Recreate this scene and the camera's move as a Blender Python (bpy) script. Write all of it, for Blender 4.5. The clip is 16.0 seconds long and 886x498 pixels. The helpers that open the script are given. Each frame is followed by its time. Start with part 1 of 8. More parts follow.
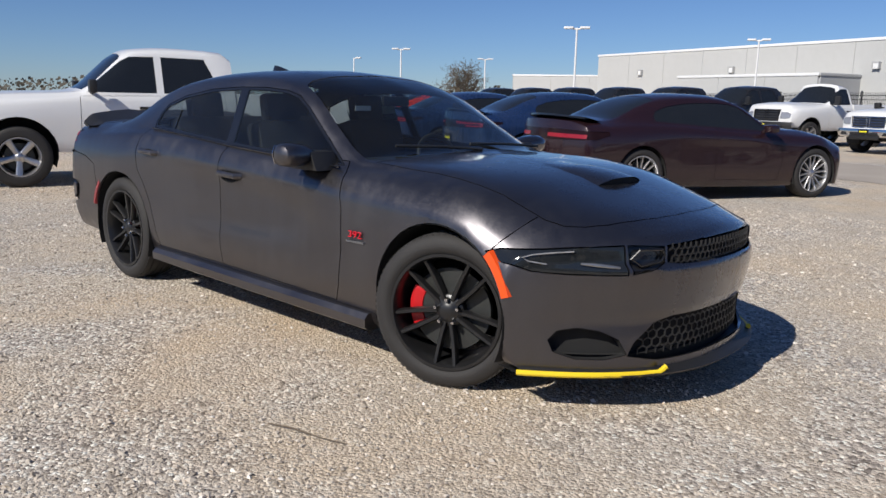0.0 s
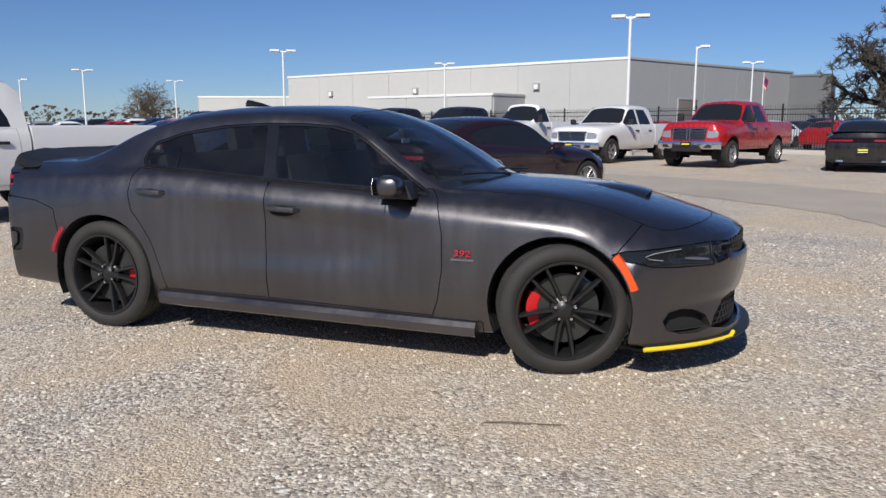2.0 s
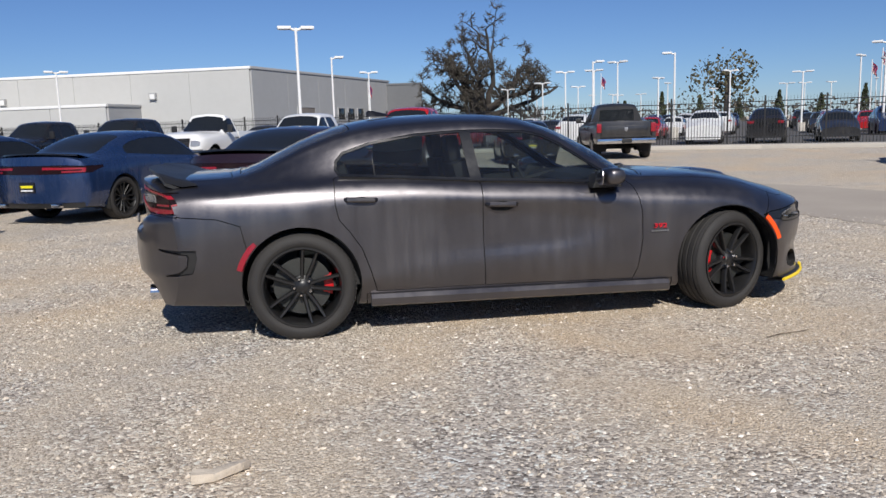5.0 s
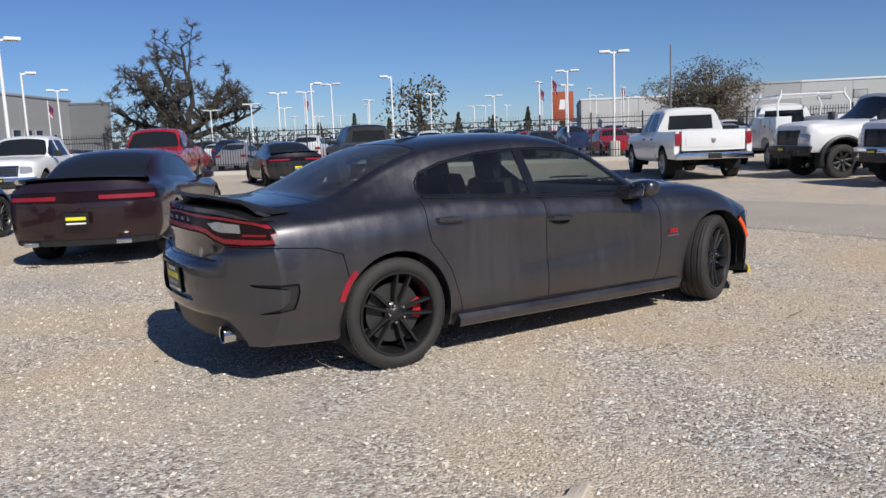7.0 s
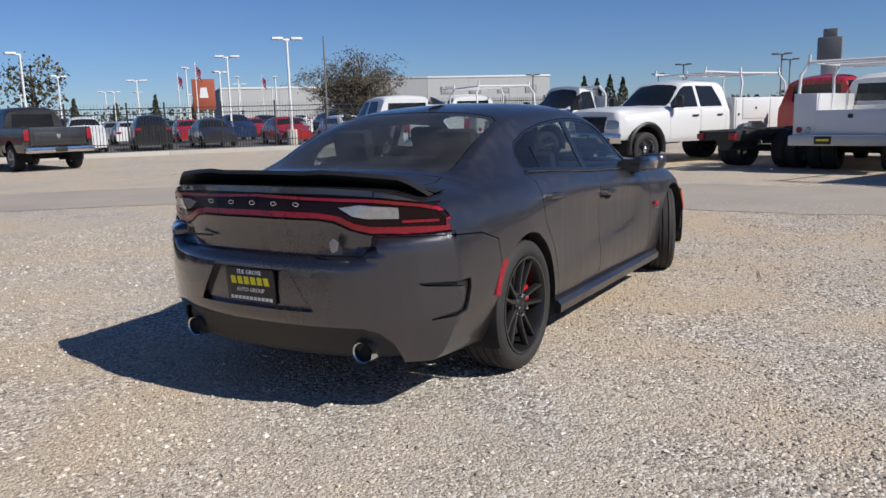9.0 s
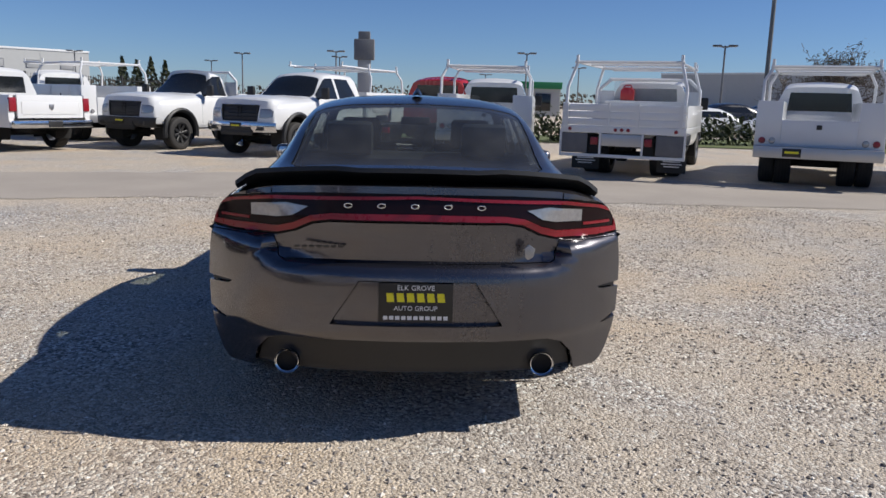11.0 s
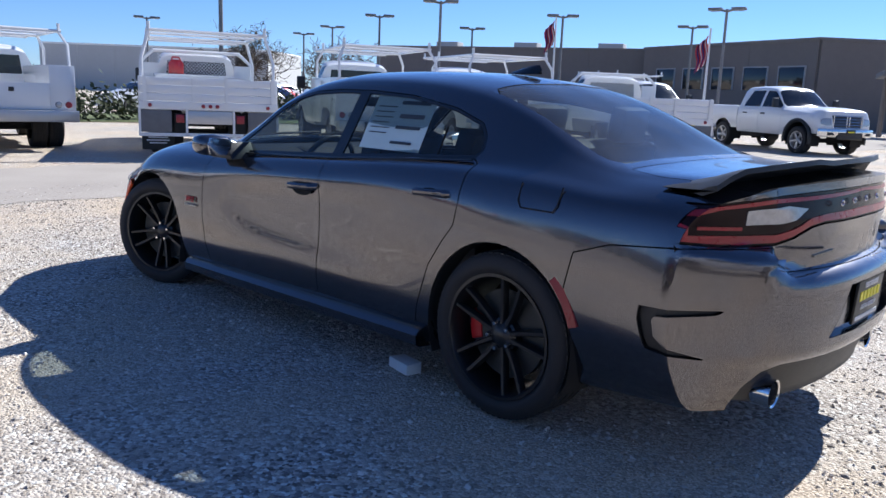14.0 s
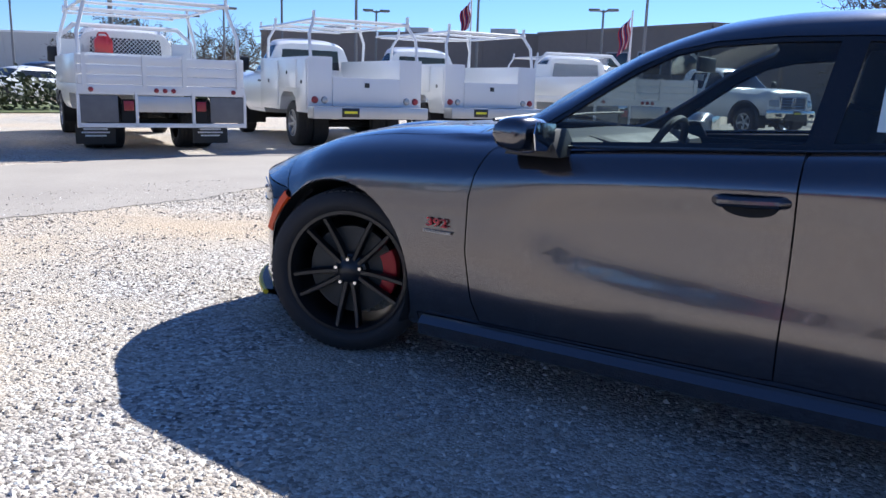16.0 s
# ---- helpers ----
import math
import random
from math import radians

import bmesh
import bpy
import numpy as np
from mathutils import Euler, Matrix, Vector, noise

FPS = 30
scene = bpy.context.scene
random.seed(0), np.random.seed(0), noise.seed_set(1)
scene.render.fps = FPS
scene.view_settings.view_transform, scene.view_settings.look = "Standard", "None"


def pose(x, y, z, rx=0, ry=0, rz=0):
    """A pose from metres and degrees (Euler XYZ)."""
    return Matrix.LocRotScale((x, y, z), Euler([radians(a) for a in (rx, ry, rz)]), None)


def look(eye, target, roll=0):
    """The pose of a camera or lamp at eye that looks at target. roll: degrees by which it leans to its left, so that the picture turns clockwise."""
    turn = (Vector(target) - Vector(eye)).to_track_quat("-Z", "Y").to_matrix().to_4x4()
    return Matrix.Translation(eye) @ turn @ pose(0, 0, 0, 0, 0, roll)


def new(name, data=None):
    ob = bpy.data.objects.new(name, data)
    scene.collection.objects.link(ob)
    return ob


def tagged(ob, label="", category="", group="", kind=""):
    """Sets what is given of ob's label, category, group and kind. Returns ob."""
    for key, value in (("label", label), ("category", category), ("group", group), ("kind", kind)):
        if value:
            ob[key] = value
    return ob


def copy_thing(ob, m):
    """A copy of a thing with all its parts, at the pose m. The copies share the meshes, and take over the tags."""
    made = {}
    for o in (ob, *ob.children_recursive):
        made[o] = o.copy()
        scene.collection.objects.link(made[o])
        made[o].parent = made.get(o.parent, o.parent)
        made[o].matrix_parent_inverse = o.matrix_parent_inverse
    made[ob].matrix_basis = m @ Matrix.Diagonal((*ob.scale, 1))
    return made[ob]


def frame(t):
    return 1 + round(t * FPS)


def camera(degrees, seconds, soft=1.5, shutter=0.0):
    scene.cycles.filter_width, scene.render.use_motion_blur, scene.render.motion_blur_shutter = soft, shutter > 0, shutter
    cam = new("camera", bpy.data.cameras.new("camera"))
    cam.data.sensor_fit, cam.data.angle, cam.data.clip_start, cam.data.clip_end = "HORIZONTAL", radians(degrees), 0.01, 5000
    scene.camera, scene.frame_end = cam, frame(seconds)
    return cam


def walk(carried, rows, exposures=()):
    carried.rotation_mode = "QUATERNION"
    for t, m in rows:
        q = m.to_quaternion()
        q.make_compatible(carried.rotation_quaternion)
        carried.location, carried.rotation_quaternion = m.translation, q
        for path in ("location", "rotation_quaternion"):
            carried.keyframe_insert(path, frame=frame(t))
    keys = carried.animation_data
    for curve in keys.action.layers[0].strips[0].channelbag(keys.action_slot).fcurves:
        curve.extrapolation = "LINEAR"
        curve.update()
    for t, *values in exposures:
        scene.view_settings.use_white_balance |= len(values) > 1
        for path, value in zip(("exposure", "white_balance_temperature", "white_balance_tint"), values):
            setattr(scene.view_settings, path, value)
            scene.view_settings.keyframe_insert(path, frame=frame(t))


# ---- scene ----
# camera
cam = camera(59.1, 16.0)
PATH = [
    (0, (3.86, -3.446, 1.31), (2.536, -1.995, 0.933), 1.2),
    (0.5, (3.649, -3.847, 1.3), (2.432, -2.306, 0.922), 0.3),
    (1, (3.288, -4.22, 1.338), (2.207, -2.576, 0.979), 0.4),
    (1.5, (2.848, -4.658, 1.335), (1.967, -2.895, 0.991), 1.0),
    (2, (2.315, -4.987, 1.36), (1.654, -3.127, 1.041), -0.0),
    (2.5, (1.778, -5.41, 1.358), (1.221, -3.511, 1.065), -0.1),
    (3, (1.167, -5.68, 1.326), (0.74, -3.75, 1.024), -0.1),
    (3.5, (0.498, -5.923, 1.316), (0.242, -3.964, 1.005), -0.7),
    (4, (-0.161, -6.025, 1.319), (-0.234, -4.052, 1.003), -0.9),
    (4.2, (-0.426, -6.044, 1.352), (-0.427, -4.07, 1.031), -1.0),
    (5.25, (-1.79, -6.1, 1.4), (-1.345, -4.157, 1.09), -2.2),
    (6.3, (-3.075, -5.736, 1.45), (-2.27, -3.928, 1.164), -3.3),
    (6.5, (-3.306, -5.587, 1.468), (-2.436, -3.809, 1.181), -3.2),
    (7, (-3.865, -5.189, 1.474), (-2.81, -3.515, 1.185), -2.3),
    (7.5, (-4.312, -4.606, 1.456), (-3.059, -3.079, 1.148), -1.6),
    (8, (-4.742, -4.02, 1.441), (-3.266, -2.71, 1.118), -0.6),
    (8.5, (-5.052, -3.38, 1.43), (-3.453, -2.225, 1.101), -1.5),
    (9, (-5.369, -2.686, 1.416), (-3.676, -1.678, 1.074), -1.6),
    (9.2, (-5.46, -2.442, 1.456), (-3.717, -1.526, 1.107), -1.9),
    (10.25, (-5.83, -1.02, 1.46), (-3.9, -0.68, 1.1), -0.2),
    (11.3, (-5.778, 0.465, 1.435), (-3.826, 0.237, 1.062), 1.5),
    (11.5, (-5.728, 0.734, 1.418), (-3.786, 0.433, 1.048), 1.1),
    (12, (-5.467, 1.405, 1.417), (-3.58, 0.858, 1.046), 1.0),
    (12.5, (-5.176, 2.037, 1.413), (-3.379, 1.246, 1.028), 1.9),
    (13, (-4.687, 2.54, 1.381), (-3.031, 1.499, 0.964), 2.5),
    (13.5, (-4.169, 3.024, 1.369), (-2.685, 1.747, 0.96), 2.8),
    (14, (-3.529, 3.368, 1.35), (-2.177, 1.946, 0.963), 2.3),
    (14.5, (-2.861, 3.65, 1.303), (-1.591, 2.158, 0.9), 2.1),
    (15, (-2.114, 3.726, 1.26), (-0.89, 2.199, 0.847), 1.4),
    (15.5, (-1.37, 3.666, 1.195), (-0.192, 2.103, 0.783), 1.6),
    (16, (-0.723, 3.402, 1.163), (0.382, 1.784, 0.757), 1.9),
]
walk(cam, [(t, look(eye, target, roll)) for t, eye, target, roll in PATH],
     exposures=[(0, -0.02, 6500, 10), (6, -0.03, 6500, 10), (9, 0.0, 6450, 10), (11.5, 0.07, 6450, 10), (12.5, 0.3, 6350, 10), (13.2, 0.48, 6150, 10), (14, 0.72, 5850, 10), (15, 0.88, 5800, 10), (16, 0.9, 5850, 10)])

# ---- light ----
SUN_EL, SUN_AZ = 40.0, -91.0   # elevation; azimuth of the sun counted from +x towards +y
world = bpy.data.worlds.new("sky")
scene.world = world
world.use_nodes = True
wn, wl = world.node_tree.nodes, world.node_tree.links
sky = wn.new("ShaderNodeTexSky")
sky.sky_type, sky.sun_disc = "NISHITA", False
sky.sun_elevation, sky.sun_rotation = radians(SUN_EL), radians(90 - SUN_AZ)
sky.air_density, sky.dust_density, sky.ozone_density, sky.altitude = 1.0, 0.2, 4.0, 1500
blue = wn.new("ShaderNodeMix")
blue.data_type, blue.blend_type = "RGBA", "MULTIPLY"
blue.inputs[0].default_value, blue.inputs[7].default_value = 1.0, (0.76, 0.93, 1.24, 1.0)
wl.new(sky.outputs[0], blue.inputs[6])
wl.new(blue.outputs[2], wn["Background"].inputs[0])
wn["Background"].inputs[1].default_value = 0.066
sun_data = bpy.data.lights.new("sun", "SUN")
sun_data.energy, sun_data.angle, sun_data.color = 5.0, radians(0.5), (1.0, 0.955, 0.885)
sun = new("sun", sun_data)
to_sun = Vector((math.cos(radians(SUN_EL)) * math.cos(radians(SUN_AZ)), math.cos(radians(SUN_EL)) * math.sin(radians(SUN_AZ)), math.sin(radians(SUN_EL))))
sun.matrix_world = look(to_sun * 50, (0, 0, 0))


# ---- materials ----
def nodes_of(name):
    m = bpy.data.materials.new(name)
    m.use_nodes = True
    return m, m.node_tree.nodes, m.node_tree.links, m.node_tree.nodes["Principled BSDF"]


def rgba(c):
    return (c[0], c[1], c[2], 1.0)


def surface(name, color, rough=0.5, metal=0.0, second=None, scale=6.0, amount=0.5, bump=0.0, bump_scale=60.0, coat=0.0, rough_var=0.1, grain=None, spec=0.5):
    """A surface with mottling at two scales, uneven gloss and fine relief."""
    m, n, l, b = nodes_of(name)
    tc = n.new("ShaderNodeTexCoord")
    big, fine = n.new("ShaderNodeTexNoise"), n.new("ShaderNodeTexNoise")
    big.inputs["Scale"].default_value, big.inputs["Detail"].default_value = scale, 6.0
    fine.inputs["Scale"].default_value, fine.inputs["Detail"].default_value = grain or scale * 14, 3.0
    l.new(tc.outputs["Object"], big.inputs["Vector"])
    l.new(tc.outputs["Object"], fine.inputs["Vector"])
    add = n.new("ShaderNodeMath")
    add.operation = "MULTIPLY_ADD"
    l.new(fine.outputs[0], add.inputs[0])
    add.inputs[1].default_value = 0.5
    l.new(big.outputs[0], add.inputs[2])
    ramp = n.new("ShaderNodeMapRange")
    ramp.inputs[1].default_value, ramp.inputs[2].default_value = 0.45, 1.05
    ramp.inputs[3].default_value, ramp.inputs[4].default_value = 0.0, amount
    l.new(add.outputs[0], ramp.inputs[0])
    mix = n.new("ShaderNodeMix")
    mix.data_type = "RGBA"
    mix.inputs[6].default_value = rgba(color)
    mix.inputs[7].default_value = rgba(second or [c * 0.6 for c in color])
    l.new(ramp.outputs[0], mix.inputs[0])
    l.new(mix.outputs[2], b.inputs["Base Color"])
    rr = n.new("ShaderNodeMapRange")
    rr.inputs[3].default_value, rr.inputs[4].default_value = max(0.02, rough - rough_var), min(1.0, rough + rough_var)
    l.new(add.outputs[0], rr.inputs[0])
    l.new(rr.outputs[0], b.inputs["Roughness"])
    b.inputs["Metallic"].default_value = metal
    b.inputs["Coat Weight"].default_value = coat
    b.inputs["Coat Roughness"].default_value = 0.06
    b.inputs["Specular IOR Level"].default_value = spec
    if bump:
        bt, bn = n.new("ShaderNodeBump"), n.new("ShaderNodeTexNoise")
        bn.inputs["Scale"].default_value, bn.inputs["Detail"].default_value = bump_scale, 4.0
        l.new(tc.outputs["Object"], bn.inputs["Vector"])
        l.new(bn.outputs[0], bt.inputs["Height"])
        bt.inputs["Strength"].default_value, bt.inputs["Distance"].default_value = bump, 0.01
        l.new(bt.outputs[0], b.inputs["Normal"])
    return m


def paint(name, color, dust=0.25, metal=0.3, rough=0.28, dust_color=(0.30, 0.27, 0.23), coat=0.6, shade_side_film=None, specks=0.12):
    """Car paint under uneven dust: streaks that run down, and patches."""
    m, n, l, b = nodes_of(name)
    tc = n.new("ShaderNodeTexCoord")
    mp = n.new("ShaderNodeMapping")
    mp.inputs["Scale"].default_value = (9.0, 9.0, 1.1)
    l.new(tc.outputs["Object"], mp.inputs["Vector"])
    streak, patch, speck = (n.new("ShaderNodeTexNoise") for _ in range(3))
    streak.inputs["Scale"].default_value, streak.inputs["Detail"].default_value = 1.6, 7.0
    patch.inputs["Scale"].default_value, patch.inputs["Detail"].default_value = 1.7, 5.0
    speck.inputs["Scale"].default_value, speck.inputs["Detail"].default_value = 110.0, 5.0
    l.new(mp.outputs[0], streak.inputs["Vector"])
    l.new(tc.outputs["Object"], patch.inputs["Vector"])
    l.new(tc.outputs["Object"], speck.inputs["Vector"])
    a = n.new("ShaderNodeMath")
    a.operation = "MULTIPLY"
    l.new(streak.outputs[0], a.inputs[0])
    l.new(patch.outputs[0], a.inputs[1])
    c = n.new("ShaderNodeMath")
    c.operation = "MULTIPLY_ADD"
    l.new(speck.outputs[0], c.inputs[0])
    c.inputs[1].default_value = specks
    l.new(a.outputs[0], c.inputs[2])
    r = n.new("ShaderNodeMapRange")
    r.inputs[1].default_value, r.inputs[2].default_value = 0.14 + specks / 2, 0.48 + specks * 0.6
    r.inputs[3].default_value, r.inputs[4].default_value = 0.02, dust
    l.new(c.outputs[0], r.inputs[0])
    film = r.outputs[0]
    if shade_side_film is not None:
        # dust thins towards +y; the sunlit and shaded flanks' contrast is put into it
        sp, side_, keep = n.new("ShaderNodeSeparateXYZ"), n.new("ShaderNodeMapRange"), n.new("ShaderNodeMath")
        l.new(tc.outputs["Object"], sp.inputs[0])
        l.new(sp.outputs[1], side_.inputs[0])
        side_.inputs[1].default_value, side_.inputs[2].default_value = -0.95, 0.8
        side_.inputs[3].default_value, side_.inputs[4].default_value = 1.0, shade_side_film
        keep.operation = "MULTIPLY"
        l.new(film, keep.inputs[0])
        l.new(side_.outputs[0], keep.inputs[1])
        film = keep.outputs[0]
    mix = n.new("ShaderNodeMix")
    mix.data_type = "RGBA"
    mix.inputs[6].default_value, mix.inputs[7].default_value = rgba(color), rgba(dust_color)
    l.new(film, mix.inputs[0])
    l.new(mix.outputs[2], b.inputs["Base Color"])
    rr = n.new("ShaderNodeMapRange")
    rr.inputs[1].default_value, rr.inputs[2].default_value = 0.0, max(dust, 0.1)
    rr.inputs[3].default_value, rr.inputs[4].default_value = rough, min(0.8, rough + 0.22)
    l.new(film, rr.inputs[0])
    l.new(rr.outputs[0], b.inputs["Roughness"])
    b.inputs["Metallic"].default_value = metal
    b.inputs["Coat Weight"].default_value, b.inputs["Coat Roughness"].default_value = coat, 0.035
    if shade_side_film is not None:
        # less coat, more roughness on the sunlit flank; the shaded one stays glossy
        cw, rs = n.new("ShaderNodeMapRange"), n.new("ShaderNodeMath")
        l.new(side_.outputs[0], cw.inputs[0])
        cw.inputs[1].default_value, cw.inputs[2].default_value = shade_side_film, 1.0
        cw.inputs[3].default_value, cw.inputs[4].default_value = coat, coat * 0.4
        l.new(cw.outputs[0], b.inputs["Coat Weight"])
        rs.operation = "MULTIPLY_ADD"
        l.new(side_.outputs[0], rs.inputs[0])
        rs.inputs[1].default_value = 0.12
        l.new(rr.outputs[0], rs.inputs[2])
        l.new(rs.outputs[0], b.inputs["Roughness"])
    return m


def pane(name, tint, gloss=0.03, film=0.05):
    """A single sheet of tinted glass under a thin film of dust."""
    m = bpy.data.materials.new(name)
    m.use_nodes = True
    n, l = m.node_tree.nodes, m.node_tree.links
    n.remove(n["Principled BSDF"])
    out = n["Material Output"]
    t, g, mx = n.new("ShaderNodeBsdfTransparent"), n.new("ShaderNodeBsdfGlossy"), n.new("ShaderNodeMixShader")
    t.inputs[0].default_value = rgba(tint)
    g.inputs["Roughness"].default_value = gloss
    lw, pw, sc = n.new("ShaderNodeLayerWeight"), n.new("ShaderNodeMath"), n.new("ShaderNodeMath")
    lw.inputs[0].default_value = 0.5
    pw.operation, sc.operation = "POWER", "MULTIPLY_ADD"
    pw.inputs[1].default_value = 5.0
    sc.inputs[1].default_value, sc.inputs[2].default_value = 0.94, 0.06
    l.new(lw.outputs["Facing"], pw.inputs[0])
    l.new(pw.outputs[0], sc.inputs[0])
    l.new(sc.outputs[0], mx.inputs[0])
    l.new(t.outputs[0], mx.inputs[1])
    l.new(g.outputs[0], mx.inputs[2])
    # dust: patchy, scatters to both sides
    tc, nz, mr = n.new("ShaderNodeTexCoord"), n.new("ShaderNodeTexNoise"), n.new("ShaderNodeMapRange")
    nz.inputs["Scale"].default_value, nz.inputs["Detail"].default_value = 5.0, 6.0
    l.new(tc.outputs["Object"], nz.inputs["Vector"])
    l.new(nz.outputs[0], mr.inputs[0])
    mr.inputs[1].default_value, mr.inputs[2].default_value = 0.25, 0.75
    mr.inputs[3].default_value, mr.inputs[4].default_value = film * 0.4, film * 1.6
    df, tr, both, last = n.new("ShaderNodeBsdfDiffuse"), n.new("ShaderNodeBsdfTranslucent"), n.new("ShaderNodeMixShader"), n.new("ShaderNodeMixShader")
    df.inputs[0].default_value, tr.inputs[0].default_value = (0.5, 0.49, 0.47, 1), (0.5, 0.49, 0.47, 1)
    both.inputs[0].default_value = 0.4
    l.new(df.outputs[0], both.inputs[1])
    l.new(tr.outputs[0], both.inputs[2])
    l.new(mr.outputs[0], last.inputs[0])
    l.new(mx.outputs[0], last.inputs[1])
    l.new(both.outputs[0], last.inputs[2])
    l.new(last.outputs[0], out.inputs[0])
    return m


M = {}
M["charger"] = paint("grey_metallic_paint", (0.108, 0.103, 0.112), 0.26, 0.92, 0.17, (0.19, 0.18, 0.17), coat=1.0, shade_side_film=0.08, specks=0.34)
M["maroon"] = paint("maroon_paint", (0.019, 0.005, 0.009), 0.03, 0.3, 0.2)
M["blue"] = paint("blue_paint", (0.010, 0.034, 0.11), 0.08, 0.4, 0.2)
M["black_paint"] = paint("black_paint", (0.008, 0.008, 0.010), 0.08, 0.2, 0.2)
M["white_paint"] = paint("white_paint", (0.72, 0.72, 0.715), 0.06, 0.0, 0.25, (0.45, 0.42, 0.36))
M["red_paint"] = paint("red_paint", (0.46, 0.010, 0.014), 0.03, 0.2, 0.22)
M["orange_paint"] = paint("orange_red_paint", (0.62, 0.03, 0.01), 0.06, 0.1, 0.22)
M["grey_truck"] = paint("grey_truck_paint", (0.035, 0.035, 0.038), 0.1, 0.5, 0.25)
M["silver"] = paint("silver_paint", (0.45, 0.45, 0.46), 0.1, 0.6, 0.25)
M["black_plastic"] = surface("black_plastic", (0.012, 0.012, 0.013), 0.42, 0, (0.03, 0.029, 0.027), 5, 0.5, 0.05, 300)
M["gloss_black"] = surface("gloss_black", (0.008, 0.008, 0.009), 0.15, 0, (0.02, 0.02, 0.02), 5, 0.4, coat=0.4)
M["rim_black"] = surface("satin_black_rim", (0.010, 0.010, 0.011), 0.32, 0.0, (0.02, 0.019, 0.017), 12, 0.35, coat=0.12)
M["rubber"] = surface("tyre_rubber", (0.017, 0.016, 0.016), 0.7, 0, (0.042, 0.038, 0.034), 9, 0.55, 0.15, 120)
M["liner"] = surface("dark_liner", (0.010, 0.010, 0.010), 0.85, 0, (0.02, 0.019, 0.018), 8, 0.5)
M["zinc"] = surface("dull_zinc_sheet", (0.17, 0.17, 0.175), 0.55, 0.3, (0.11, 0.11, 0.115), 6, 0.6)
M["chrome"] = surface("chrome", (0.72, 0.72, 0.73), 0.1, 1.0, (0.5, 0.5, 0.5), 8, 0.4, rough_var=0.05)
M["alloy"] = surface("bright_alloy", (0.55, 0.55, 0.56), 0.28, 0.9, (0.35, 0.34, 0.33), 10, 0.5)
M["steel"] = surface("brushed_steel", (0.42, 0.42, 0.43), 0.35, 0.9, (0.25, 0.24, 0.23), 12, 0.5)
M["caliper"] = surface("red_caliper", (0.55, 0.008, 0.012), 0.35, 0, (0.35, 0.01, 0.01), 20, 0.4)
M["yellow"] = surface("yellow_plastic", (0.85, 0.62, 0.02), 0.4, 0, (0.7, 0.5, 0.03), 12, 0.4)
M["amber"] = surface("amber_reflector", (0.85, 0.09, 0.01), 0.3, 0, (0.6, 0.06, 0.01), 60, 0.4)
M["red_lens"] = surface("red_lens", (0.35, 0.008, 0.014), 0.12, 0, (0.16, 0.004, 0.008), 40, 0.5, coat=0.6)
M["red_glow"] = surface("red_light_band", (0.27, 0.008, 0.018), 0.25, 0, (0.18, 0.006, 0.012), 30, 0.3, coat=0.2)
M["dark_lens"] = surface("smoked_lens", (0.012, 0.007, 0.008), 0.10, 0, (0.03, 0.006, 0.009), 30, 0.3, coat=0.0, spec=0.16)
M["clear_lens"] = surface("clear_lens", (0.42, 0.42, 0.43), 0.12, 0.4, (0.2, 0.2, 0.2), 45, 0.6, coat=0.8)
M["seat"] = surface("dark_seat_cloth", (0.018, 0.018, 0.02), 0.7, 0, (0.035, 0.035, 0.035), 20, 0.5, 0.2, 200)
M["dash"] = surface("dashboard_vinyl", (0.014, 0.014, 0.015), 0.6, 0, (0.025, 0.025, 0.025), 10, 0.5, 0.1, 300)
M["paper"] = surface("white_paper", (0.80, 0.80, 0.78), 0.7, 0, (0.66, 0.66, 0.64), 8, 0.4)
M["sticker"] = surface("pale_sticker_paper", (0.55, 0.66, 0.66), 0.6, 0, (0.48, 0.58, 0.58), 8, 0.3)
M["ink"] = surface("dark_print", (0.03, 0.04, 0.05), 0.6, 0, (0.05, 0.06, 0.07), 20, 0.3)
M["badge_red"] = surface("red_badge", (0.62, 0.012, 0.03), 0.25, 0, (0.4, 0.01, 0.02), 60, 0.3)
M["plate_black"] = surface("black_plate", (0.010, 0.010, 0.011), 0.3, 0, (0.02, 0.02, 0.02), 20, 0.4)
M["plate_yellow"] = surface("plate_yellow", (0.80, 0.72, 0.02), 0.4, 0, (0.7, 0.6, 0.02), 30, 0.3)
M["plate_white"] = surface("plate_white", (0.8, 0.8, 0.8), 0.4, 0, (0.65, 0.65, 0.65), 30, 0.3)
M["glass_dark"] = pane("dark_tinted_glass", (0.24, 0.27, 0.27))
M["glass_side"] = pane("tinted_side_glass", (0.55, 0.60, 0.60), film=0.020)
M["glass_clear"] = pane("windscreen_glass", (0.60, 0.66, 0.65), film=0.016)
# rear pane's stronger film: dust, with the sky's pale reflection put into it
M["glass_rear"] = pane("rear_window_glass", (0.58, 0.64, 0.64), film=0.08)
M["glass_black"] = surface("black_glass", (0.012, 0.014, 0.016), 0.06, 0, (0.02, 0.022, 0.024), 6, 0.4, spec=0.6, rough_var=0.03)

# ---- building helpers ----
def mesh_from(bm, name, material, smooth=True, sharp=35):
    me = bpy.data.meshes.new(name)
    bm.normal_update()
    bm.to_mesh(me)
    bm.free()
    if material:
        me.materials.append(material)
    if smooth:
        me.polygons.foreach_set("use_smooth", [True] * len(me.polygons))
        me.set_sharp_from_angle(angle=radians(sharp))
    return me


def thing(name, label, category, group="", at=None, kind=""):
    ob = new(name)
    ob.empty_display_size = 0.1
    if at is not None:
        ob.matrix_world = at
    return tagged(ob, label, category, group, kind)


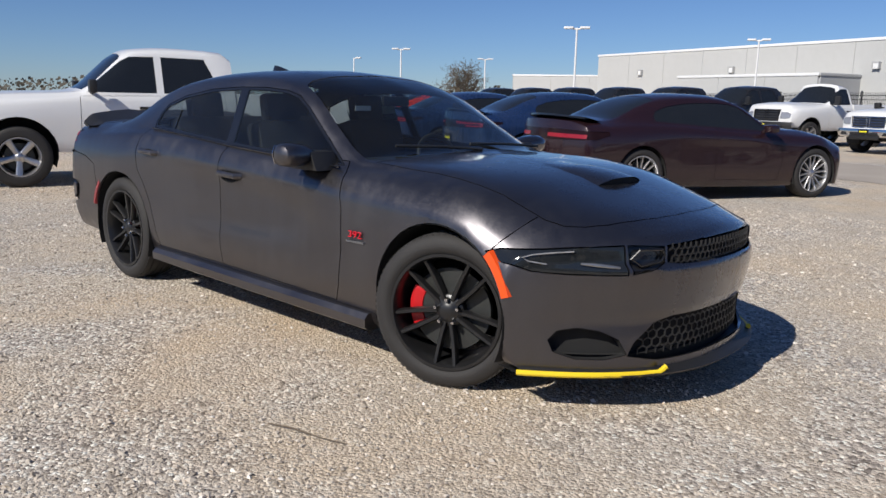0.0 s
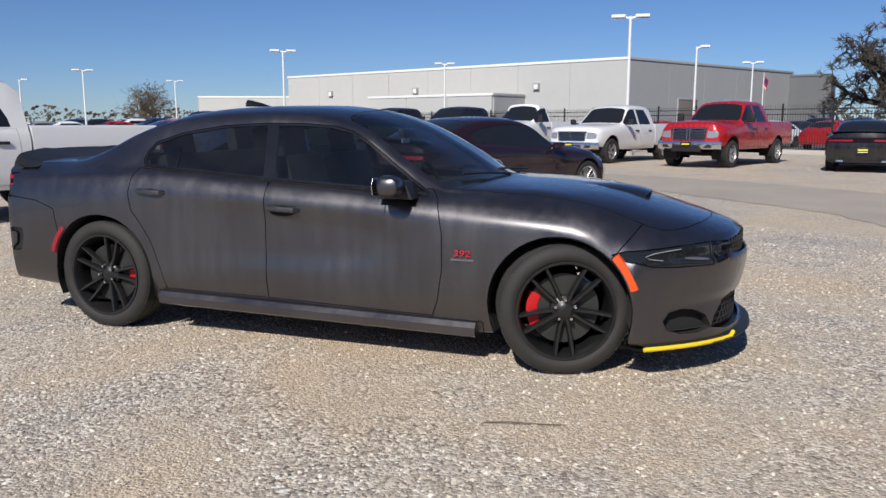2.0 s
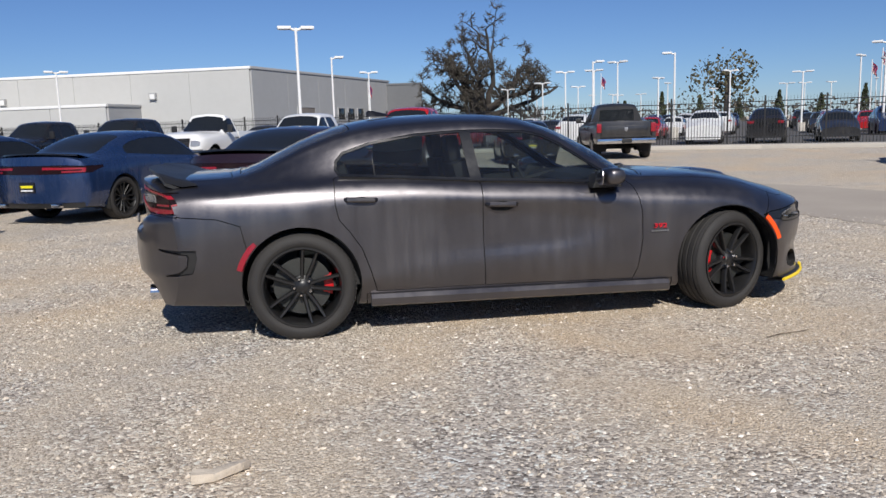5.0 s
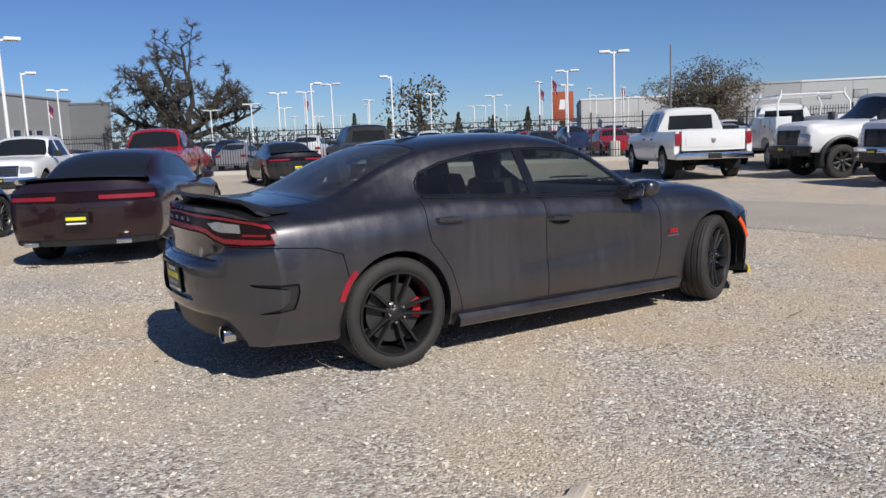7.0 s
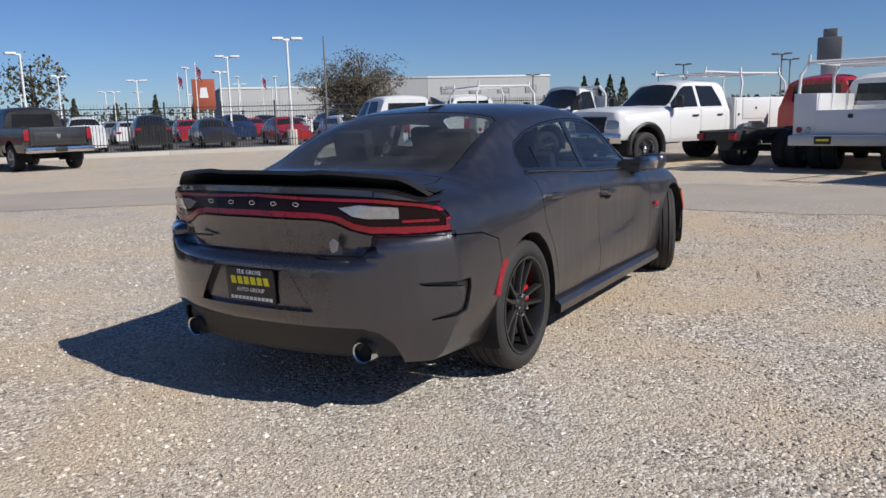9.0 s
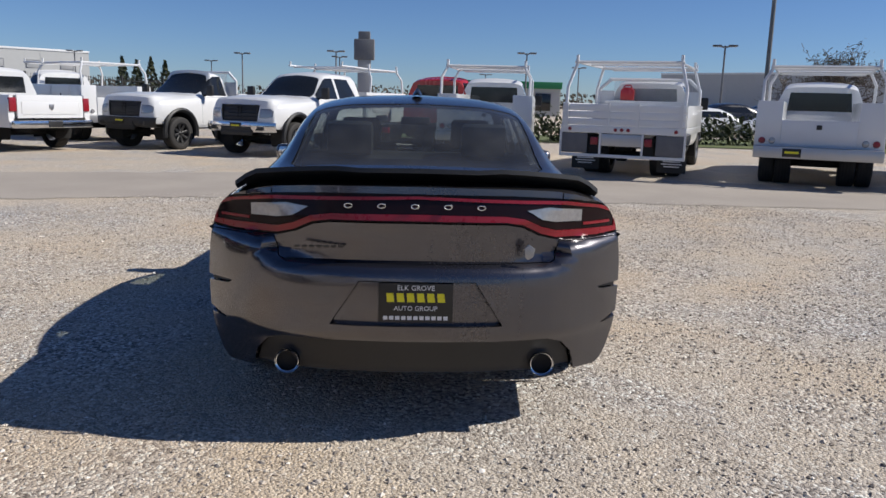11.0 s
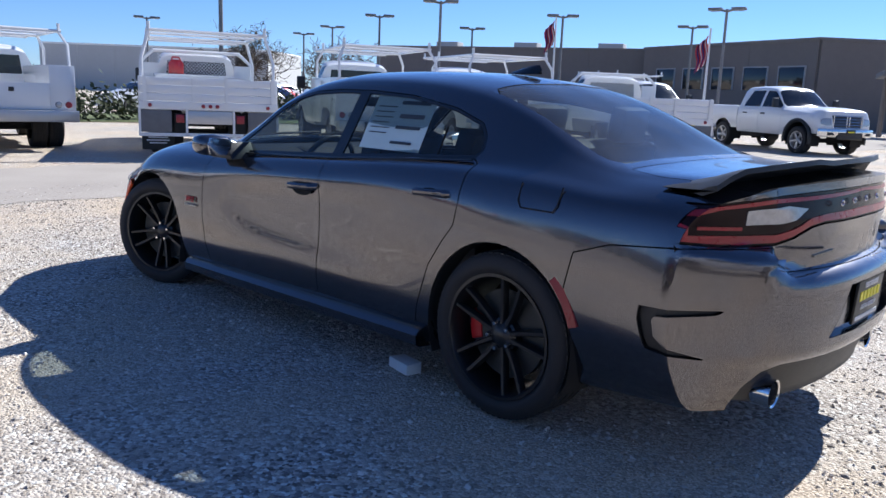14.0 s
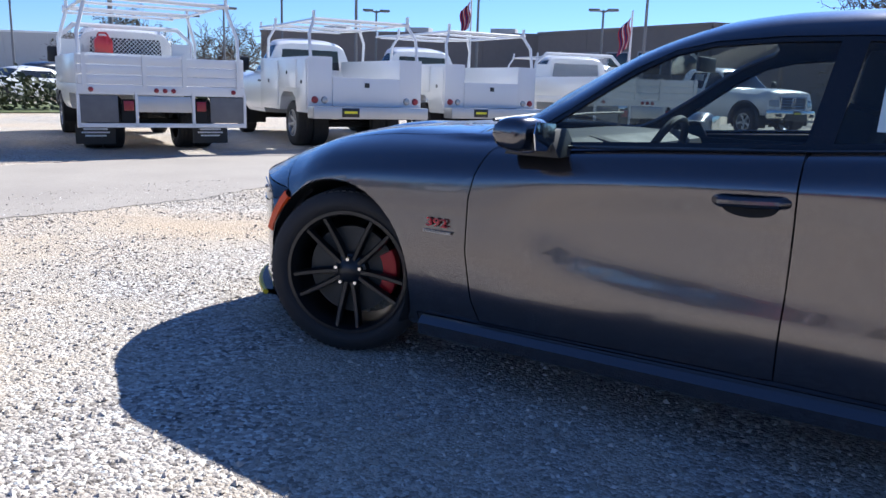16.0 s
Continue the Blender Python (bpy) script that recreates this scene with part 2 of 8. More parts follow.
def part(name, bm, material, parent, label="", at=None, smooth=True, sharp=35):
    """Links a bmesh as one mesh object under a thing or a part."""
    ob = new(name, mesh_from(bm, name, material, smooth, sharp) if isinstance(bm, bmesh.types.BMesh) else bm)
    ob.parent = parent
    if at is not None:
        ob.matrix_basis = at
    return tagged(ob, label)


def solo(name, bm, material, label, category, group="", kind="", at=None, smooth=True, sharp=35):
    ob = new(name, mesh_from(bm, name, material, smooth, sharp))
    if at is not None:
        ob.matrix_world = at
    return tagged(ob, label, category, group, kind)


def box(bm, x0, x1, y0, y1, z0, z1, bevel=0.0, m=None):
    vs = [bm.verts.new((x, y, z)) for x in (x0, x1) for y in (y0, y1) for z in (z0, z1)]
    fs = [bm.faces.new([vs[i] for i in q]) for q in ((0, 1, 3, 2), (4, 6, 7, 5), (0, 4, 5, 1), (2, 3, 7, 6), (0, 2, 6, 4), (1, 5, 7, 3))]
    if bevel:
        es = list({e for f in fs for e in f.edges})
        got = bmesh.ops.bevel(bm, geom=es, offset=bevel, segments=2, affect="EDGES", profile=0.6)
        vs = list({v for v in got["verts"]} | {v for v in vs if v.is_valid})
    if m is not None:
        bmesh.ops.transform(bm, matrix=m, verts=[v for v in vs if v.is_valid])
    return bm


def tube(bm, pts, r, seg=8, caps=True):
    """A round bar along the points; r may be one radius a point."""
    pts = [Vector(p) for p in pts]
    rs = r if isinstance(r, (list, tuple)) else [r] * len(pts)
    rings = []
    side = None
    for i, p in enumerate(pts):
        d = (pts[min(i + 1, len(pts) - 1)] - pts[max(i - 1, 0)]).normalized()
        if side is None:
            side = d.orthogonal().normalized()
        side = (side - d * side.dot(d)).normalized()
        up = d.cross(side)
        rings.append([bm.verts.new(p + rs[i] * (math.cos(a) * side + math.sin(a) * up)) for a in (2 * math.pi * k / seg for k in range(seg))])
    for a, b in zip(rings, rings[1:]):
        for k in range(seg):
            bm.faces.new((a[k], a[(k + 1) % seg], b[(k + 1) % seg], b[k]))
    if caps:
        bm.faces.new(rings[0][::-1])
        bm.faces.new(rings[-1])
    return bm


def lathe(bm, profile, seg=48, axis="y", closed=False):
    """Turns (radius, along) pairs round an axis."""
    rings = []
    for k in range(seg):
        a = 2 * math.pi * k / seg
        c, s = math.cos(a), math.sin(a)
        rings.append([bm.verts.new({"y": (r * c, h, r * s), "z": (r * c, r * s, h), "x": (h, r * c, r * s)}[axis]) for r, h in profile])
    n = len(profile)
    for k in range(seg):
        a, b = rings[k], rings[(k + 1) % seg]
        for i in range(n if closed else n - 1):
            bm.faces.new((a[i], a[(i + 1) % n], b[(i + 1) % n], b[i]))
    return bm


def prism(bm, outline, axis, lo, hi, bevel=0.0):
    """A flat outline carried along an axis. outline: pairs in the two other axes, in the order xyz."""
    def at(p, h):
        return {"x": (h, p[0], p[1]), "y": (p[0], h, p[1]), "z": (p[0], p[1], h)}[axis]
    a = [bm.verts.new(at(p, lo)) for p in outline]
    b = [bm.verts.new(at(p, hi)) for p in outline]
    fs = [bm.faces.new(a[::-1]), bm.faces.new(b)]
    for i in range(len(a)):
        fs.append(bm.faces.new((a[i], a[(i + 1) % len(a)], b[(i + 1) % len(a)], b[i])))
    bmesh.ops.recalc_face_normals(bm, faces=fs)
    if bevel:
        bmesh.ops.bevel(bm, geom=[e for e in {e for f in fs for e in f.edges}], offset=bevel, segments=2, affect="EDGES", profile=0.6)
    return bm


def pchip(xs, ys, q):
    """Shape-keeping cubic through (xs, ys), at q."""
    xs, ys, q = np.asarray(xs, float), np.asarray(ys, float), np.asarray(q, float)
    h, d = np.diff(xs), np.diff(ys) / np.diff(xs)
    s = np.zeros(len(xs))
    for i in range(1, len(xs) - 1):
        if d[i - 1] * d[i] > 0:
            w1, w2 = 2 * h[i] + h[i - 1], h[i] + 2 * h[i - 1]
            s[i] = (w1 + w2) / (w1 / d[i - 1] + w2 / d[i])
    s[0], s[-1] = d[0], d[-1]
    i = np.clip(np.searchsorted(xs, q) - 1, 0, len(h) - 1)
    t = np.clip((q - xs[i]) / h[i], 0, 1)
    a, b = ys[i], ys[i + 1]
    return a * (1 + 2 * t) * (1 - t) ** 2 + h[i] * s[i] * t * (1 - t) ** 2 + b * t * t * (3 - 2 * t) - h[i] * s[i + 1] * t * t * (1 - t)


def lines_at(table, q):
    """table: (x, y, z) triples of one long line of the body, front to rear or rear to front. Gives y and z at q."""
    t = sorted(table)
    xs = [p[0] for p in t]
    return pchip(xs, [p[1] for p in t], q), pchip(xs, [p[2] for p in t], q)


def shell(lines, xs, bow, per=3, cap_rows=8, bulge=(0.0, 0.0)):
    """The skin of a vehicle: long lines from the top middle to the bottom middle, cut at the places xs; bow(x) draws the sides back at the ends."""
    xs = np.asarray(xs, float)
    ctrl = np.array([np.stack(lines_at(t, xs), -1) for t in lines])          # line, x, (y, z)
    k = len(lines)
    u = np.linspace(0, k - 1, (k - 1) * per + 1)
    pts = np.zeros((len(xs), len(u), 3))
    for i in range(len(xs)):
        pts[i, :, 1] = pchip(np.arange(k), ctrl[:, i, 0], u)
        pts[i, :, 2] = pchip(np.arange(k), ctrl[:, i, 1], u)
        pts[i, :, 0] = xs[i] - np.sign(xs[i]) * bow(xs[i]) * (np.abs(pts[i, :, 1]) / 0.93) ** 2.6
    bm = bmesh.new()
    for s in (1, -1):
        v = [[bm.verts.new((p[0], s * p[1], p[2])) for p in row] for row in pts]
        for a, b in zip(v, v[1:]):
            for j in range(len(u) - 1):
                bm.faces.new((a[j], a[j + 1], b[j + 1], b[j]))
        for end, bl in ((0, bulge[0]), (-1, bulge[1])):
            ring, half = v[end], len(u) // 2
            prev = None
            for j in range(half + 1):
                a, b = Vector(ring[j].co), Vector(ring[len(u) - 1 - j].co)
                sgn = math.copysign(1, xs[end])
                if ring[j] is ring[len(u) - 1 - j]:
                    col = [ring[j]] * (cap_rows + 1)
                else:
                    col = [ring[j]] + [bm.verts.new(a.lerp(b, t) + Vector((sgn * bl * math.sin(math.pi * t) ** 0.8 * min(1.0, (half - j) / 4), 0, 0))) for t in (r / cap_rows for r in range(1, cap_rows))] + [ring[len(u) - 1 - j]]
                if prev:
                    for r in range(cap_rows):
                        q = []
                        for w in (prev[r], prev[r + 1], col[r + 1], col[r]):
                            if w not in q:
                                q.append(w)
                        if len(q) > 2:
                            bm.faces.new(q)
                prev = col
    bmesh.ops.remove_doubles(bm, verts=bm.verts, dist=0.0006)
    bmesh.ops.recalc_face_normals(bm, faces=bm.faces)
    bm.faces.layers.int.new("panel")
    return bm


def inside(poly, x, y):
    hit = False
    for (x0, y0), (x1, y1) in zip(poly, poly[1:] + poly[:1]):
        if (y0 > y) != (y1 > y) and x < (x1 - x0) * (y - y0) / (y1 - y0) + x0:
            hit = not hit
    return hit


def cut(bm, poly, axis, pid, where=None, only=(0,)):
    """Cuts an outline into the skin, seen along an axis, and gives the faces within it the number pid. where(c, n): which faces it may touch."""
    lay = bm.faces.layers.int["panel"]
    ia, ib = {"x": (1, 2), "y": (0, 2), "z": (0, 1)}[axis]
    lo = [min(p[i] for p in poly) for i in (0, 1)]
    hi = [max(p[i] for p in poly) for i in (0, 1)]

    def near():
        out = []
        for f in bm.faces:
            if f[lay] not in only:
                continue
            a, b = [v.co[ia] for v in f.verts], [v.co[ib] for v in f.verts]
            if max(a) >= lo[0] - 1e-6 and min(a) <= hi[0] + 1e-6 and max(b) >= lo[1] - 1e-6 and min(b) <= hi[1] + 1e-6:
                if where is None or where(f.calc_center_median(), f.normal):
                    out.append(f)
        return out

    for p, q in zip(poly, poly[1:] + poly[:1]):
        pl, ql = min(p[0], q[0]) - 0.01, max(p[0], q[0]) + 0.01
        pb, qb = min(p[1], q[1]) - 0.01, max(p[1], q[1]) + 0.01
        fs = [f for f in near() if max(v.co[ia] for v in f.verts) > pl and min(v.co[ia] for v in f.verts) < ql and max(v.co[ib] for v in f.verts) > pb and min(v.co[ib] for v in f.verts) < qb]
        if not fs:
            continue
        co, no = Vector((0, 0, 0)), Vector((0, 0, 0))
        co[ia], co[ib] = p
        no[ia], no[ib] = q[1] - p[1], p[0] - q[0]
        if no.length < 1e-9:
            continue
        geom = list({e for f in fs for e in f.edges} | {v for f in fs for v in f.verts}) + fs
        bmesh.ops.bisect_plane(bm, geom=geom, dist=1e-5, plane_co=co, plane_no=no.normalized())
    for f in near():
        c = f.calc_center_median()
        if inside(poly, c[ia], c[ib]):
            f[lay] = pid


def panel_mesh(bm, pid, gap=0.0025, lip=0.014, sink=0.0):
    """The faces of one number as a sheet of its own, drawn in by a gap at its borders, with a turned-in lip."""
    lay = bm.faces.layers.int["panel"]
    keep = [f for f in bm.faces if f[lay] == pid]
    out = bmesh.new()
    vm = {}
    for f in keep:
        for v in f.verts:
            if v not in vm:
                vm[v] = out.verts.new(v.co)
        try:
            out.faces.new([vm[v] for v in f.verts])
        except ValueError:
            pass
    out.normal_update()
    if sink:
        for v in out.verts:
            v.co = v.co - v.normal * sink
    edge = [e for e in out.edges if len(e.link_faces) == 1 and (abs(e.verts[0].co.y) > 1e-4 or abs(e.verts[1].co.y) > 1e-4)]
    if gap and edge:
        moves = {}
        for e in edge:
            fc = e.link_faces[0].calc_center_median()
            d = (e.verts[1].co - e.verts[0].co).normalized()
            w = fc - e.verts[0].co
            w = (w - d * w.dot(d))
            if w.length > 1e-7:
                for v in e.verts:
                    moves.setdefault(v, []).append(w.normalized())
        for v, ws in moves.items():
            s = sum(ws, Vector())
            if s.length > 1e-6:
                v.co += s.normalized() * gap
    if lip and edge:
        normals = {v: v.normal.copy() for v in out.verts}
        got = bmesh.ops.extrude_edge_only(out, edges=edge)
        for v in [g for g in got["geom"] if isinstance(g, bmesh.types.BMVert)]:
            src = [o for e in v.link_edges for o in [e.other_vert(v)] if o in normals]
            if src:
                v.co -= normals[src[0]] * lip
    return out


def letters(text, size, depth=0.002, spacing=1.0, bold=0.0):
    """The mesh of a word in the built-in font, standing in its x-y plane, about its middle."""
    cu = bpy.data.curves.new("word", "FONT")
    cu.body, cu.size, cu.extrude, cu.align_x, cu.align_y, cu.space_character, cu.offset = text, size, depth, "CENTER", "CENTER", spacing, bold
    cu.resolution_u = 3
    ob = bpy.data.objects.new("word", cu)
    scene.collection.objects.link(ob)
    bpy.context.view_layer.update()
    me = bpy.data.meshes.new_from_object(ob.evaluated_get(bpy.context.evaluated_depsgraph_get()))
    bpy.data.objects.remove(ob)
    bpy.data.curves.remove(cu)
    return me


def word(name, text, size, material, parent, at, label="", spacing=1.0, wide=1.0, depth=0.002, bold=0.0):
    me = letters(text, size, depth, spacing, bold)
    me.transform(Matrix.Diagonal((wide, 1, 1, 1)))
    me.materials.clear()
    me.materials.append(material)
    ob = new(name, me)
    ob.parent, ob.matrix_basis = parent, at
    return tagged(ob, label)


def arc(cx, cz, r, a0, a1, n):
    return [(cx + r * math.cos(radians(a0 + (a1 - a0) * i / n)), cz + r * math.sin(radians(a0 + (a1 - a0) * i / n))) for i in range(n + 1)]

# ---- wheels ----
def tyre_mesh(r, rim, w, y_out):
    bm = bmesh.new()
    prof = [(rim, y_out - 0.012), (rim + 0.02, y_out + 0.004), (r - 0.055, y_out + 0.008), (r - 0.022, y_out - 0.003), (r - 0.006, y_out - 0.022)]
    for c in (0.22, 0.42, 0.62, 0.80):
        y = y_out - w * c
        prof += [(r, y + 0.008), (r - 0.008, y + 0.005), (r - 0.008, y - 0.005), (r, y - 0.008)]
    prof += [(r - 0.006, y_out - w + 0.02), (r - 0.03, y_out - w), (rim, y_out - w + 0.01), (rim - 0.012, y_out - w + 0.02)]
    lathe(bm, prof, 72)
    # tread blocks along both shoulders
    for k in range(72):
        a = 2 * math.pi * k / 72
        m = Matrix.Rotation(-a, 4, "Y")
        box(bm, r - 0.02, r - 0.004, y_out - 0.046, y_out - 0.018, -0.009, 0.009, 0, m)
    bmesh.ops.recalc_face_normals(bm, faces=bm.faces)
    return bm


def rim_mesh(rim, y_face, depth):
    """Barrel, lip and hub of a wheel whose face looks to +y."""
    bm = bmesh.new()
    lathe(bm, [(rim - 0.002, y_face), (rim + 0.004, y_face + 0.012), (rim - 0.010, y_face + 0.012), (rim - 0.018, y_face - 0.004), (rim - 0.028, y_face - 0.06), (rim - 0.032, y_face - depth)], 64)
    lathe(bm, [(0.0, y_face - 0.012), (0.030, y_face - 0.012), (0.040, y_face - 0.020), (0.074, y_face - 0.040), (0.080, y_face - 0.08), (0.0, y_face - 0.08)], 32)
    bmesh.ops.recalc_face_normals(bm, faces=bm.faces)
    return bm


def spoke_mesh(rim, y_face, style, off):
    """One tapered spoke from hub to lip, about the angle 0."""
    bm = bmesh.new()
    w0, w1 = (0.0125, 0.0105) if style == "double" else (0.030, 0.040)
    r0, r1 = 0.052, rim - 0.012
    a_in, a_out = off * 1.25, off * 0.92
    rows = []
    for t in (0.0, 0.3, 0.6, 0.85, 1.0):
        rr, aa, ww = r0 + (r1 - r0) * t, a_in + (a_out - a_in) * t, w0 + (w1 - w0) * t
        c, s = math.cos(aa), math.sin(aa)
        yf = y_face - 0.026 + 0.026 * t ** 1.5
        rows.append([bm.verts.new((rr * c - s * d * ww, yf + dy, rr * s + c * d * ww)) for d, dy in ((-1.15, -0.034), (-1, -0.008), (-0.6, 0.0), (0.6, 0.0), (1, -0.008), (1.15, -0.034))])
    for a, b in zip(rows, rows[1:]):
        for j in range(5):
            bm.faces.new((a[j], a[j + 1], b[j + 1], b[j]))
        bm.faces.new((a[5], a[0], b[0], b[5]))
    bmesh.ops.recalc_face_normals(bm, faces=bm.faces)
    return bm


WHEELS = {}


def wheel_set(key, r, rim, w, spokes, style, rim_mat, brake=None):
    """The shared meshes of one kind of wheel; the wheel's face looks to +y, its middle plane near y = 0."""
    y_out = w / 2
    nuts = bmesh.new()
    lathe(nuts, [(0.0, 0.016), (0.008, 0.016), (0.011, 0.010), (0.011, -0.012)], 6)
    disc = bmesh.new()
    lathe(disc, [(0.06, y_out - 0.085), (rim - 0.075, y_out - 0.085), (rim - 0.075, y_out - 0.115), (0.06, y_out - 0.115)], 48, closed=True)
    WHEELS[key] = dict(
        tyre=mesh_from(tyre_mesh(r, rim, w, y_out), "tyre", M["rubber"]),
        rim=mesh_from(rim_mesh(rim, y_out - 0.012, w * 0.85), "rim", rim_mat, sharp=40),
        disc=mesh_from(disc, "brake_disc", M["disc"]),
        nuts=mesh_from(nuts, "lug_nuts", M["chrome"]),
        spokes=[(360.0 * k / spokes, me) for me in [mesh_from(spoke_mesh(rim, y_out - 0.012, style, o), "spoke", rim_mat, sharp=30) for o in ((-0.205, 0.205) if style == "double" else (0.0,))] for k in range(spokes)],
        brake=brake, rimr=rim, y_out=y_out)


def put_wheel(key, parent, x, y, z, steer=0.0, side=1, caliper_angle=None, spin=0.0):
    """side: 1 looks to +y, -1 to -y."""
    d = WHEELS[key]
    base = pose(x, y, z, 0, 0, steer + (0 if side > 0 else 180))
    wh = part("wheel", d["rim"], None, parent, at=base @ pose(0, 0, 0, 0, spin, 0))
    part("tyre", d["tyre"], None, wh)
    part("brake_disc", d["disc"], None, wh)
    for a, me in d["spokes"]:
        part("spoke", me, None, wh, at=pose(0, 0, 0, 0, a, 0))
    if caliper_angle is not None:
        for k in range(5):
            a = 2 * math.pi * (k + 0.5) / 5
            part("lug_nut", d["nuts"], None, wh, at=pose(0.057 * math.cos(a), d["y_out"] - 0.03, 0.057 * math.sin(a)))
    if caliper_angle is not None:
        bm = bmesh.new()
        rr = d["rimr"]
        half = 29 if x > 0 else 20
        pts = arc(0, 0, rr - 0.062, -half, half, 8) + arc(0, 0, rr - 0.125, half, -half, 8)
        prism(bm, pts, "y", d["y_out"] - 0.145, d["y_out"] - 0.078, 0.006)
        c = part("brake_caliper", bm, M["caliper"], wh, "red painted brake caliper", at=pose(0, 0, 0, 0, -spin, 0) @ pose(0, 0, 0, 0, caliper_angle, 0))
    return wh


M["disc"] = surface("dull_brake_disc", (0.075, 0.073, 0.07), 0.5, 0.8, (0.045, 0.055, 0.05), 20, 0.6)
wheel_set("charger", 0.362, 0.268, 0.25, 5, "double", M["rim_black"])

# ---- the grey sedan ----
def bow_charger(x):
    return float(np.interp(x, [-2.66, -2.3, -1.9, -1.4, 1.3, 1.75, 2.1, 2.47], [0.33, 0.20, 0.06, 0, 0, 0.08, 0.30, 0.56]))


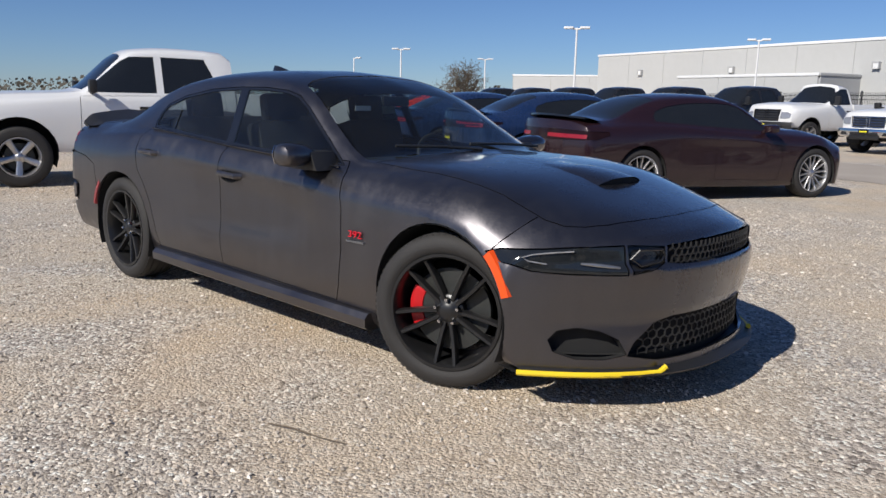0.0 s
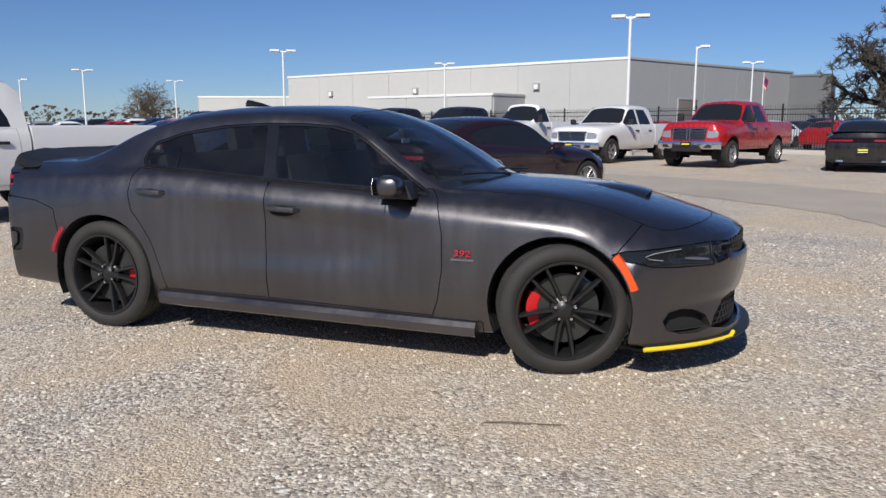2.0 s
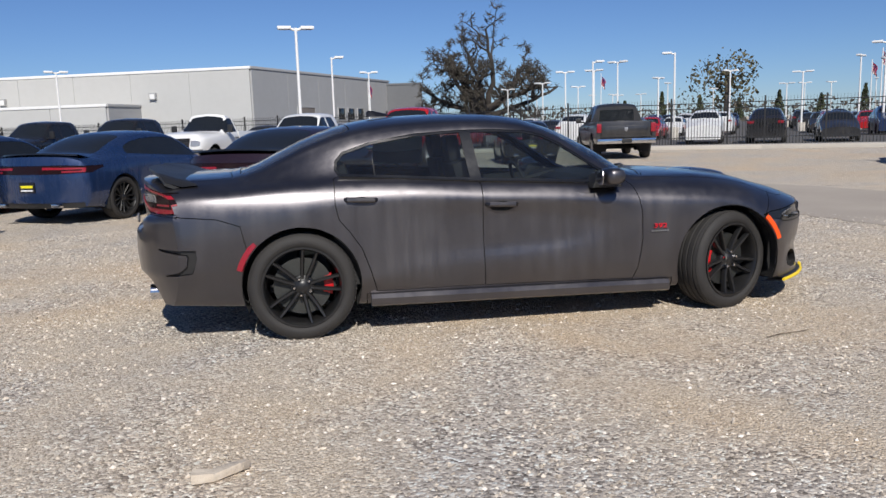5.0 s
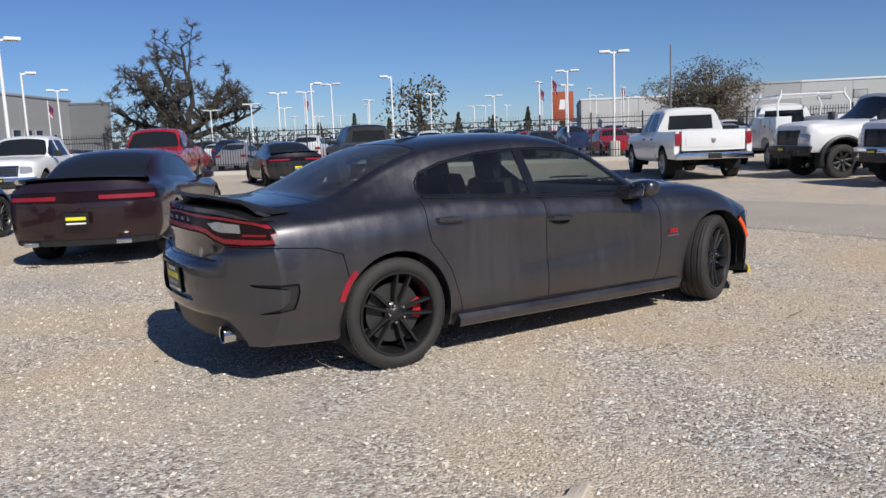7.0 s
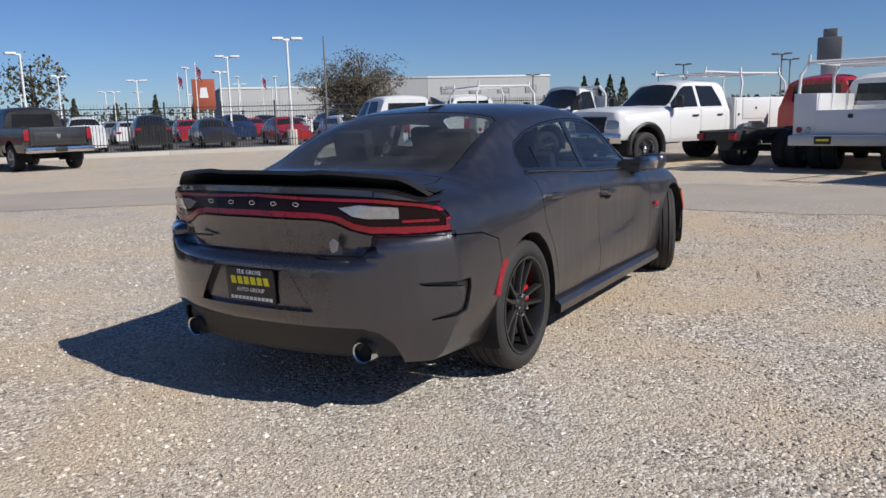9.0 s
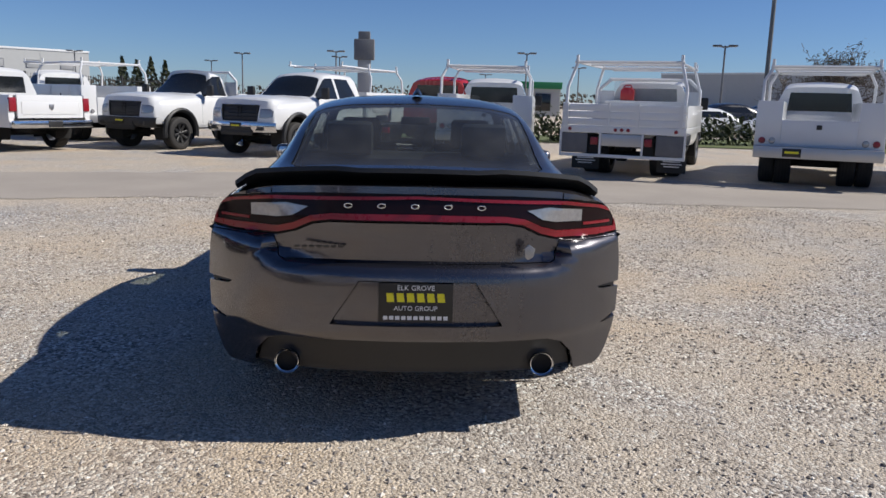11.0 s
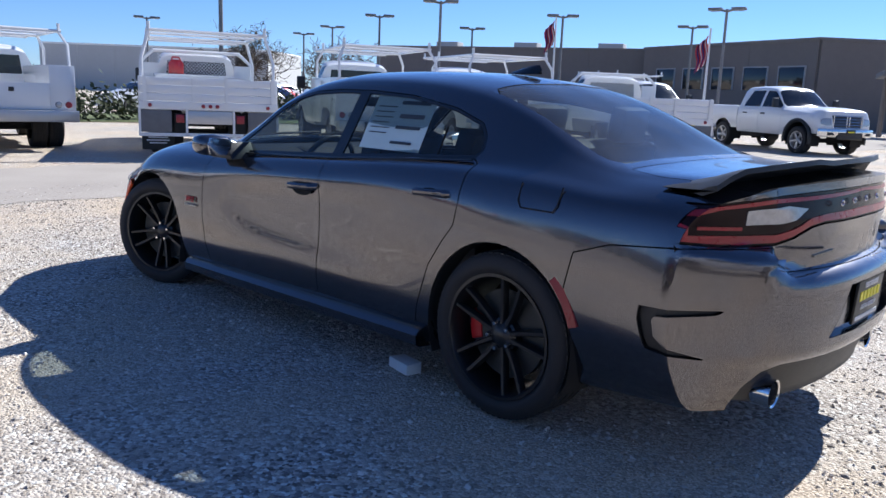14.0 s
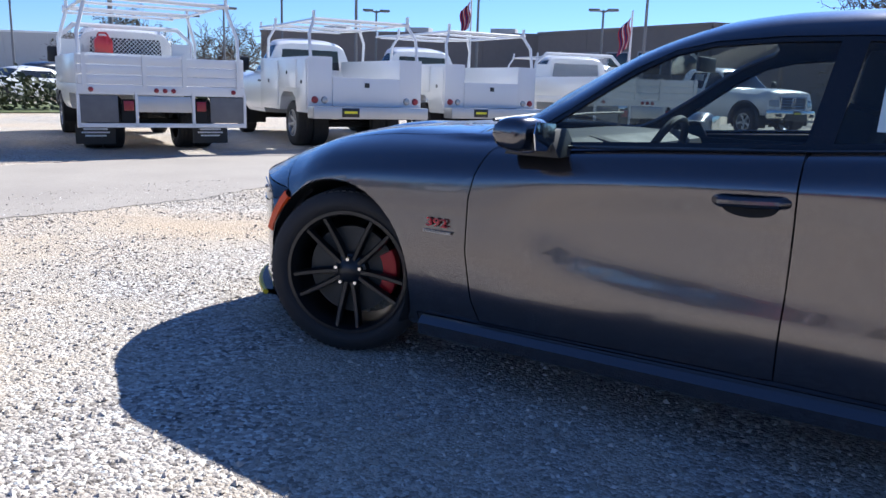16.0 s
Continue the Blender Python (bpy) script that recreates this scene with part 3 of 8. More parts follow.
CH = [
    # top middle
    [(-2.60, 0, 1.098), (-2.50, 0, 1.103), (-2.30, 0, 1.11), (-2.05, 0, 1.115), (-1.90, 0, 1.135), (-1.70, 0, 1.225), (-1.48, 0, 1.325), (-1.14, 0, 1.435), (-0.80, 0, 1.473), (-0.5, 0, 1.482), (-0.2, 0, 1.478), (0.05, 0, 1.455), (0.33, 0, 1.385), (0.68, 0, 1.215), (1.02, 0, 1.03), (1.10, 0, 1.018), (1.3, 0, 1.012), (1.68, 0, 0.975), (2.0, 0, 0.895), (2.28, 0, 0.822), (2.40, 0, 0.785), (2.45, 0, 0.757)],
    [(-2.60, 0.36, 1.093), (-2.30, 0.36, 1.105), (-2.05, 0.36, 1.11), (-1.90, 0.36, 1.13), (-1.70, 0.36, 1.215), (-1.48, 0.36, 1.315), (-1.14, 0.36, 1.42), (-0.80, 0.36, 1.457), (-0.5, 0.36, 1.466), (-0.2, 0.36, 1.461), (0.05, 0.36, 1.437), (0.33, 0.38, 1.355), (0.68, 0.42, 1.175), (0.95, 0.44, 1.02), (1.3, 0.42, 1.0), (1.68, 0.42, 0.965), (2.0, 0.42, 0.885), (2.28, 0.44, 0.81), (2.45, 0.44, 0.745)],
    # edge of roof and of hood
    [(-2.60, 0.64, 1.075), (-2.30, 0.66, 1.09), (-2.05, 0.66, 1.09), (-1.90, 0.66, 1.105), (-1.70, 0.655, 1.165), (-1.48, 0.64, 1.26), (-1.14, 0.61, 1.365), (-0.80, 0.595, 1.408), (-0.5, 0.59, 1.420), (-0.2, 0.59, 1.414), (0.05, 0.60, 1.385), (0.30, 0.64, 1.30), (0.60, 0.71, 1.11), (0.86, 0.76, 0.985), (1.3, 0.66, 0.985), (1.68, 0.66, 0.94), (2.0, 0.66, 0.865), (2.28, 0.68, 0.782), (2.45, 0.68, 0.728)],
    [(-2.60, 0.74, 1.05), (-2.30, 0.74, 1.068), (-2.05, 0.735, 1.068), (-1.90, 0.735, 1.08), (-1.70, 0.715, 1.125), (-1.48, 0.69, 1.205), (-1.14, 0.665, 1.31), (-0.80, 0.645, 1.366), (-0.5, 0.64, 1.38), (-0.2, 0.64, 1.374), (0.05, 0.65, 1.345), (0.30, 0.685, 1.265), (0.60, 0.745, 1.08), (0.84, 0.785, 0.965), (1.3, 0.76, 0.955), (1.68, 0.765, 0.915), (2.0, 0.76, 0.84), (2.28, 0.78, 0.758), (2.45, 0.78, 0.712)],
    # belt
    [(-2.60, 0.83, 1.015), (-2.30, 0.82, 1.035), (-2.05, 0.815, 1.035), (-1.80, 0.805, 1.055), (-1.48, 0.80, 1.075), (-1.2, 0.80, 1.07), (-0.8, 0.81, 1.048), (-0.3, 0.82, 1.012), (0.2, 0.825, 0.985), (0.8, 0.83, 0.945), (1.3, 0.835, 0.92), (1.68, 0.84, 0.885), (2.0, 0.84, 0.80), (2.28, 0.85, 0.728), (2.45, 0.85, 0.692)],
    # shoulder
    [(-2.60, 0.89, 0.955), (-2.30, 0.90, 0.975), (-2.05, 0.90, 0.985), (-1.6, 0.895, 1.01), (-1.2, 0.875, 1.02), (-0.8, 0.87, 1.01), (-0.3, 0.87, 0.975), (0.2, 0.875, 0.945), (0.8, 0.88, 0.905), (1.3, 0.89, 0.875), (1.68, 0.895, 0.84), (2.0, 0.895, 0.755), (2.28, 0.90, 0.688), (2.45, 0.90, 0.662)],
    [(-2.60, 0.925, 0.83), (-2.30, 0.935, 0.845), (-2.0, 0.94, 0.86), (-1.6, 0.945, 0.87), (-1.2, 0.925, 0.90), (-0.8, 0.915, 0.905), (-0.3, 0.912, 0.885), (0.2, 0.912, 0.86), (0.8, 0.92, 0.82), (1.3, 0.935, 0.80), (1.68, 0.935, 0.77), (2.0, 0.93, 0.69), (2.28, 0.93, 0.62), (2.45, 0.93, 0.605)],
    # flank
    [(-2.60, 0.94, 0.66), (-2.30, 0.945, 0.68), (-2.0, 0.95, 0.70), (-1.6, 0.952, 0.72), (-1.2, 0.93, 0.74), (-0.8, 0.914, 0.76), (-0.3, 0.909, 0.76), (0.2, 0.908, 0.75), (0.5, 0.913, 0.72), (0.8, 0.926, 0.68), (1.3, 0.942, 0.66), (1.68, 0.942, 0.64), (2.0, 0.94, 0.59), (2.28, 0.94, 0.53), (2.45, 0.94, 0.49)],
    [(-2.60, 0.935, 0.52), (-2.30, 0.94, 0.53), (-2.0, 0.945, 0.54), (-1.6, 0.95, 0.55), (-1.2, 0.935, 0.56), (-0.8, 0.916, 0.58), (-0.3, 0.911, 0.60), (0.2, 0.911, 0.60), (0.5, 0.917, 0.56), (0.8, 0.928, 0.53), (1.3, 0.942, 0.52), (1.68, 0.942, 0.50), (2.0, 0.94, 0.46), (2.28, 0.94, 0.42), (2.45, 0.94, 0.39)],
    [(-2.60, 0.90, 0.38), (-2.0, 0.915, 0.40), (-1.2, 0.93, 0.41), (-0.8, 0.920, 0.43), (-0.3, 0.917, 0.44), (0.2, 0.917, 0.435), (0.8, 0.926, 0.41), (1.3, 0.935, 0.40), (1.68, 0.93, 0.38), (2.0, 0.925, 0.35), (2.45, 0.925, 0.31)],
    [(-2.60, 0.86, 0.30), (-2.0, 0.88, 0.31), (-1.2, 0.905, 0.30), (-0.3, 0.90, 0.295), (0.8, 0.905, 0.275), (1.3, 0.91, 0.27), (2.0, 0.91, 0.25), (2.45, 0.91, 0.235)],
    [(-2.60, 0.82, 0.275), (-2.0, 0.82, 0.24), (-1.2, 0.85, 0.21), (0.8, 0.86, 0.18), (1.3, 0.86, 0.19), (2.0, 0.86, 0.195), (2.45, 0.88, 0.195)],
    [(-2.60, 0.45, 0.27), (-2.0, 0.5, 0.22), (-1.2, 0.5, 0.18), (1.3, 0.5, 0.17), (2.45, 0.5, 0.18)],
    [(-2.60, 0, 0.27), (-2.0, 0, 0.22), (-1.2, 0, 0.18), (1.3, 0, 0.17), (2.45, 0, 0.18)],
]
CXS = [-2.60, -2.55, -2.48, -2.40, -2.30, -2.2, -2.1, -2.0, -1.9, -1.8, -1.7, -1.6, -1.48, -1.36, -1.24] + [-1.13 + 0.07 * k for k in range(32)] + [1.13, 1.22, 1.35, 1.5, 1.65, 1.8, 1.95, 2.1, 2.2, 2.28, 2.35, 2.40, 2.45]
DLO = [(-1.25, 1.082), (-1.275, 1.12), (-1.265, 1.18), (-1.215, 1.235), (-1.02, 1.297), (-0.71, 1.343), (-0.40, 1.358), (-0.15, 1.357), (0.07, 1.342), (0.20, 1.312), (0.33, 1.245), (0.50, 1.13), (0.64, 1.035), (0.755, 0.962), (0.3, 0.984), (-0.3, 1.016), (-0.8, 1.052)]


def inset_poly(poly, d):
    """An outline drawn in by d."""
    area = sum(a[0] * b[1] - b[0] * a[1] for a, b in zip(poly, poly[1:] + poly[:1]))
    s = 1 if area > 0 else -1
    out = []
    n = len(poly)
    for i in range(n):
        p, q, r = Vector(poly[i - 1]), Vector(poly[i]), Vector(poly[(i + 1) % n])
        n1, n2 = (q - p).normalized(), (r - q).normalized()
        a, b = Vector((-n1.y, n1.x)) * s, Vector((-n2.y, n2.x)) * s
        m = (a + b)
        m = m.normalized() / max(0.5, math.sqrt((1 + a.dot(b)) / 2)) if m.length > 1e-6 else a
        out.append(tuple(q + m * d))
    return out


def build_charger():
    car = thing("parked_sedan", "dark grey metallic sport sedan, dusty, with black wheels, on gravel", "car")
    bm = shell(CH, CXS, bow_charger, 5, 40, (0.0, 0.02))
    # the tail: boot face set back above a bumper that stands out
    for v in bm.verts:
        w = min(1.0, max(0.0, (-2.25 - v.co.x) / 0.2))
        if w > 0:
            lift = 0.09 * min(1.0, max(0.0, (abs(v.co.y) - 0.585) / 0.07))
            z = v.co.z - (lift if v.co.z > 0.70 else lift * max(0.0, (v.co.z - 0.45) / 0.25))
            v.co.x -= w * float(np.interp(z, [0.27, 0.38, 0.445, 0.47, 0.60, 0.70, 0.745, 0.768, 0.785, 0.90, 0.95, 1.06, 1.10], [0.0, 0.035, 0.055, 0.078, 0.088, 0.085, 0.078, 0.060, 0.004, 0.010, 0.022, 0.004, 0.0]))
    # the nose: a rounded upper edge, a full bumper and an undercut above the lower intake
    for v in bm.verts:
        w = min(1.0, max(0.0, (v.co.x - 2.02) / 0.25))
        if w > 0:
            v.co.x += w * float(np.interp(v.co.z, [0.18, 0.24, 0.40, 0.45, 0.56, 0.63, 0.655, 0.72, 0.745, 0.77], [0.02, 0.005, -0.03, -0.008, 0.015, 0.022, 0.002, -0.004, -0.014, -0.02]))
    side = lambda c, n: abs(c.y) > 0.45 and abs(n.y) > 0.12
    # wheel arches
    for cx, cz, r in ((1.526, 0.372, 0.392), (-1.526, 0.372, 0.392)):
        circ = arc(cx, cz, r, -20, 200, 26) + [(cx - r * 0.98, 0.0), (cx + r * 0.98, 0.0)]
        cut(bm, circ, "y", 90, lambda c, n: abs(c.y) > 0.62)
    lay = bm.faces.layers.int["panel"]
    bmesh.ops.delete(bm, geom=[f for f in bm.faces if f[lay] == 90], context="FACES")
    # the hollow pressed into both doors
    hollow = [(-1.0, 0.92), (-0.99, 0.915), (-0.5, 0.90), (0.05, 0.882), (0.45, 0.842), (0.58, 0.79), (0.64, 0.72), (0.64, 0.64), (0.58, 0.56), (0.46, 0.505), (0.2, 0.475), (-0.4, 0.45), (-1.0, 0.42)]
    for v in bm.verts:
        if abs(v.co.y) > 0.75 and inside(hollow, v.co.x, v.co.z):
            q = Vector((v.co.x, v.co.z))
            near = min((q - (Vector(a) + (Vector(b) - Vector(a)) * min(1.0, max(0.0, (q - Vector(a)).dot(Vector(b) - Vector(a)) / (Vector(b) - Vector(a)).length_squared)))).length for a, b in zip(hollow, hollow[1:]))
            u = min(1.0, near / 0.12)
            v.co.y -= math.copysign(0.0105 * u * u * (3 - 2 * u) * min(1.0, max(0.0, (v.co.x + 1.0) / 0.9)), v.co.y)
    # windows: the black surround first, then the panes within it
    cut(bm, DLO, "y", 20, lambda c, n: abs(c.y) > 0.5 and c.z > 0.9)
    inner = inset_poly(DLO, 0.016)
    def strip(lo, hi, slant):
        """The part of the window band between two slanted lines."""
        out = []
        poly = inner
        for sgn, x0 in ((1, lo), (-1, hi)):
            res = []
            f = lambda p: sgn * (p[0] - (x0 + slant * (p[1] - 1.0)))
            for a, b in zip(poly, poly[1:] + poly[:1]):
                fa, fb = f(a), f(b)
                if fa >= 0:
                    res.append(a)
                if (fa >= 0) != (fb >= 0):
                    t = fa / (fa - fb)
                    res.append((a[0] + (b[0] - a[0]) * t, a[1] + (b[1] - a[1]) * t))
            poly = res
        return poly
    win = lambda c, n: abs(c.y) > 0.5 and c.z > 0.9
    cut(bm, strip(-0.265, 2.0, -0.14), "y", 21, win, (20,))
    cut(bm, strip(-0.985, -0.345, -0.14), "y", 22, win, (20,))
    cut(bm, strip(-3.0, -1.01, -0.02), "y", 23, win, (20,))
    # windscreen and rear window, seen from above
    ws = [(0.10, 0.0), (0.10, 0.30), (0.12, 0.52), (0.155, 0.575), (0.40, 0.64), (0.70, 0.71), (0.86, 0.735), (0.93, 0.70), (0.985, 0.50), (1.005, 0.25), (1.01, 0.0)]
    ws = ws + [(x, -y) for x, y in ws[-2:0:-1]]
    cut(bm, ws, "z", 24, lambda c, n: c.z > 0.93 and n.z > 0)
    rw = [(-1.17, 0.0), (-1.165, 0.30), (-1.15, 0.54), (-1.20, 0.585), (-1.55, 0.61), (-1.84, 0.635), (-1.90, 0.60), (-1.925, 0.30), (-1.93, 0.0)]
    rw = rw + [(x, -y) for x, y in rw[-2:0:-1]]
    cut(bm, rw, "z", 25, lambda c, n: c.z > 1.0 and n.z > 0)
    # sunroofless roof, hood and boot lid
    hood = [(1.03, 0.0), (1.02, 0.30), (0.985, 0.60), (0.93, 0.745), (1.10, 0.735), (1.40, 0.735), (1.80, 0.735), (1.96, 0.728), (2.04, 0.70), (2.105, 0.64), (2.165, 0.55), (2.215, 0.42), (2.25, 0.28), (2.268, 0.14), (2.273, 0.0)]
    hood = hood + [(x, -y) for x, y in hood[-2:0:-1]]
    cut(bm, hood, "z", 1, lambda c, n: c.z > 0.6 and n.z > 0.2)
    lid = [(-1.99, 0.0), (-1.985, 0.40), (-1.95, 0.655), (-2.10, 0.70), (-2.25, 0.70), (-2.7, 0.70)]
    lid = lid + [(x, -y) for x, y in lid[::-1][:-1]]
    cut(bm, lid, "z", 2, lambda c, n: c.z > 1.0 and n.z > 0.2)
    # boot face between the lamps and the lamp band
    cut(bm, [(-0.62, 1.3), (0.62, 1.3), (0.62, 0.895), (0.585, 0.79), (0.565, 0.779), (-0.565, 0.779), (-0.585, 0.79), (-0.62, 0.895)], "x", 2, lambda c, n: c.x < -2.3 and n.x < -0.25, (0, 2))
    # doors
    back = [(-0.285, 0.98), (-0.285, 0.60), (-0.278, 0.295), (-1.03, 0.30), (-1.06, 0.42), (-1.12, 0.60), (-1.20, 0.72), (-1.265, 0.80), (-1.285, 0.90), (-1.282, 1.065), (-1.2, 1.10), (-0.8, 1.07), (-0.3, 1.03)]
    front = [(-0.285, 0.98), (-0.285, 0.60), (-0.278, 0.295), (0.80, 0.272), (0.835, 0.36), (0.865, 0.55), (0.862, 0.75), (0.842, 0.85), (0.815, 0.93), (0.76, 0.985), (0.3, 0.998), (-0.28, 1.03)]
    dd = lambda c, n: abs(c.y) > 0.7 and abs(n.y) > 0.25
    cut(bm, front, "y", 3, dd)
    cut(bm, back, "y", 4, dd)
    # bumpers
    fb = [(2.9, 0.0), (1.86, 0.0), (1.90, 0.35), (1.865, 0.52), (1.80, 0.66), (1.90, 0.78), (1.985, 0.90), (2.5, 0.92), (2.9, 0.9)]
    cut(bm, fb, "y", 5, lambda c, n: c.x > 1.6)
    rb = [(-3.0, 0.872), (-2.32, 0.868), (-2.05, 0.842), (-1.90, 0.79), (-1.87, 0.65), (-1.90, 0.4), (-1.93, 0.0), (-3.0, 0.0)]
    cut(bm, rb, "y", 6, lambda c, n: c.x < -1.6)
    # side skirts
    cut(bm, [(-1.10, 0.287), (1.10, 0.258), (1.10, 0.0), (-1.10, 0.0)], "y", 7, lambda c, n: abs(c.y) > 0.55)
    # lamps and openings, seen from the front and the rear
    fr = lambda c, n: c.x > 1.9 and n.x > 0.02
    for s in (1, -1):
        hl = [(0.595, 0.730), (0.60, 0.608), (0.78, 0.610), (0.87, 0.618), (0.92, 0.645), (0.925, 0.682), (0.90, 0.70), (0.75, 0.722)]
        cut(bm, [(s * y, z) for y, z in hl], "x", 30 if s > 0 else 31, lambda c, n: c.x > 1.75 and n.x > 0.02, (0, 5))
        port = [(0.435, 0.722), (0.445, 0.655), (0.50, 0.632), (0.585, 0.612), (0.583, 0.730)]
        cut(bm, [(s * y, z) for y, z in port], "x", 35, lambda c, n: c.x > 1.75 and n.x > 0.02, (0, 5))
        duct = [(0.575, 0.262), (0.60, 0.325), (0.66, 0.362), (0.73, 0.378), (0.79, 0.365), (0.815, 0.325), (0.80, 0.275), (0.74, 0.246), (0.65, 0.244)]
        cut(bm, [(s * y, z) for y, z in duct], "x", 34, fr, (5,))
    cut(bm, [(-0.42, 0.725), (-0.43, 0.655), (-0.36, 0.648), (-0.2, 0.645), (0.2, 0.645), (0.36, 0.648), (0.43, 0.655), (0.42, 0.725), (0.2, 0.738), (-0.2, 0.738)], "x", 32, fr, (0, 5))
    cut(bm, [(-0.57, 0.255), (-0.54, 0.31), (-0.45, 0.39), (-0.36, 0.412), (0.36, 0.412), (0.45, 0.39), (0.54, 0.31), (0.57, 0.255), (0.45, 0.232), (-0.45, 0.232)], "x", 33, fr, (5,))
    # rear: lamp band from side to side
    re = lambda c, n: c.x < -2.30 and n.x < -0.05
    band = [(0.0, 1.066), (0.40, 1.062), (0.66, 1.046), (0.84, 1.018), (0.925, 0.985), (0.93, 0.885), (0.80, 0.874), (0.60, 0.876), (0.52, 0.896), (0.44, 0.934), (0.37, 0.946), (0.0, 0.949)]
    band = band + [(-y, z) for y, z in band[-2:0:-1]]
    cut(bm, band, "x", 40, re, (0, 2, 6))
    ring_o = [(0.0, 0.985), (0.36, 0.980), (0.45, 0.968), (0.53, 0.930), (0.60, 0.912), (0.895, 0.912), (0.895, 0.975), (0.80, 1.003), (0.62, 1.026), (0.0, 1.048), (0.0, 1.060), (0.64, 1.040), (0.82, 1.013), (0.915, 0.982), (0.918, 0.892), (0.80, 0.882), (0.60, 0.884), (0.525, 0.903), (0.445, 0.942), (0.37, 0.955), (0.0, 0.958)]
    for s in (1, -1):
        cut(bm, [(s * y, z) for y, z in ring_o], "x", 41, re, (40,))
        clear = [(0.46, 1.004), (0.53, 0.962), (0.60, 0.950), (0.72, 0.948), (0.72, 1.000), (0.56, 1.016)]
        cut(bm, [(s * y, z) for y, z in clear], "x", 42, re, (40,))
        lower = [(0.73, 0.930), (0.87, 0.932), (0.87, 0.944), (0.73, 0.942)]
        cut(bm, [(s * y, z) for y, z in lower], "x", 41, re, (40,))
    vent = [(-2.44, 0.654), (-2.19, 0.646), (-2.185, 0.60), (-2.205, 0.53), (-2.222, 0.495), (-2.40, 0.478), (-2.29, 0.512), (-2.248, 0.545), (-2.238, 0.605), (-2.25, 0.622), (-2.42, 0.642)]
    cut(bm, vent, "y", 43, lambda c, n: c.x < -1.9 and abs(c.y) > 0.6, (6,))
    niche = [(-0.36, 0.525), (-0.24, 0.712), (0.24, 0.712), (0.36, 0.525)]
    cut(bm, niche, "x", 44, re, (6,))
    cut(bm, [(-0.72, 0.0), (-0.715, 0.29), (-0.69, 0.365), (-0.64, 0.42), (-0.57, 0.445), (-0.36, 0.45), (0.36, 0.45), (0.57, 0.445), (0.64, 0.42), (0.69, 0.365), (0.715, 0.29), (0.72, 0.0)], "x", 45, re, (6,))
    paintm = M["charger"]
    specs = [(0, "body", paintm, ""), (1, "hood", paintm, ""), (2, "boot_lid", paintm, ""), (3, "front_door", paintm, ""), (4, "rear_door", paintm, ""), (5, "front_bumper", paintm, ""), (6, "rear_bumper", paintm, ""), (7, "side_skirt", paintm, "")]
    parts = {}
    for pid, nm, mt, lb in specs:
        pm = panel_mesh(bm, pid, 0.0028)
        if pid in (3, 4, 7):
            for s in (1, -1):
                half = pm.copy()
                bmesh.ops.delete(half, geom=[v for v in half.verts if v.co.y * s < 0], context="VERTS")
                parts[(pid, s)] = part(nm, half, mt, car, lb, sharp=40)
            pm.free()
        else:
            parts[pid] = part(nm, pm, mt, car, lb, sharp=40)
    def split_sides(pid, nm, mt, lb, sink, lip=0.01, gap=0.001, parent=car):
        pm = panel_mesh(bm, pid, gap, lip, sink)
        for s in (1, -1):
            half = pm.copy()
            bmesh.ops.delete(half, geom=[v for v in half.verts if v.co.y * s < 0], context="VERTS")
            if len(half.faces):
                ob = part(nm, half, mt, parent, lb)
            else:
                half.free()
        pm.free()
    split_sides(20, "window_surround", M["gloss_black"], "gloss black window surround", 0.002)
    split_sides(21, "front_door_window", M["glass_clear"], "", 0.006, 0)
    split_sides(22, "rear_door_window", M["glass_side"], "", 0.006, 0)
    split_sides(23, "quarter_window", M["glass_side"], "", 0.006, 0)
    wsn = part("windscreen", panel_mesh(bm, 24, 0.004, 0.0, 0.003), M["glass_clear"], car)
    rwn = part("rear_window", panel_mesh(bm, 25, 0.004, 0.0, 0.003), M["glass_rear"], car)
    for pid in (30, 31):
        part("headlight", panel_mesh(bm, pid, 0.003, 0.02, 0.004), M["glass_black"], car, "smoked black headlight")
    gr = part("grille", panel_mesh(bm, 32, 0.0, 0.0, 0.04), M["liner"], car, "black honeycomb grille")
    lo = part("lower_intake", panel_mesh(bm, 33, 0.0, 0.0, 0.06), M["liner"], car, "black honeycomb lower intake")
    split_sides(35, "air_port", M["gloss_black"], "black air port beside the grille", 0.02, -0.02, 0)
    split_sides(34, "brake_duct", M["liner"], "black brake duct", 0.05, -0.05, 0)
    part("tail_lamp_band", panel_mesh(bm, 40, 0.001, 0.012, 0.006), M["dark_lens"], car, "smoked red tail lamp band across the rear")
    part("tail_lamp_ring", panel_mesh(bm, 41, 0.0, 0.01, 0.002), M["red_glow"], car, "glossy red light ring")
    split_sides(42, "reversing_lamp", M["clear_lens"], "clear reversing lamp", 0.003, 0.006)
    split_sides(43, "rear_vent", M["black_plastic"], "black rear corner vent", 0.02, 0, 0)
    part("plate_recess", panel_mesh(bm, 44, 0.0, -0.026, 0.026), paintm, car)
    part("diffuser", panel_mesh(bm, 45, 0.002, 0.012, 0.026), M["black_plastic"], car, "black lower diffuser")
    # added dark shell under the skin, keeps light out of the gaps
    inner_bm = bmesh.new()
    vm = {}
    for f in bm.faces:
        if f[lay] in (0, 1, 2, 3, 4, 5, 6, 7, 40, 41, 42, 30, 31, 32, 33, 34, 43, 45):
            for v in f.verts:
                if v not in vm:
                    vm[v] = inner_bm.verts.new(v.co - v.normal * (0.075 if v.co.x > 1.7 or (v.co.x < -2.0 and v.co.z < 0.7) else 0.022))
            try:
                inner_bm.faces.new([vm[v] for v in f.verts])
            except ValueError:
                pass
    part("light_block_shell", inner_bm, M["liner"], car)
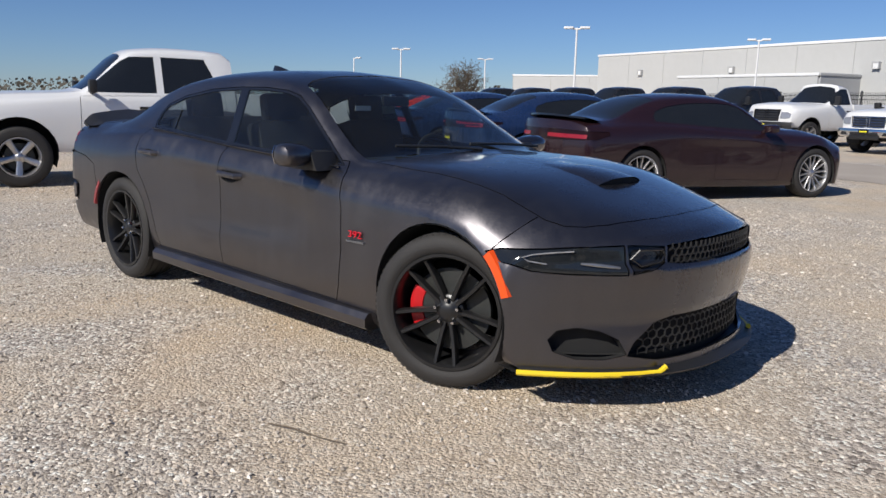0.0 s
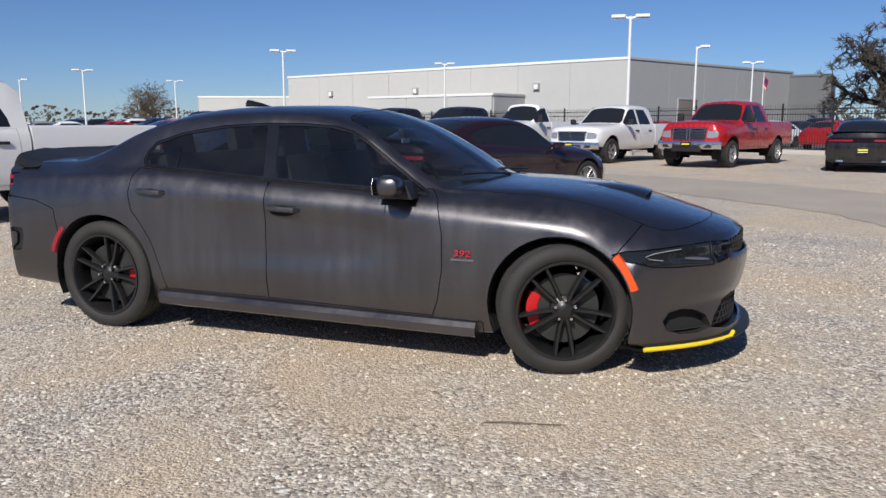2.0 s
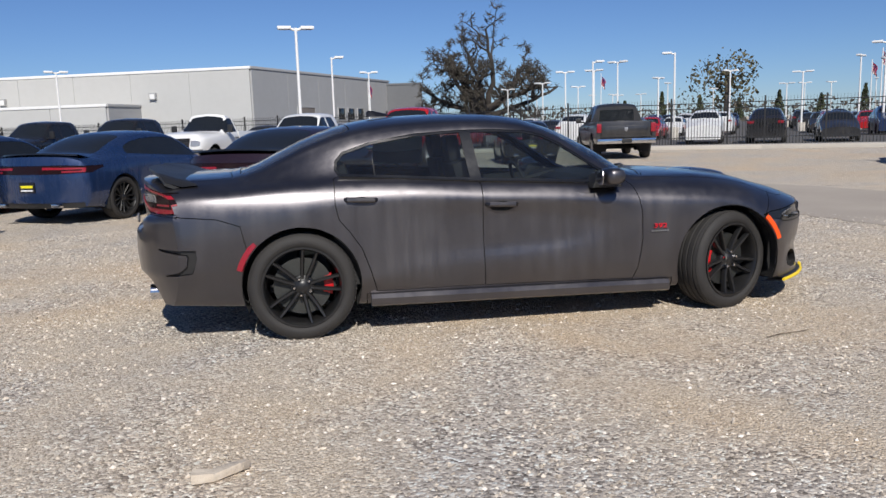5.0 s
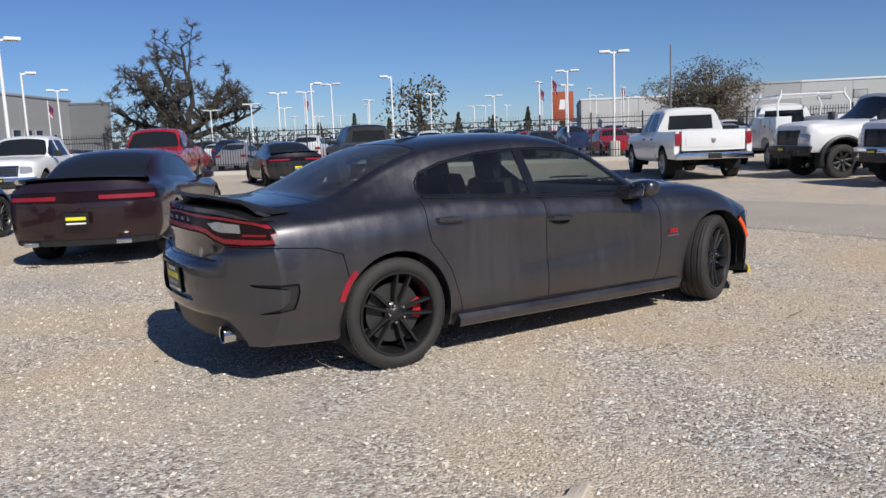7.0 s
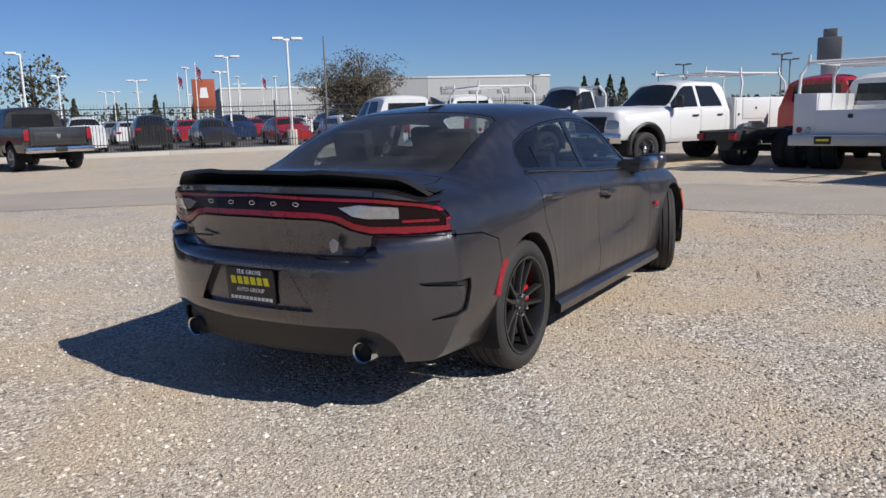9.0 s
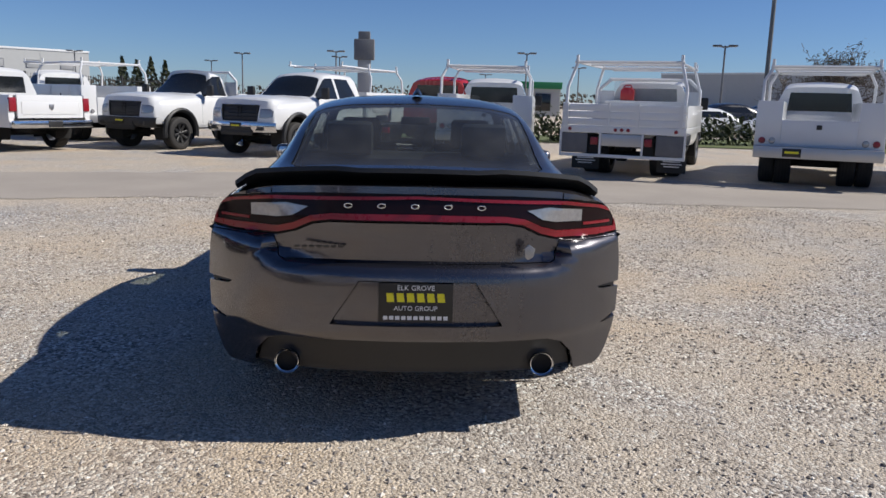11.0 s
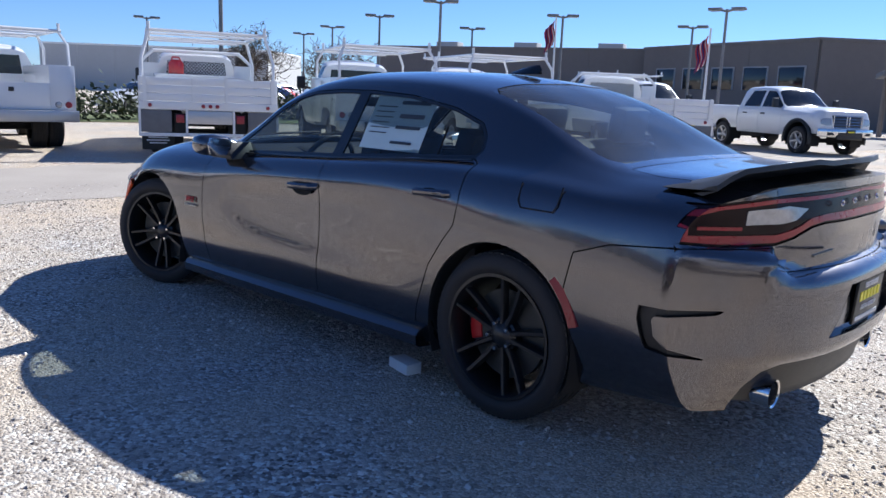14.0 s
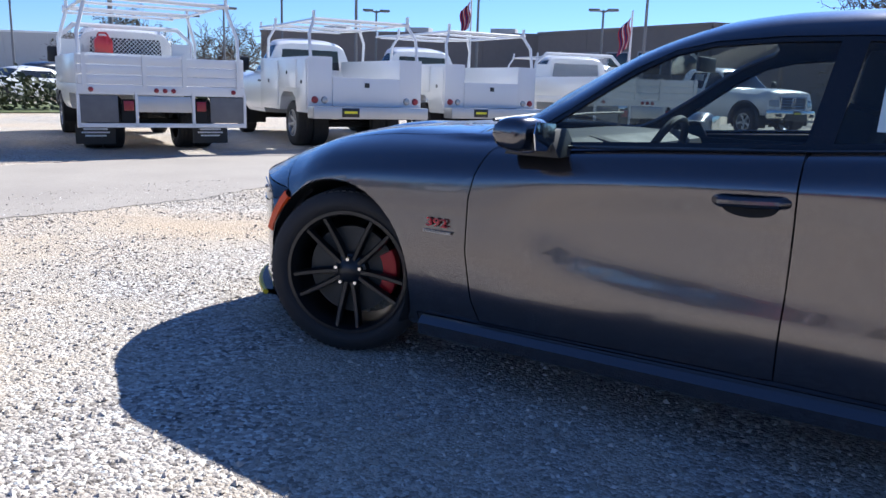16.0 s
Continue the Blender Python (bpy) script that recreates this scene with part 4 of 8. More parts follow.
    bm.free()
    # honeycomb bars
    def comb(parent, xf, y1, z0, z1, pitch):
        b = bmesh.new()
        rows = int((z1 - z0) / (pitch * 0.86)) + 1
        for i in range(rows):
            z = z0 + i * pitch * 0.86
            n = int(2 * y1 / pitch)
            for j in range(n + 1):
                y = -y1 + j * pitch + (pitch / 2 if i % 2 else 0)
                for a in (90, 210, 330):
                    y2, z2 = y + math.cos(radians(a)) * pitch * 0.58, z + math.sin(radians(a)) * pitch * 0.58
                    if abs(y2) < y1 + 0.02 and z0 - 0.01 < z2 < z1 + 0.01 and abs(y) < y1 + 0.02:
                        tube(b, [(xf(y), y, z), (xf(y2), y2, z2)], 0.0045, 4, False)
        part("honeycomb_mesh", b, M["black_plastic"], parent, smooth=False)
    xf = lambda y: 2.475 - 0.56 * (abs(y) / 0.93) ** 2.6
    comb(gr, lambda y: xf(y) - 0.022, 0.40, 0.655, 0.725, 0.034)
    comb(lo, lambda y: xf(y) - 0.05, 0.50, 0.25, 0.40, 0.042)
    # headlight internals: a bright strip and an air port
    for s in (1, -1):
        b = bmesh.new()
        pts = [(xf(y) - 0.006, s * y, z) for y, z in ((0.62, 0.640), (0.66, 0.646), (0.70, 0.652), (0.74, 0.656))]
        tube(b, pts, [0.005, 0.008, 0.008, 0.005], 8)
        part("lamp_module", b, M["steel"], car, "dull lamp module in the headlight")
        b = bmesh.new()
        tube(b, [(xf(y) - 0.006, s * y, z) for y, z in ((0.76, 0.706), (0.82, 0.698), (0.865, 0.688), (0.89, 0.674), (0.875, 0.660), (0.83, 0.650))], 0.0032, 6)
        part("light_strip", b, M["clear_lens"], car, "thin bright strip round the headlight's corner")
        b = bmesh.new()
        tube(b, [(xf(y) - 0.012, s * y, z) for y, z in ((0.46, 0.712), (0.445, 0.688), (0.46, 0.662), (0.54, 0.645), (0.58, 0.675), (0.55, 0.712), (0.46, 0.712))], 0.006, 6)
        part("lamp_bezel", b, M["gloss_black"], car)
    # front lip with yellow guards
    b = bmesh.new()
    n = 40
    for lo_z, hi_z in ((0.165, 0.195),):
        rows = []
        for i in range(n + 1):
            y = -0.90 + 1.8 * i / n
            x = 2.49 - 0.56 * (abs(y) / 0.93) ** 2.6 + 0.02
            rows.append([b.verts.new(p) for p in ((x - 0.14, y * 0.95, 0.21), (x - 0.01, y, 0.198), (x + 0.012, y * 1.01, 0.186), (x + 0.004, y * 1.01, 0.176), (x - 0.16, y * 0.95, 0.172))])
        for a, c in zip(rows, rows[1:]):
            for j in range(4):
                b.faces.new((a[j], c[j], c[j + 1], a[j + 1]))
    bmesh.ops.recalc_face_normals(b, faces=b.faces)
    lip = part("front_splitter", b, M["black_plastic"], car, "black front splitter")
    for s in (1, -1):
        b = bmesh.new()
        tube(b, [(2.505 - 0.56 * (y / 0.93) ** 2.6, s * y * 1.012, 0.187 + (0.022 if y < 0.47 else 0)) for y in (0.44, 0.47, 0.55, 0.63, 0.70, 0.76, 0.81, 0.85, 0.885, 0.905)], 0.0125, 8)
        part("splitter_guard", b, M["yellow"], lip, "bright yellow plastic splitter guard")
    # spoiler on the boot
    b = bmesh.new()
    rows = []
    for i in range(33):
        y = -0.80 + 1.6 * i / 32
        e = abs(y) / 0.80
        zc = 1.116 - 0.052 * e ** 2.4
        x0 = -2.26 + 0.10 * e ** 3
        x1 = -2.565 + 0.20 * e ** 2.4
        drop = max(0.0, (e - 0.9)) * 0.45
        dip = -0.010 * (1 - min(1.0, max(0.0, (abs(y) - 0.26) / 0.08)))
        rows.append([b.verts.new(p) for p in ((x0, y, zc - 0.006), ((x0 + x1) / 2, y, zc + 0.026 - drop + dip), (x1 + 0.03, y, zc + 0.056 - drop + dip), (x1, y, zc + 0.064 - drop + dip), (x1 - 0.004, y, zc + 0.045 - drop + dip), (x1 + 0.05, y, zc + 0.022 - drop), ((x0 + x1) / 2, y, zc - 0.012))])
    for a, c in zip(rows, rows[1:]):
        for j in range(6):
            b.faces.new((a[j], a[j + 1], c[j + 1], c[j]))
    b.faces.new(rows[0]), b.faces.new(rows[-1][::-1])
    bmesh.ops.recalc_face_normals(b, faces=b.faces)
    part("spoiler", b, M["black_plastic"], car, "satin black boot spoiler")
    # skirt blades under the doors
    for s in (1, -1):
        b = bmesh.new()
        rows = []
        for i in range(13):
            x = -1.075 + 2.14 * i / 12
            zt = 0.288 - 0.014 * (x + 1.075)
            rows.append([b.verts.new((x, s * y, z)) for y, z in ((0.90, zt), (0.925, zt - 0.004), (0.948, zt - 0.03), (0.944, zt - 0.075), (0.925, zt - 0.088), (0.85, zt - 0.095))])
        for r0, r1 in zip(rows, rows[1:]):
            for j in range(5):
                b.faces.new((r0[j], r0[j + 1], r1[j + 1], r1[j]))
        b.faces.new(rows[0]), b.faces.new(rows[-1][::-1])
        bmesh.ops.recalc_face_normals(b, faces=b.faces)
        part("skirt_blade", b, paintm, parts[(7, s)])
    # arch liners and edges
    for cx in (1.526, -1.526):
        for s in (1, -1):
            b = bmesh.new()
            rows = []
            for k in range(25):
                a = radians(-25 + 230 * k / 24)
                rows.append([b.verts.new((cx + rr * math.cos(a), s * yy, 0.372 + rr * math.sin(a))) for rr, yy in ((0.389, 0.935), (0.395, 0.90), (0.40, 0.60), (0.20, 0.56))])
            for r0, r1 in zip(rows, rows[1:]):
                for j in range(3):
                    b.faces.new((r0[j], r0[j + 1], r1[j + 1], r1[j]))
            part("wheel_arch_liner", b, M["liner"], car)
    # wheels
    for x, y, st in ((1.526, 0.80, 22), (1.526, -0.80, 20), (-1.526, 0.80, 0), (-1.526, -0.80, 0)):
        s = 1 if y > 0 else -1
        ang = (180 if x > 0 else 0) if s > 0 else (0 if x > 0 else 180)
        put_wheel("charger", car, x, y, 0.360, st, s, ang, spin=18 if x > 0 else 40)
    # side marker lamps on the arch edges
    for s in (1, -1):
        for x0, mt, lb in ((1.526, "amber", "amber side marker lamp"), (-1.526, "red_glow", "red side marker lamp")):
            b = bmesh.new()
            g = 1 if x0 > 0 else -1
            rows = []
            for k in range(7):
                a = radians(18 + 28 * k / 6)
                rr = 0.402
                rows.append([b.verts.new((x0 + g * r2 * math.cos(a), s * (yy + (0.014 if g < 0 else 0)), 0.372 + r2 * math.sin(a))) for r2, yy in ((rr - 0.008, 0.925), (rr, 0.942), (rr + 0.034, 0.936), (rr + 0.04, 0.91))])
            for r0, r1 in zip(rows, rows[1:]):
                for j in range(3):
                    b.faces.new((r0[j], r0[j + 1], r1[j + 1], r1[j]))
            bmesh.ops.recalc_face_normals(b, faces=b.faces)
            part("side_marker", b, M[mt], car, lb)
    # bright line round the side windows
    for s in (1, -1):
        b = bmesh.new()
        low = [p for p in DLO[13:] + DLO[:1]]
        def on(p):
            z = p[1]
            y = np.interp(z, [0.95, 1.0, 1.08, 1.2, 1.3, 1.37], [0.842, 0.830, 0.805, 0.745, 0.69, 0.652])
            return (p[0], s * (y + 0.004), z)
        tube(b, [on((p[0], p[1] - 0.006)) for p in low], 0.006, 6)
        part("window_trim", b, M["gloss_black"], car)
    # mirrors
    for s in (1, -1):
        b = bmesh.new()
        rows = []
        for t, yy, hh, ww in ((0, 0.86, 0.03, 0.05), (0.15, 0.90, 0.045, 0.06), (0.3, 0.94, 0.065, 0.075), (0.6, 1.02, 0.075, 0.085), (0.85, 1.075, 0.068, 0.08), (0.95, 1.097, 0.058, 0.068), (1.0, 1.108, 0.040, 0.048), (1.0, 1.113, 0.015, 0.02)):
            rows.append([b.verts.new((0.56 + 0.03 * t + ww * math.copysign(abs(math.cos(a)) ** 0.75, math.cos(a)) * (1.1 if math.cos(a) > 0 else 0.62), s * yy, 1.005 + 0.012 * t + 0.84 * hh * math.copysign(abs(math.sin(a)) ** 0.8, math.sin(a)))) for a in (2 * math.pi * k / 14 for k in range(14))])
        for r0, r1 in zip(rows, rows[1:]):
            for j in range(14):
                b.faces.new((r0[j], r0[(j + 1) % 14], r1[(j + 1) % 14], r1[j]))
        b.faces.new(rows[-1]), b.faces.new(rows[0][::-1])
        bmesh.ops.recalc_face_normals(b, faces=b.faces)
        mr = part("door_mirror", b, paintm, car)
        b = bmesh.new()
        prism(b, [(s * y, z) for y, z in ((0.94, 0.955), (0.93, 1.05), (1.07, 1.06), (1.085, 1.02), (1.07, 0.965))], "x", 0.508, 0.513, 0.0015)
        part("mirror_glass", b, M["chrome"], mr)
        b = bmesh.new()
        prism(b, [(0.48, 0.935), (0.70, 0.935), (0.65, 1.03), (0.53, 1.03)], "y", s * 0.79, s * 0.95, 0.006)
        part("mirror_foot", b, M["black_plastic"], mr)
    # door handles
    for x, z in ((-0.155, 0.85), (-1.115, 0.925)):
        for s in (1, -1):
            yb = 0.918
            b = bmesh.new()
            tube(b, [(x - 0.105, s * (yb - 0.015), z + 0.004), (x - 0.085, s * (yb + 0.018), z + 0.004), (x, s * (yb + 0.026), z), (x + 0.085, s * (yb + 0.018), z - 0.004), (x + 0.105, s * (yb - 0.015), z - 0.004)], [0.016, 0.018, 0.017, 0.018, 0.016], 10)
            h = part("door_handle", b, paintm, parts[(3 if x > -0.5 else 4, s)])
            b = bmesh.new()
            lathe(b, [(0.0, 0.0), (0.6, -0.001), (1.0, 0.006)], 24)
            bmesh.ops.transform(b, matrix=Matrix.Translation((x, s * (yb - 0.004), z - 0.014)) @ Matrix.Diagonal((0.085, s, 0.034, 1)), verts=b.verts)
            part("handle_cup", b, M["liner"], h)
    # fuel flap outline on the left rear wing
    b = bmesh.new()
    fl = [(-1.80, 1.02), (-1.80, 0.95), (-1.785, 0.925), (-1.63, 0.925), (-1.61, 0.95), (-1.60, 1.02)]
    tube(b, [(x, np.interp(z, [0.92, 0.98, 1.03], [0.938, 0.918, 0.885]), z) for x, z in fl], 0.003, 6)
    part("fuel_flap_seam", b, M["liner"], car)
    # roof fin
    b = bmesh.new()
    rows = [[b.verts.new(p) for p in ((x, w, 1.476), (x, w * 0.5, 1.476 + h * 0.7), (x - 0.01, 0, 1.476 + h), (x, -w * 0.5, 1.476 + h * 0.7), (x, -w, 1.476))] for x, w, h in ((-0.78, 0.012, 0.004), (-0.84, 0.03, 0.025), (-0.92, 0.032, 0.044), (-0.96, 0.024, 0.048), (-0.98, 0.014, 0.022))]
    for r0, r1 in zip(rows, rows[1:]):
        for j in range(4):
            b.faces.new((r0[j], r0[j + 1], r1[j + 1], r1[j]))
    bmesh.ops.recalc_face_normals(b, faces=b.faces)
    part("roof_fin", b, M["gloss_black"], car, "black roof antenna fin")
    # hood scoop: a low hump with a dark slot at its front
    hood_z = lambda x, y: float(np.interp(x, [1.3, 1.5, 1.68, 1.85, 2.0], [1.012, 0.997, 0.975, 0.937, 0.895])) - 0.06 * y * y
    b = bmesh.new()
    rows = []
    for i in range(13):
        u = i / 12
        x = 1.42 + 0.50 * u
        h = 0.034 * u * u * (3 - 2 * u)
        half = 0.13 + 0.09 * u
        rows.append([b.verts.new((x + (0.03 * (1 - abs(k / 8) ** 2) - 0.03) * u, half * k / 8, hood_z(x, half * k / 8) - 0.004 + (h + 0.002) * (1 - abs(k / 8) ** 3))) for k in range(-8, 9)])
    for r0, r1 in zip(rows, rows[1:]):
        for j in range(16):
            b.faces.new((r0[j], r1[j], r1[j + 1], r0[j + 1]))
    scoop = part("hood_scoop", b, paintm, car)
    b = bmesh.new()
    tops = [Vector(v) for v in [(1.92 + (0.03 * (1 - abs(k / 8) ** 2) - 0.03), 0.22 * k / 8, hood_z(1.92, 0.22 * k / 8) - 0.006 + 0.036 * (1 - abs(k / 8) ** 3)) for k in range(-8, 9)]]
    up = [b.verts.new(p - Vector((0.004, 0, 0.002))) for p in tops]
    dn = [b.verts.new((p.x - 0.012, p.y, hood_z(p.x, p.y) - 0.03)) for p in tops]
    for j in range(16):
        b.faces.new((up[j], dn[j], dn[j + 1], up[j + 1]))
    part("scoop_slot", b, M["liner"], scoop, "black hood scoop opening")
    # exhaust tips
    for s in (1, -1):
        b = bmesh.new()
        lathe(b, [(0.050, 0.0), (0.054, -0.004), (0.054, 0.0), (0.052, 0.12), (0.046, 0.12), (0.046, 0.0), (0.050, -0.003)], 32, "x")
        ex = part("exhaust_tip", b, M["chrome"], car, "round chrome exhaust tip", at=pose(-2.55, s * 0.555, 0.325, 0, 0, 0))
        b = bmesh.new()
        lathe(b, [(0.0, 0.03), (0.047, 0.03), (0.047, 0.0)], 32, "x")
        part("exhaust_bore", b, M["liner"], ex)
    # plate with its frame
    b = bmesh.new()
    box(b, -0.012, 0.0, -0.155, 0.155, -0.085, 0.085, 0.004)
    pl = part("dealer_plate", b, M["plate_black"], car, "black dealer plate in a frame", at=pose(-2.664, 0.005, 0.625, 0, -3, 0))
    word("plate_line", "ELK GROVE", 0.030, M["plate_white"], pl, pose(-0.0135, 0, 0.064, 90, 0, -90), "white lettering")
    for i in range(6):
        y = 0.105 - i * 0.042
        b = bmesh.new()
        prism(b, [(y - 0.017, 0.004), (y + 0.014, 0.004), (y + 0.017, 0.042), (y - 0.012, 0.042)], "x", -0.0145, -0.012)
        part("plate_mark", b, M["plate_yellow"], pl, "yellow block mark", smooth=False)
    word("plate_line", "AUTO GROUP", 0.028, M["plate_white"], pl, pose(-0.0135, 0, -0.024, 90, 0, -90), "white lettering")
    for i in range(11):
        y = 0.125 - i * 0.025
        b = bmesh.new()
        box(b, -0.0145, -0.012, y - 0.009, y + 0.009, -0.073, -0.057)
        part("plate_mark", b, M["plate_white"], pl, "white block mark", smooth=False)
    # badge bars across the lamp band, and badges
    for i in range(5):
        y = 0.29 - i * 0.1375
        b = bmesh.new()
        pts = [(-2.617, y + 0.016 * math.cos(a), 1.018 + 0.009 * math.sin(a)) for a in (2 * math.pi * k / 12 for k in range(13))]
        tube(b, pts, 0.0028, 6)
        part("rear_badge", b, M["chrome"], car, "small chrome badge mark")
    b = bmesh.new()
    prism(b, [(-0.445, 0.852), (-0.465, 0.868), (-0.492, 0.85), (-0.485, 0.815), (-0.462, 0.802), (-0.45, 0.815)], "x", -2.618, -2.604, 0.003)
    part("rear_badge", b, M["steel"], car, "small dull chrome shield badge")
    for i in range(7):
        b = bmesh.new()
        box(b, -2.616, -2.603, 0.50 - i * 0.030 - 0.011, 0.50 - i * 0.030 + 0.011, 0.840, 0.848)
        part("rear_badge", b, M["gloss_black"], car, smooth=False)
    for s in (1, -1):
        w = word("fender_badge", "392", 0.047, M["badge_red"], car, pose(0.99, s * 0.945, 0.645, 90, 0, 0 if s < 0 else 180), "red number badge on the front wing", wide=1.45, depth=0.004)
        for i in range(8):
            b = bmesh.new()
            box(b, 0.925 + i * 0.0165, 0.937 + i * 0.0165, min(s * 0.935, s * 0.947), max(s * 0.935, s * 0.947), 0.605, 0.614)
            part("badge_mark", b, M["steel"], w, at=w.matrix_basis.inverted(), smooth=False)
    # wipers
    for y0, y1 in ((0.55, -0.02), (-0.02, -0.55)):
        b = bmesh.new()
        tube(b, [(1.02 - 0.06 * abs(y0), y0, 1.035), (0.955 - 0.02 * abs(y0), (y0 + y1) / 2, 1.055), (0.93 - 0.12 * abs(y1), y1, 1.062)], 0.008, 6)
        part("wiper", b, M["black_plastic"], car)
    # cabin
    b = bmesh.new()
    box(b, -1.75, 1.0, -0.74, 0.74, 0.30, 0.36)
    box(b, -1.95, -1.55, -0.66, 0.66, 0.36, 1.07, 0.02)
    for s in (1, -1):
        box(b, -1.3, 0.75, s * 0.80 - 0.02, s * 0.80 + 0.02, 0.34, 0.95)
    part("cabin_floor", b, M["dash"], car)
    b = bmesh.new()
    prism(b, [(0.45, 0.80), (0.50, 0.95), (0.62, 0.985), (0.98, 0.985), (0.98, 0.5), (0.55, 0.5), (0.45, 0.7)], "y", -0.74, 0.74, 0.02)
    part("dashboard", b, M["dash"], car)
    def chair(x, y, w, wide=False):
        b = bmesh.new()
        box(b, x - 0.05, x + 0.48, y - w, y + w, 0.42, 0.60, 0.05)
        box(b, -0.08, 0.08, -w, w, 0.0, 0.62, 0.05, pose(x - 0.05, y, 0.55, 0, -16, 0))
        for hy in ((-0.38, 0.38) if wide else (0.0,)):
            box(b, -0.05, 0.05, -0.13, 0.13, 0.0, 0.19, 0.035, pose(x - 0.235, y + hy, 1.135, 0, -10, 0))
            box(b, -0.015, 0.015, -0.06, 0.06, -0.06, 0.05, 0, pose(x - 0.225, y + hy, 1.12, 0, -10, 0))
        part("seat", b, M["seat"], car, "dark cloth seat with head restraint")
    chair(-0.15, 0.37, 0.25)
    chair(-0.15, -0.37, 0.25)
    chair(-1.05, 0.0, 0.66, True)
    b = bmesh.new()
    pts = [(0.0, 0.185 * math.cos(a), 0.185 * math.sin(a)) for a in (2 * math.pi * k / 24 for k in range(25))]
    tube(b, pts, 0.016, 8)
    tube(b, [(0.01, -0.18, 0), (0.03, 0, 0), (0.01, 0.18, 0)], 0.02, 6)
    tube(b, [(0.03, 0, 0), (0.01, 0, -0.18)], 0.018, 6)
    tube(b, [(0.03, 0, 0), (0.3, 0, -0.05)], 0.03, 6)
    part("steering_wheel", b, M["dash"], car, at=pose(0.33, 0.37, 0.90, 0, -22, 0))
    b = bmesh.new()
    box(b, 0.28, 0.30, -0.11, 0.11, 1.26, 1.32, 0.008)
    part("interior_mirror", b, M["black_plastic"], car)
    # price sheet in the left rear window
    b = bmesh.new()
    def sheet(u, v):
        z = 1.075 + v * 0.255
        y = np.interp(z, [1.0, 1.08, 1.2, 1.3, 1.37], [0.805, 0.782, 0.722, 0.668, 0.63])
        return (-0.455 - 0.43 * u - 0.0, y, z)
    g = [[b.verts.new(sheet(u / 4, v / 4)) for v in range(5)] for u in range(5)]
    for a, c in zip(g, g[1:]):
        for j in range(4):
            b.faces.new((a[j], a[j + 1], c[j + 1], c[j]))
    st = part("price_sheet", b, M["sticker"], car, "pale price sheet inside the rear door window")
    for u0, u1, v0, v1 in ((0.45, 0.92, 0.86, 0.93), (0.5, 0.9, 0.60, 0.68), (0.5, 0.9, 0.40, 0.46), (0.5, 0.85, 0.12, 0.17), (0.08, 0.4, 0.8, 0.82), (0.08, 0.38, 0.7, 0.72), (0.08, 0.4, 0.6, 0.62), (0.08, 0.36, 0.5, 0.52), (0.08, 0.4, 0.4, 0.42), (0.08, 0.38, 0.3, 0.32)):
        b = bmesh.new()
        q = [Vector(sheet(u, v)) + Vector((0, 0.004, 0.001)) for u, v in ((u0, v0), (u0, v1), (u1, v1), (u1, v0))]
        b.faces.new([b.verts.new(p) for p in q])
        part("print_block", b, M["ink"], st, smooth=False)
    b = bmesh.new()
    box(b, 0.415, 0.418, -0.56, -0.44, 1.235, 1.262)
    part("stock_label", b, M["paper"], car, at=pose(0.02, 0.1, 0, 0, 0, 0))
    return car


build_charger()

# ---- pickups, service trucks and the other parked cars ----
wheel_set("truck", 0.40, 0.255, 0.28, 5, "single", M["alloy"])
wheel_set("truck_chrome", 0.40, 0.255, 0.28, 5, "double", M["chrome"])
wheel_set("work", 0.40, 0.235, 0.26, 8, "single", M["steel"])
wheel_set("dark", 0.41, 0.25, 0.28, 8, "single", M["black_plastic"])
wheel_set("coupe", 0.36, 0.265, 0.25, 7, "double", M["alloy"])
wheel_set("coupe_dark", 0.36, 0.265, 0.25, 7, "double", M["rim_black"])


